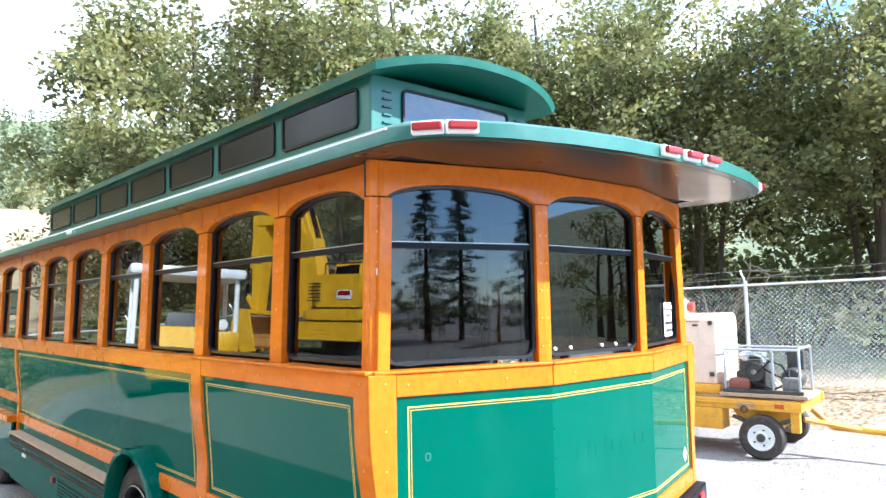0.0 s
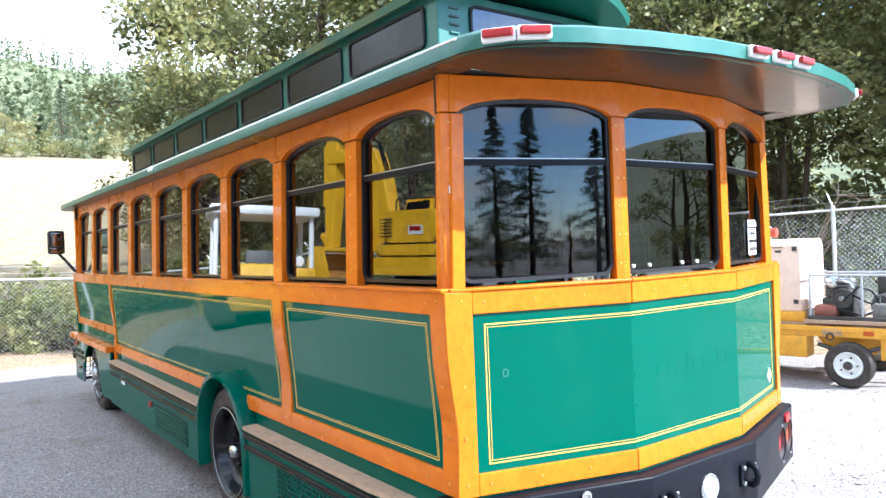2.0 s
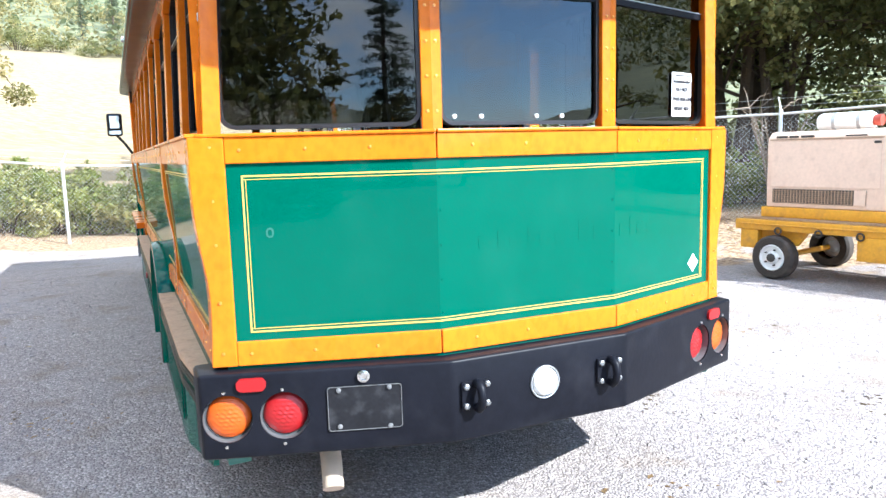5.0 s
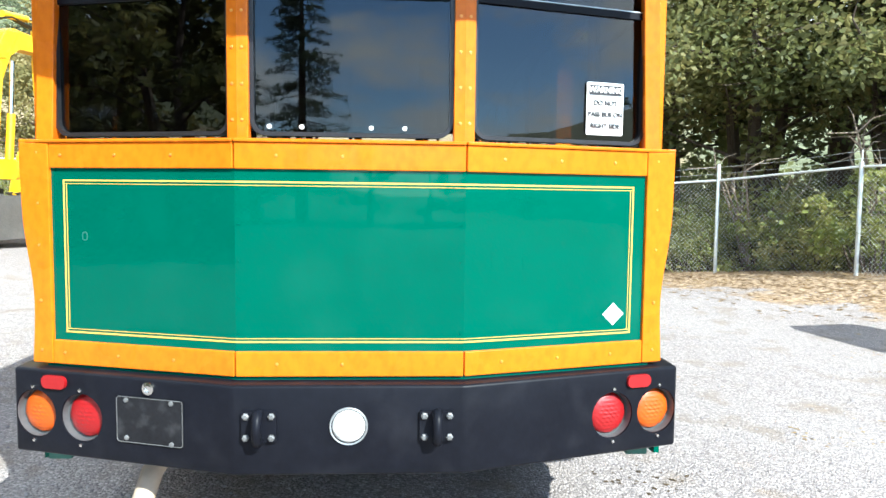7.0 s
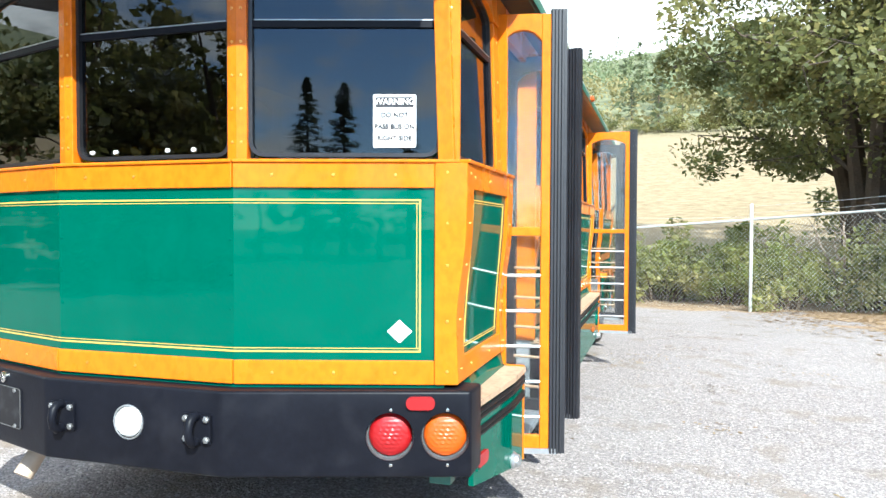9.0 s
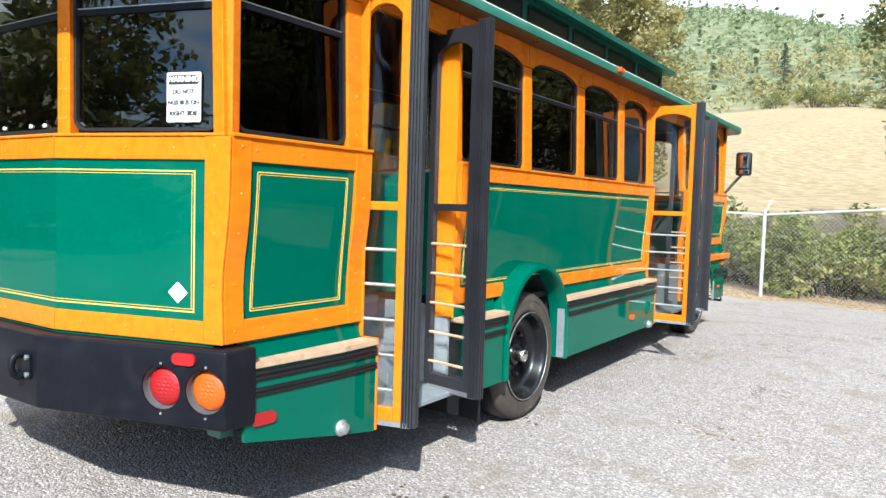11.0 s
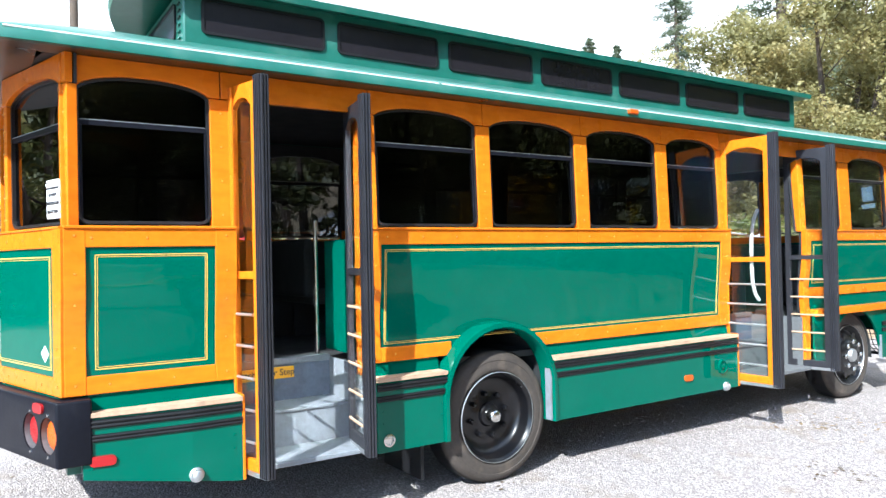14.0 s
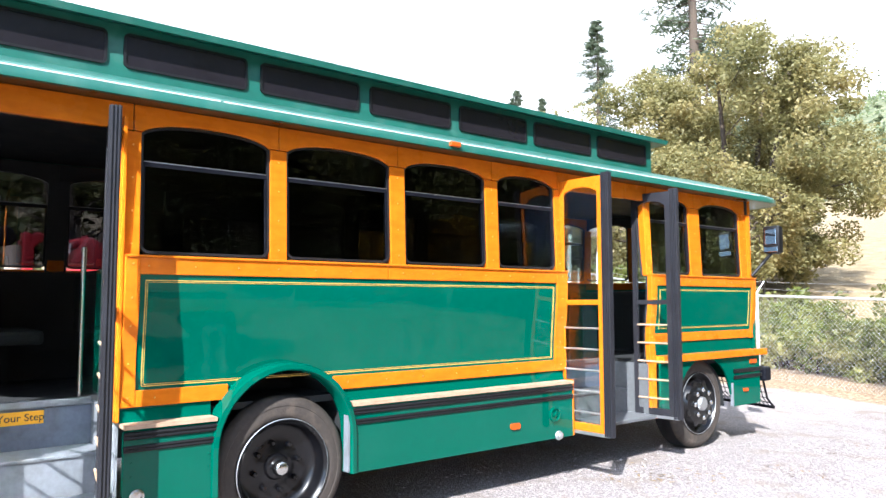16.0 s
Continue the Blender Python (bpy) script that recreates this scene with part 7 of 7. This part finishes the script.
for y in (-1.0, -0.02):
    part("bucket_side", prism([(2.22, 1.70), (2.62, 1.74), (2.80, 1.40), (2.72, 0.98), (2.36, 0.74), (1.92, 0.80), (2.05, 1.25)], "y", y, y + 0.03, None, 0.004), YELLOW, bk, "yellow bucket side plate")
part("bucket_lining", prism([(2.20, 1.60), (2.50, 1.60), (2.64, 1.38), (2.58, 1.06), (2.32, 0.87), (2.30, 0.90), (2.52, 1.08), (2.58, 1.36), (2.46, 1.55), (2.20, 1.56)], "y", -0.96, -0.03), MASTPAINT, bk, "rust-brown inside of the bucket")
for k in range(5):
    part("tooth", prism([(1.96, 0.79), (1.78, 0.84), (1.96, 0.87)], "y", -0.95 + k * 0.215, -0.87 + k * 0.215), ENGINE, bk)
zd = hz(-5.2, 11.2)
dz = empty("bulldozer", (-4.75, 11.7, zd), "small yellow bulldozer under a white canopy", "bulldozer", "", 106)
tracks(dz, 2.4, 1.5, 0.42, 0.46)
part("body", prism([(-1.2, 0.75), (-0.6, 0.45), (1.3, 0.5), (1.35, 1.45), (0.3, 1.5), (0.1, 1.15), (-0.5, 1.15), (-0.55, 1.35), (-0.78, 1.4), (-0.8, 1.72), (-1.15, 1.75), (-1.3, 1.3)], "y", -0.5, 0.5, None, 0.04), YELLOW, dz, "yellow tractor body")
part("rear_tank", box(-1.32, -0.75, -0.95, 0.95, 0.86, 1.32, None, 0.05), YELLOW, dz, "wide yellow rear tank", True)
part("fuel_can", box(-1.25, -0.9, 0.42, 0.9, 1.32, 1.68, None, 0.05), YELLOW, dz, "yellow upright tank", True)
part("seat", box(-0.62, -0.5, -0.30, 0.30, 1.42, 2.0, None, 0.05), material("grey_seat_vinyl", (0.10, 0.105, 0.11), 0.5), dz, "grey operator seat back", True)
part("seat", box(-0.5, -0.05, -0.3, 0.3, 1.15, 1.45, None, 0.05), SEAT, dz, "dark operator seat", True)
part("work_lamp", lathe([(0, 0), (0.08, 0.01), (0.10, 0.06), (0.09, 0.09), (0, 0.11)], Matrix.Translation((-1.0, 0.62, 1.80)) @ Matrix.Rotation(radians(-90), 4, "Y"), 16), WHITE, dz, "round work lamp", True)
part("drawbar_plate", box(-1.36, -1.30, -0.55, 0.55, 0.42, 0.86, None, 0.02), YELLOW, dz, "yellow rear plate", True)
part("tank_edge", box(-1.36, -0.72, -0.99, 0.99, 0.90, 0.96, None, 0.01), YELLOW, dz, "yellow rim under the tank", True)
for x in (-0.95, 0.35):
    for y in (-0.85, 0.85):
        part("canopy_post", tube([(x - 0.12, y, 1.2), (x, y, 2.64)], 0.045, 8), WHITE, dz, "pale canopy post")
part("canopy", box(-1.15, 0.75, -0.98, 0.98, 2.62, 2.80, None, 0.06), WHITE, dz, "white canopy roof", True)
part("blade", prism([(1.45, 0.1), (1.6, 0.12), (1.53, 0.5), (1.6, 0.95), (1.45, 0.98), (1.41, 0.5)], "y", -1.0, 1.0), YELLOW, dz, "yellow dozer blade")
part("blade_arm", tube([(0.2, 0.95, 0.45), (1.45, 0.95, 0.4)], 0.06, 8), YELLOW, dz)
part("blade_arm", tube([(0.2, -0.95, 0.45), (1.45, -0.95, 0.4)], 0.06, 8), YELLOW, dz)
part("lever", tube([(0.1, 0.2, 1.0), (0.2, 0.25, 1.6)], 0.02, 6), CHROME, dz)
part("lever", tube([(0.1, -0.2, 1.0), (0.25, -0.15, 1.55)], 0.02, 6), CHROME, dz)
rm = empty("red_machine", (-3.5, 2.55, hz(-3.5, 2.55)), "red upright yard machine with two heads on a dark frame", "machine")
REDPAINT = material("worn_red_paint", (0.42, 0.022, 0.03), 0.4, coat=0.2, var=0.25, scale=5, dirt=((0.16, 0.03, 0.025), 0.5))
part("skid", box(-0.35, 0.35, -0.75, 0.75, 0.0, 0.12, None, 0.02), ENGINE, rm, "dark steel skid")
part("engine_block", box(-0.28, 0.28, -0.62, 0.62, 0.12, 0.95, None, 0.05), ENGINE, rm, "dark engine block")
part("upright", tube([(0, -0.36, 0.9), (0, -0.36, 1.92)], 0.09, 14), TAN, rm, "pale grey upright post", True)
part("head", prism([(-0.30, 1.55), (-0.18, 1.35), (-0.22, 1.92), (-0.08, 2.05), (-0.02, 1.98), (-0.30, 2.08)], "x", -0.10, 0.10, None, 0.02), REDPAINT, rm, "red valve head")
part("knob", lathe([(0, -0.06), (0.09, -0.05), (0.11, 0), (0.09, 0.05), (0, 0.06)], Matrix.Translation((0, -0.46, 2.02)) @ Matrix.Rotation(radians(90), 4, "Y"), 18), RUBBER, rm, "black round knob", True)
part("handle", tube([(0, -0.34, 1.95), (0.02, -0.16, 2.06), (0.02, -0.05, 2.03)], 0.022, 8), REDPAINT, rm, "red lever", True)
part("hood", prism([(0.12, 1.0), (0.55, 1.0), (0.58, 1.6), (0.46, 1.98), (0.30, 2.06), (0.16, 1.8)], "x", -0.24, 0.24, None, 0.06), REDPAINT, rm, "red rounded hood", True)
part("arm", tube([(0, 0.34, 2.02), (0, 0.06, 1.92), (0, -0.02, 1.90)], [0.06, 0.045, 0.04], 10), REDPAINT, rm, "red side arm", True)
part("knob", lathe([(0, -0.06), (0.06, -0.05), (0.08, 0), (0.06, 0.05), (0, 0.06)], Matrix.Translation((0, 0.60, 2.04)) @ Matrix.Rotation(radians(90), 4, "Y"), 18), RUBBER, rm, "black round knob", True)
part("stake", tube([(0.05, -0.06, 0.9), (0.05, -0.06, 1.95)], 0.02, 8), TRAILER, rm, "thin orange stake", True)
part("flag", box(0.045, 0.055, -0.10, 0.16, 1.86, 1.98), WHITE, rm, "white flag plate")
gd = empty("loader", (-17.5, 1.0, hz(-17.5, 1.0) + 0.0), "weathered orange mast machine on a tan frame", "machine", "", 90)
# local x runs along the lot, local y towards the far bank
part("frame_beam", box(-4.0, 1.5, -0.35, -0.12, 1.38, 1.62, None, 0.02), TAN, gd, "long pale tan frame beam")
part("frame_beam", box(-4.0, 1.5, 1.5, 1.7, 1.38, 1.62, None, 0.02), TAN, gd, "long pale tan frame beam")
# dark box stands in for the shadow beneath the tan beams
part("hull", box(-3.6, 1.3, -0.1, 1.45, 0.14, 1.4, None, 0.05), ENGINE, gd, "dark box filling the shade under the frame")
part("cross_rail", box(-4.0, 0.6, -0.3, -0.2, 0.85, 0.97), TAN, gd, "pale cross rail")
part("strut", box(0.12, 0.24, -0.3, -0.2, 0.4, 1.4), TAN, gd, "pale upright strut")
part("stabiliser", box(0.78, 1.0, -0.5, -0.3, 0.1, 1.4, None, 0.02), TAN, gd, "pale stabiliser leg")
part("foot", box(0.7, 1.2, -0.65, -0.2, 0.0, 0.09, None, 0.02), TAN, gd, "pale steel foot")
for x in (0.16, 0.48):
    part("mast_post", box(x, x + (0.12 if x < 0.3 else 0.22), -0.15, 0.1, 1.62, 4.75, None, 0.015), MASTPAINT, gd, "weathered orange mast post")
for x in (-1.6, -1.1):
    part("mast_post", box(x, x + 0.2, -0.15, 0.1, 1.62, 4.75, None, 0.015), MASTPAINT, gd, "weathered orange mast post")
part("top_beam", box(-1.7, 0.78, -0.2, 0.2, 4.72, 4.86, None, 0.02), MASTPAINT, gd, "orange top beam")
part("mid_beam", box(-1.5, 1.05, -0.1, 0.05, 3.02, 3.14, None, 0.01), YELLOW, gd, "yellow middle beam")
part("hose_reel", lathe([(0, -0.12), (0.13, -0.11), (0.16, 0), (0.13, 0.11), (0, 0.12)], Matrix.Translation((1.1, -0.05, 3.16)) @ Matrix.Rotation(radians(90), 4, "X"), 16), WHITE, gd, "white round reel", True)
part("gusset", prism([(0.72, 1.95), (1.1, 1.62), (0.95, 2.3), (0.86, 2.95), (0.78, 2.95)], "y", -0.05, 0.05), ENGINE, gd, "dark steel gusset")
part("cab_window", box(0.29, 0.46, 0.0, 0.03, 2.1, 2.95), GLASS, gd, "cab glass")
part("cab_panel", box(-0.9, 0.14, 0.05, 0.9, 1.62, 2.9, None, 0.03), ENGINE, gd, "dark cab panel")
for x in (-2.8, -1.0):
    for y, sd in ((-0.15, -1), (1.4, 1)):
        tyre((x, y, 0.5), 0.5, 0.35, gd, ENGINE, sd)

# pale building and pole beyond the lot
bx, by = -46.0, 30.0
hb = empty("white_building", (bx, by, hz(bx, by)), "low white building on the bank", "building", "", 25)
part("wall", box(-6, 6, -4, 4, -1.0, 3.2), WHITE, hb, "white boarded wall")
part("roof", prism([(-4.4, 3.2), (4.4, 3.2), (0, 4.8)], "x", -6.4, 6.4), DULLMETAL, hb, "pale metal roof")
for x in (-4, -1, 2):
    w_ = part("window", box(x, x + 1.6, -4.04, -3.98, 1.0, 2.3), WHITE, hb)
    part("pane", box(x + 0.1, x + 1.5, -4.06, -4.03, 1.1, 2.2), BLACKGLASS, w_)
pole = empty("utility_pole", (-18.7, 2.7, hz(-18.7, 2.7)), "brown wooden utility pole", "pole")
part("shaft", tube([(0, 0, -0.3), (0, 0, 11)], [0.16, 0.11], 12), BARK, pole, "brown wooden shaft", True)
part("transformer", lathe([(0, 0), (0.2, 0.02), (0.22, 0.1), (0.22, 0.75), (0.15, 0.85), (0, 0.87)], Matrix.Translation((0.42, 0, 7.4)), 20), DULLMETAL, pole, "grey transformer can", True)
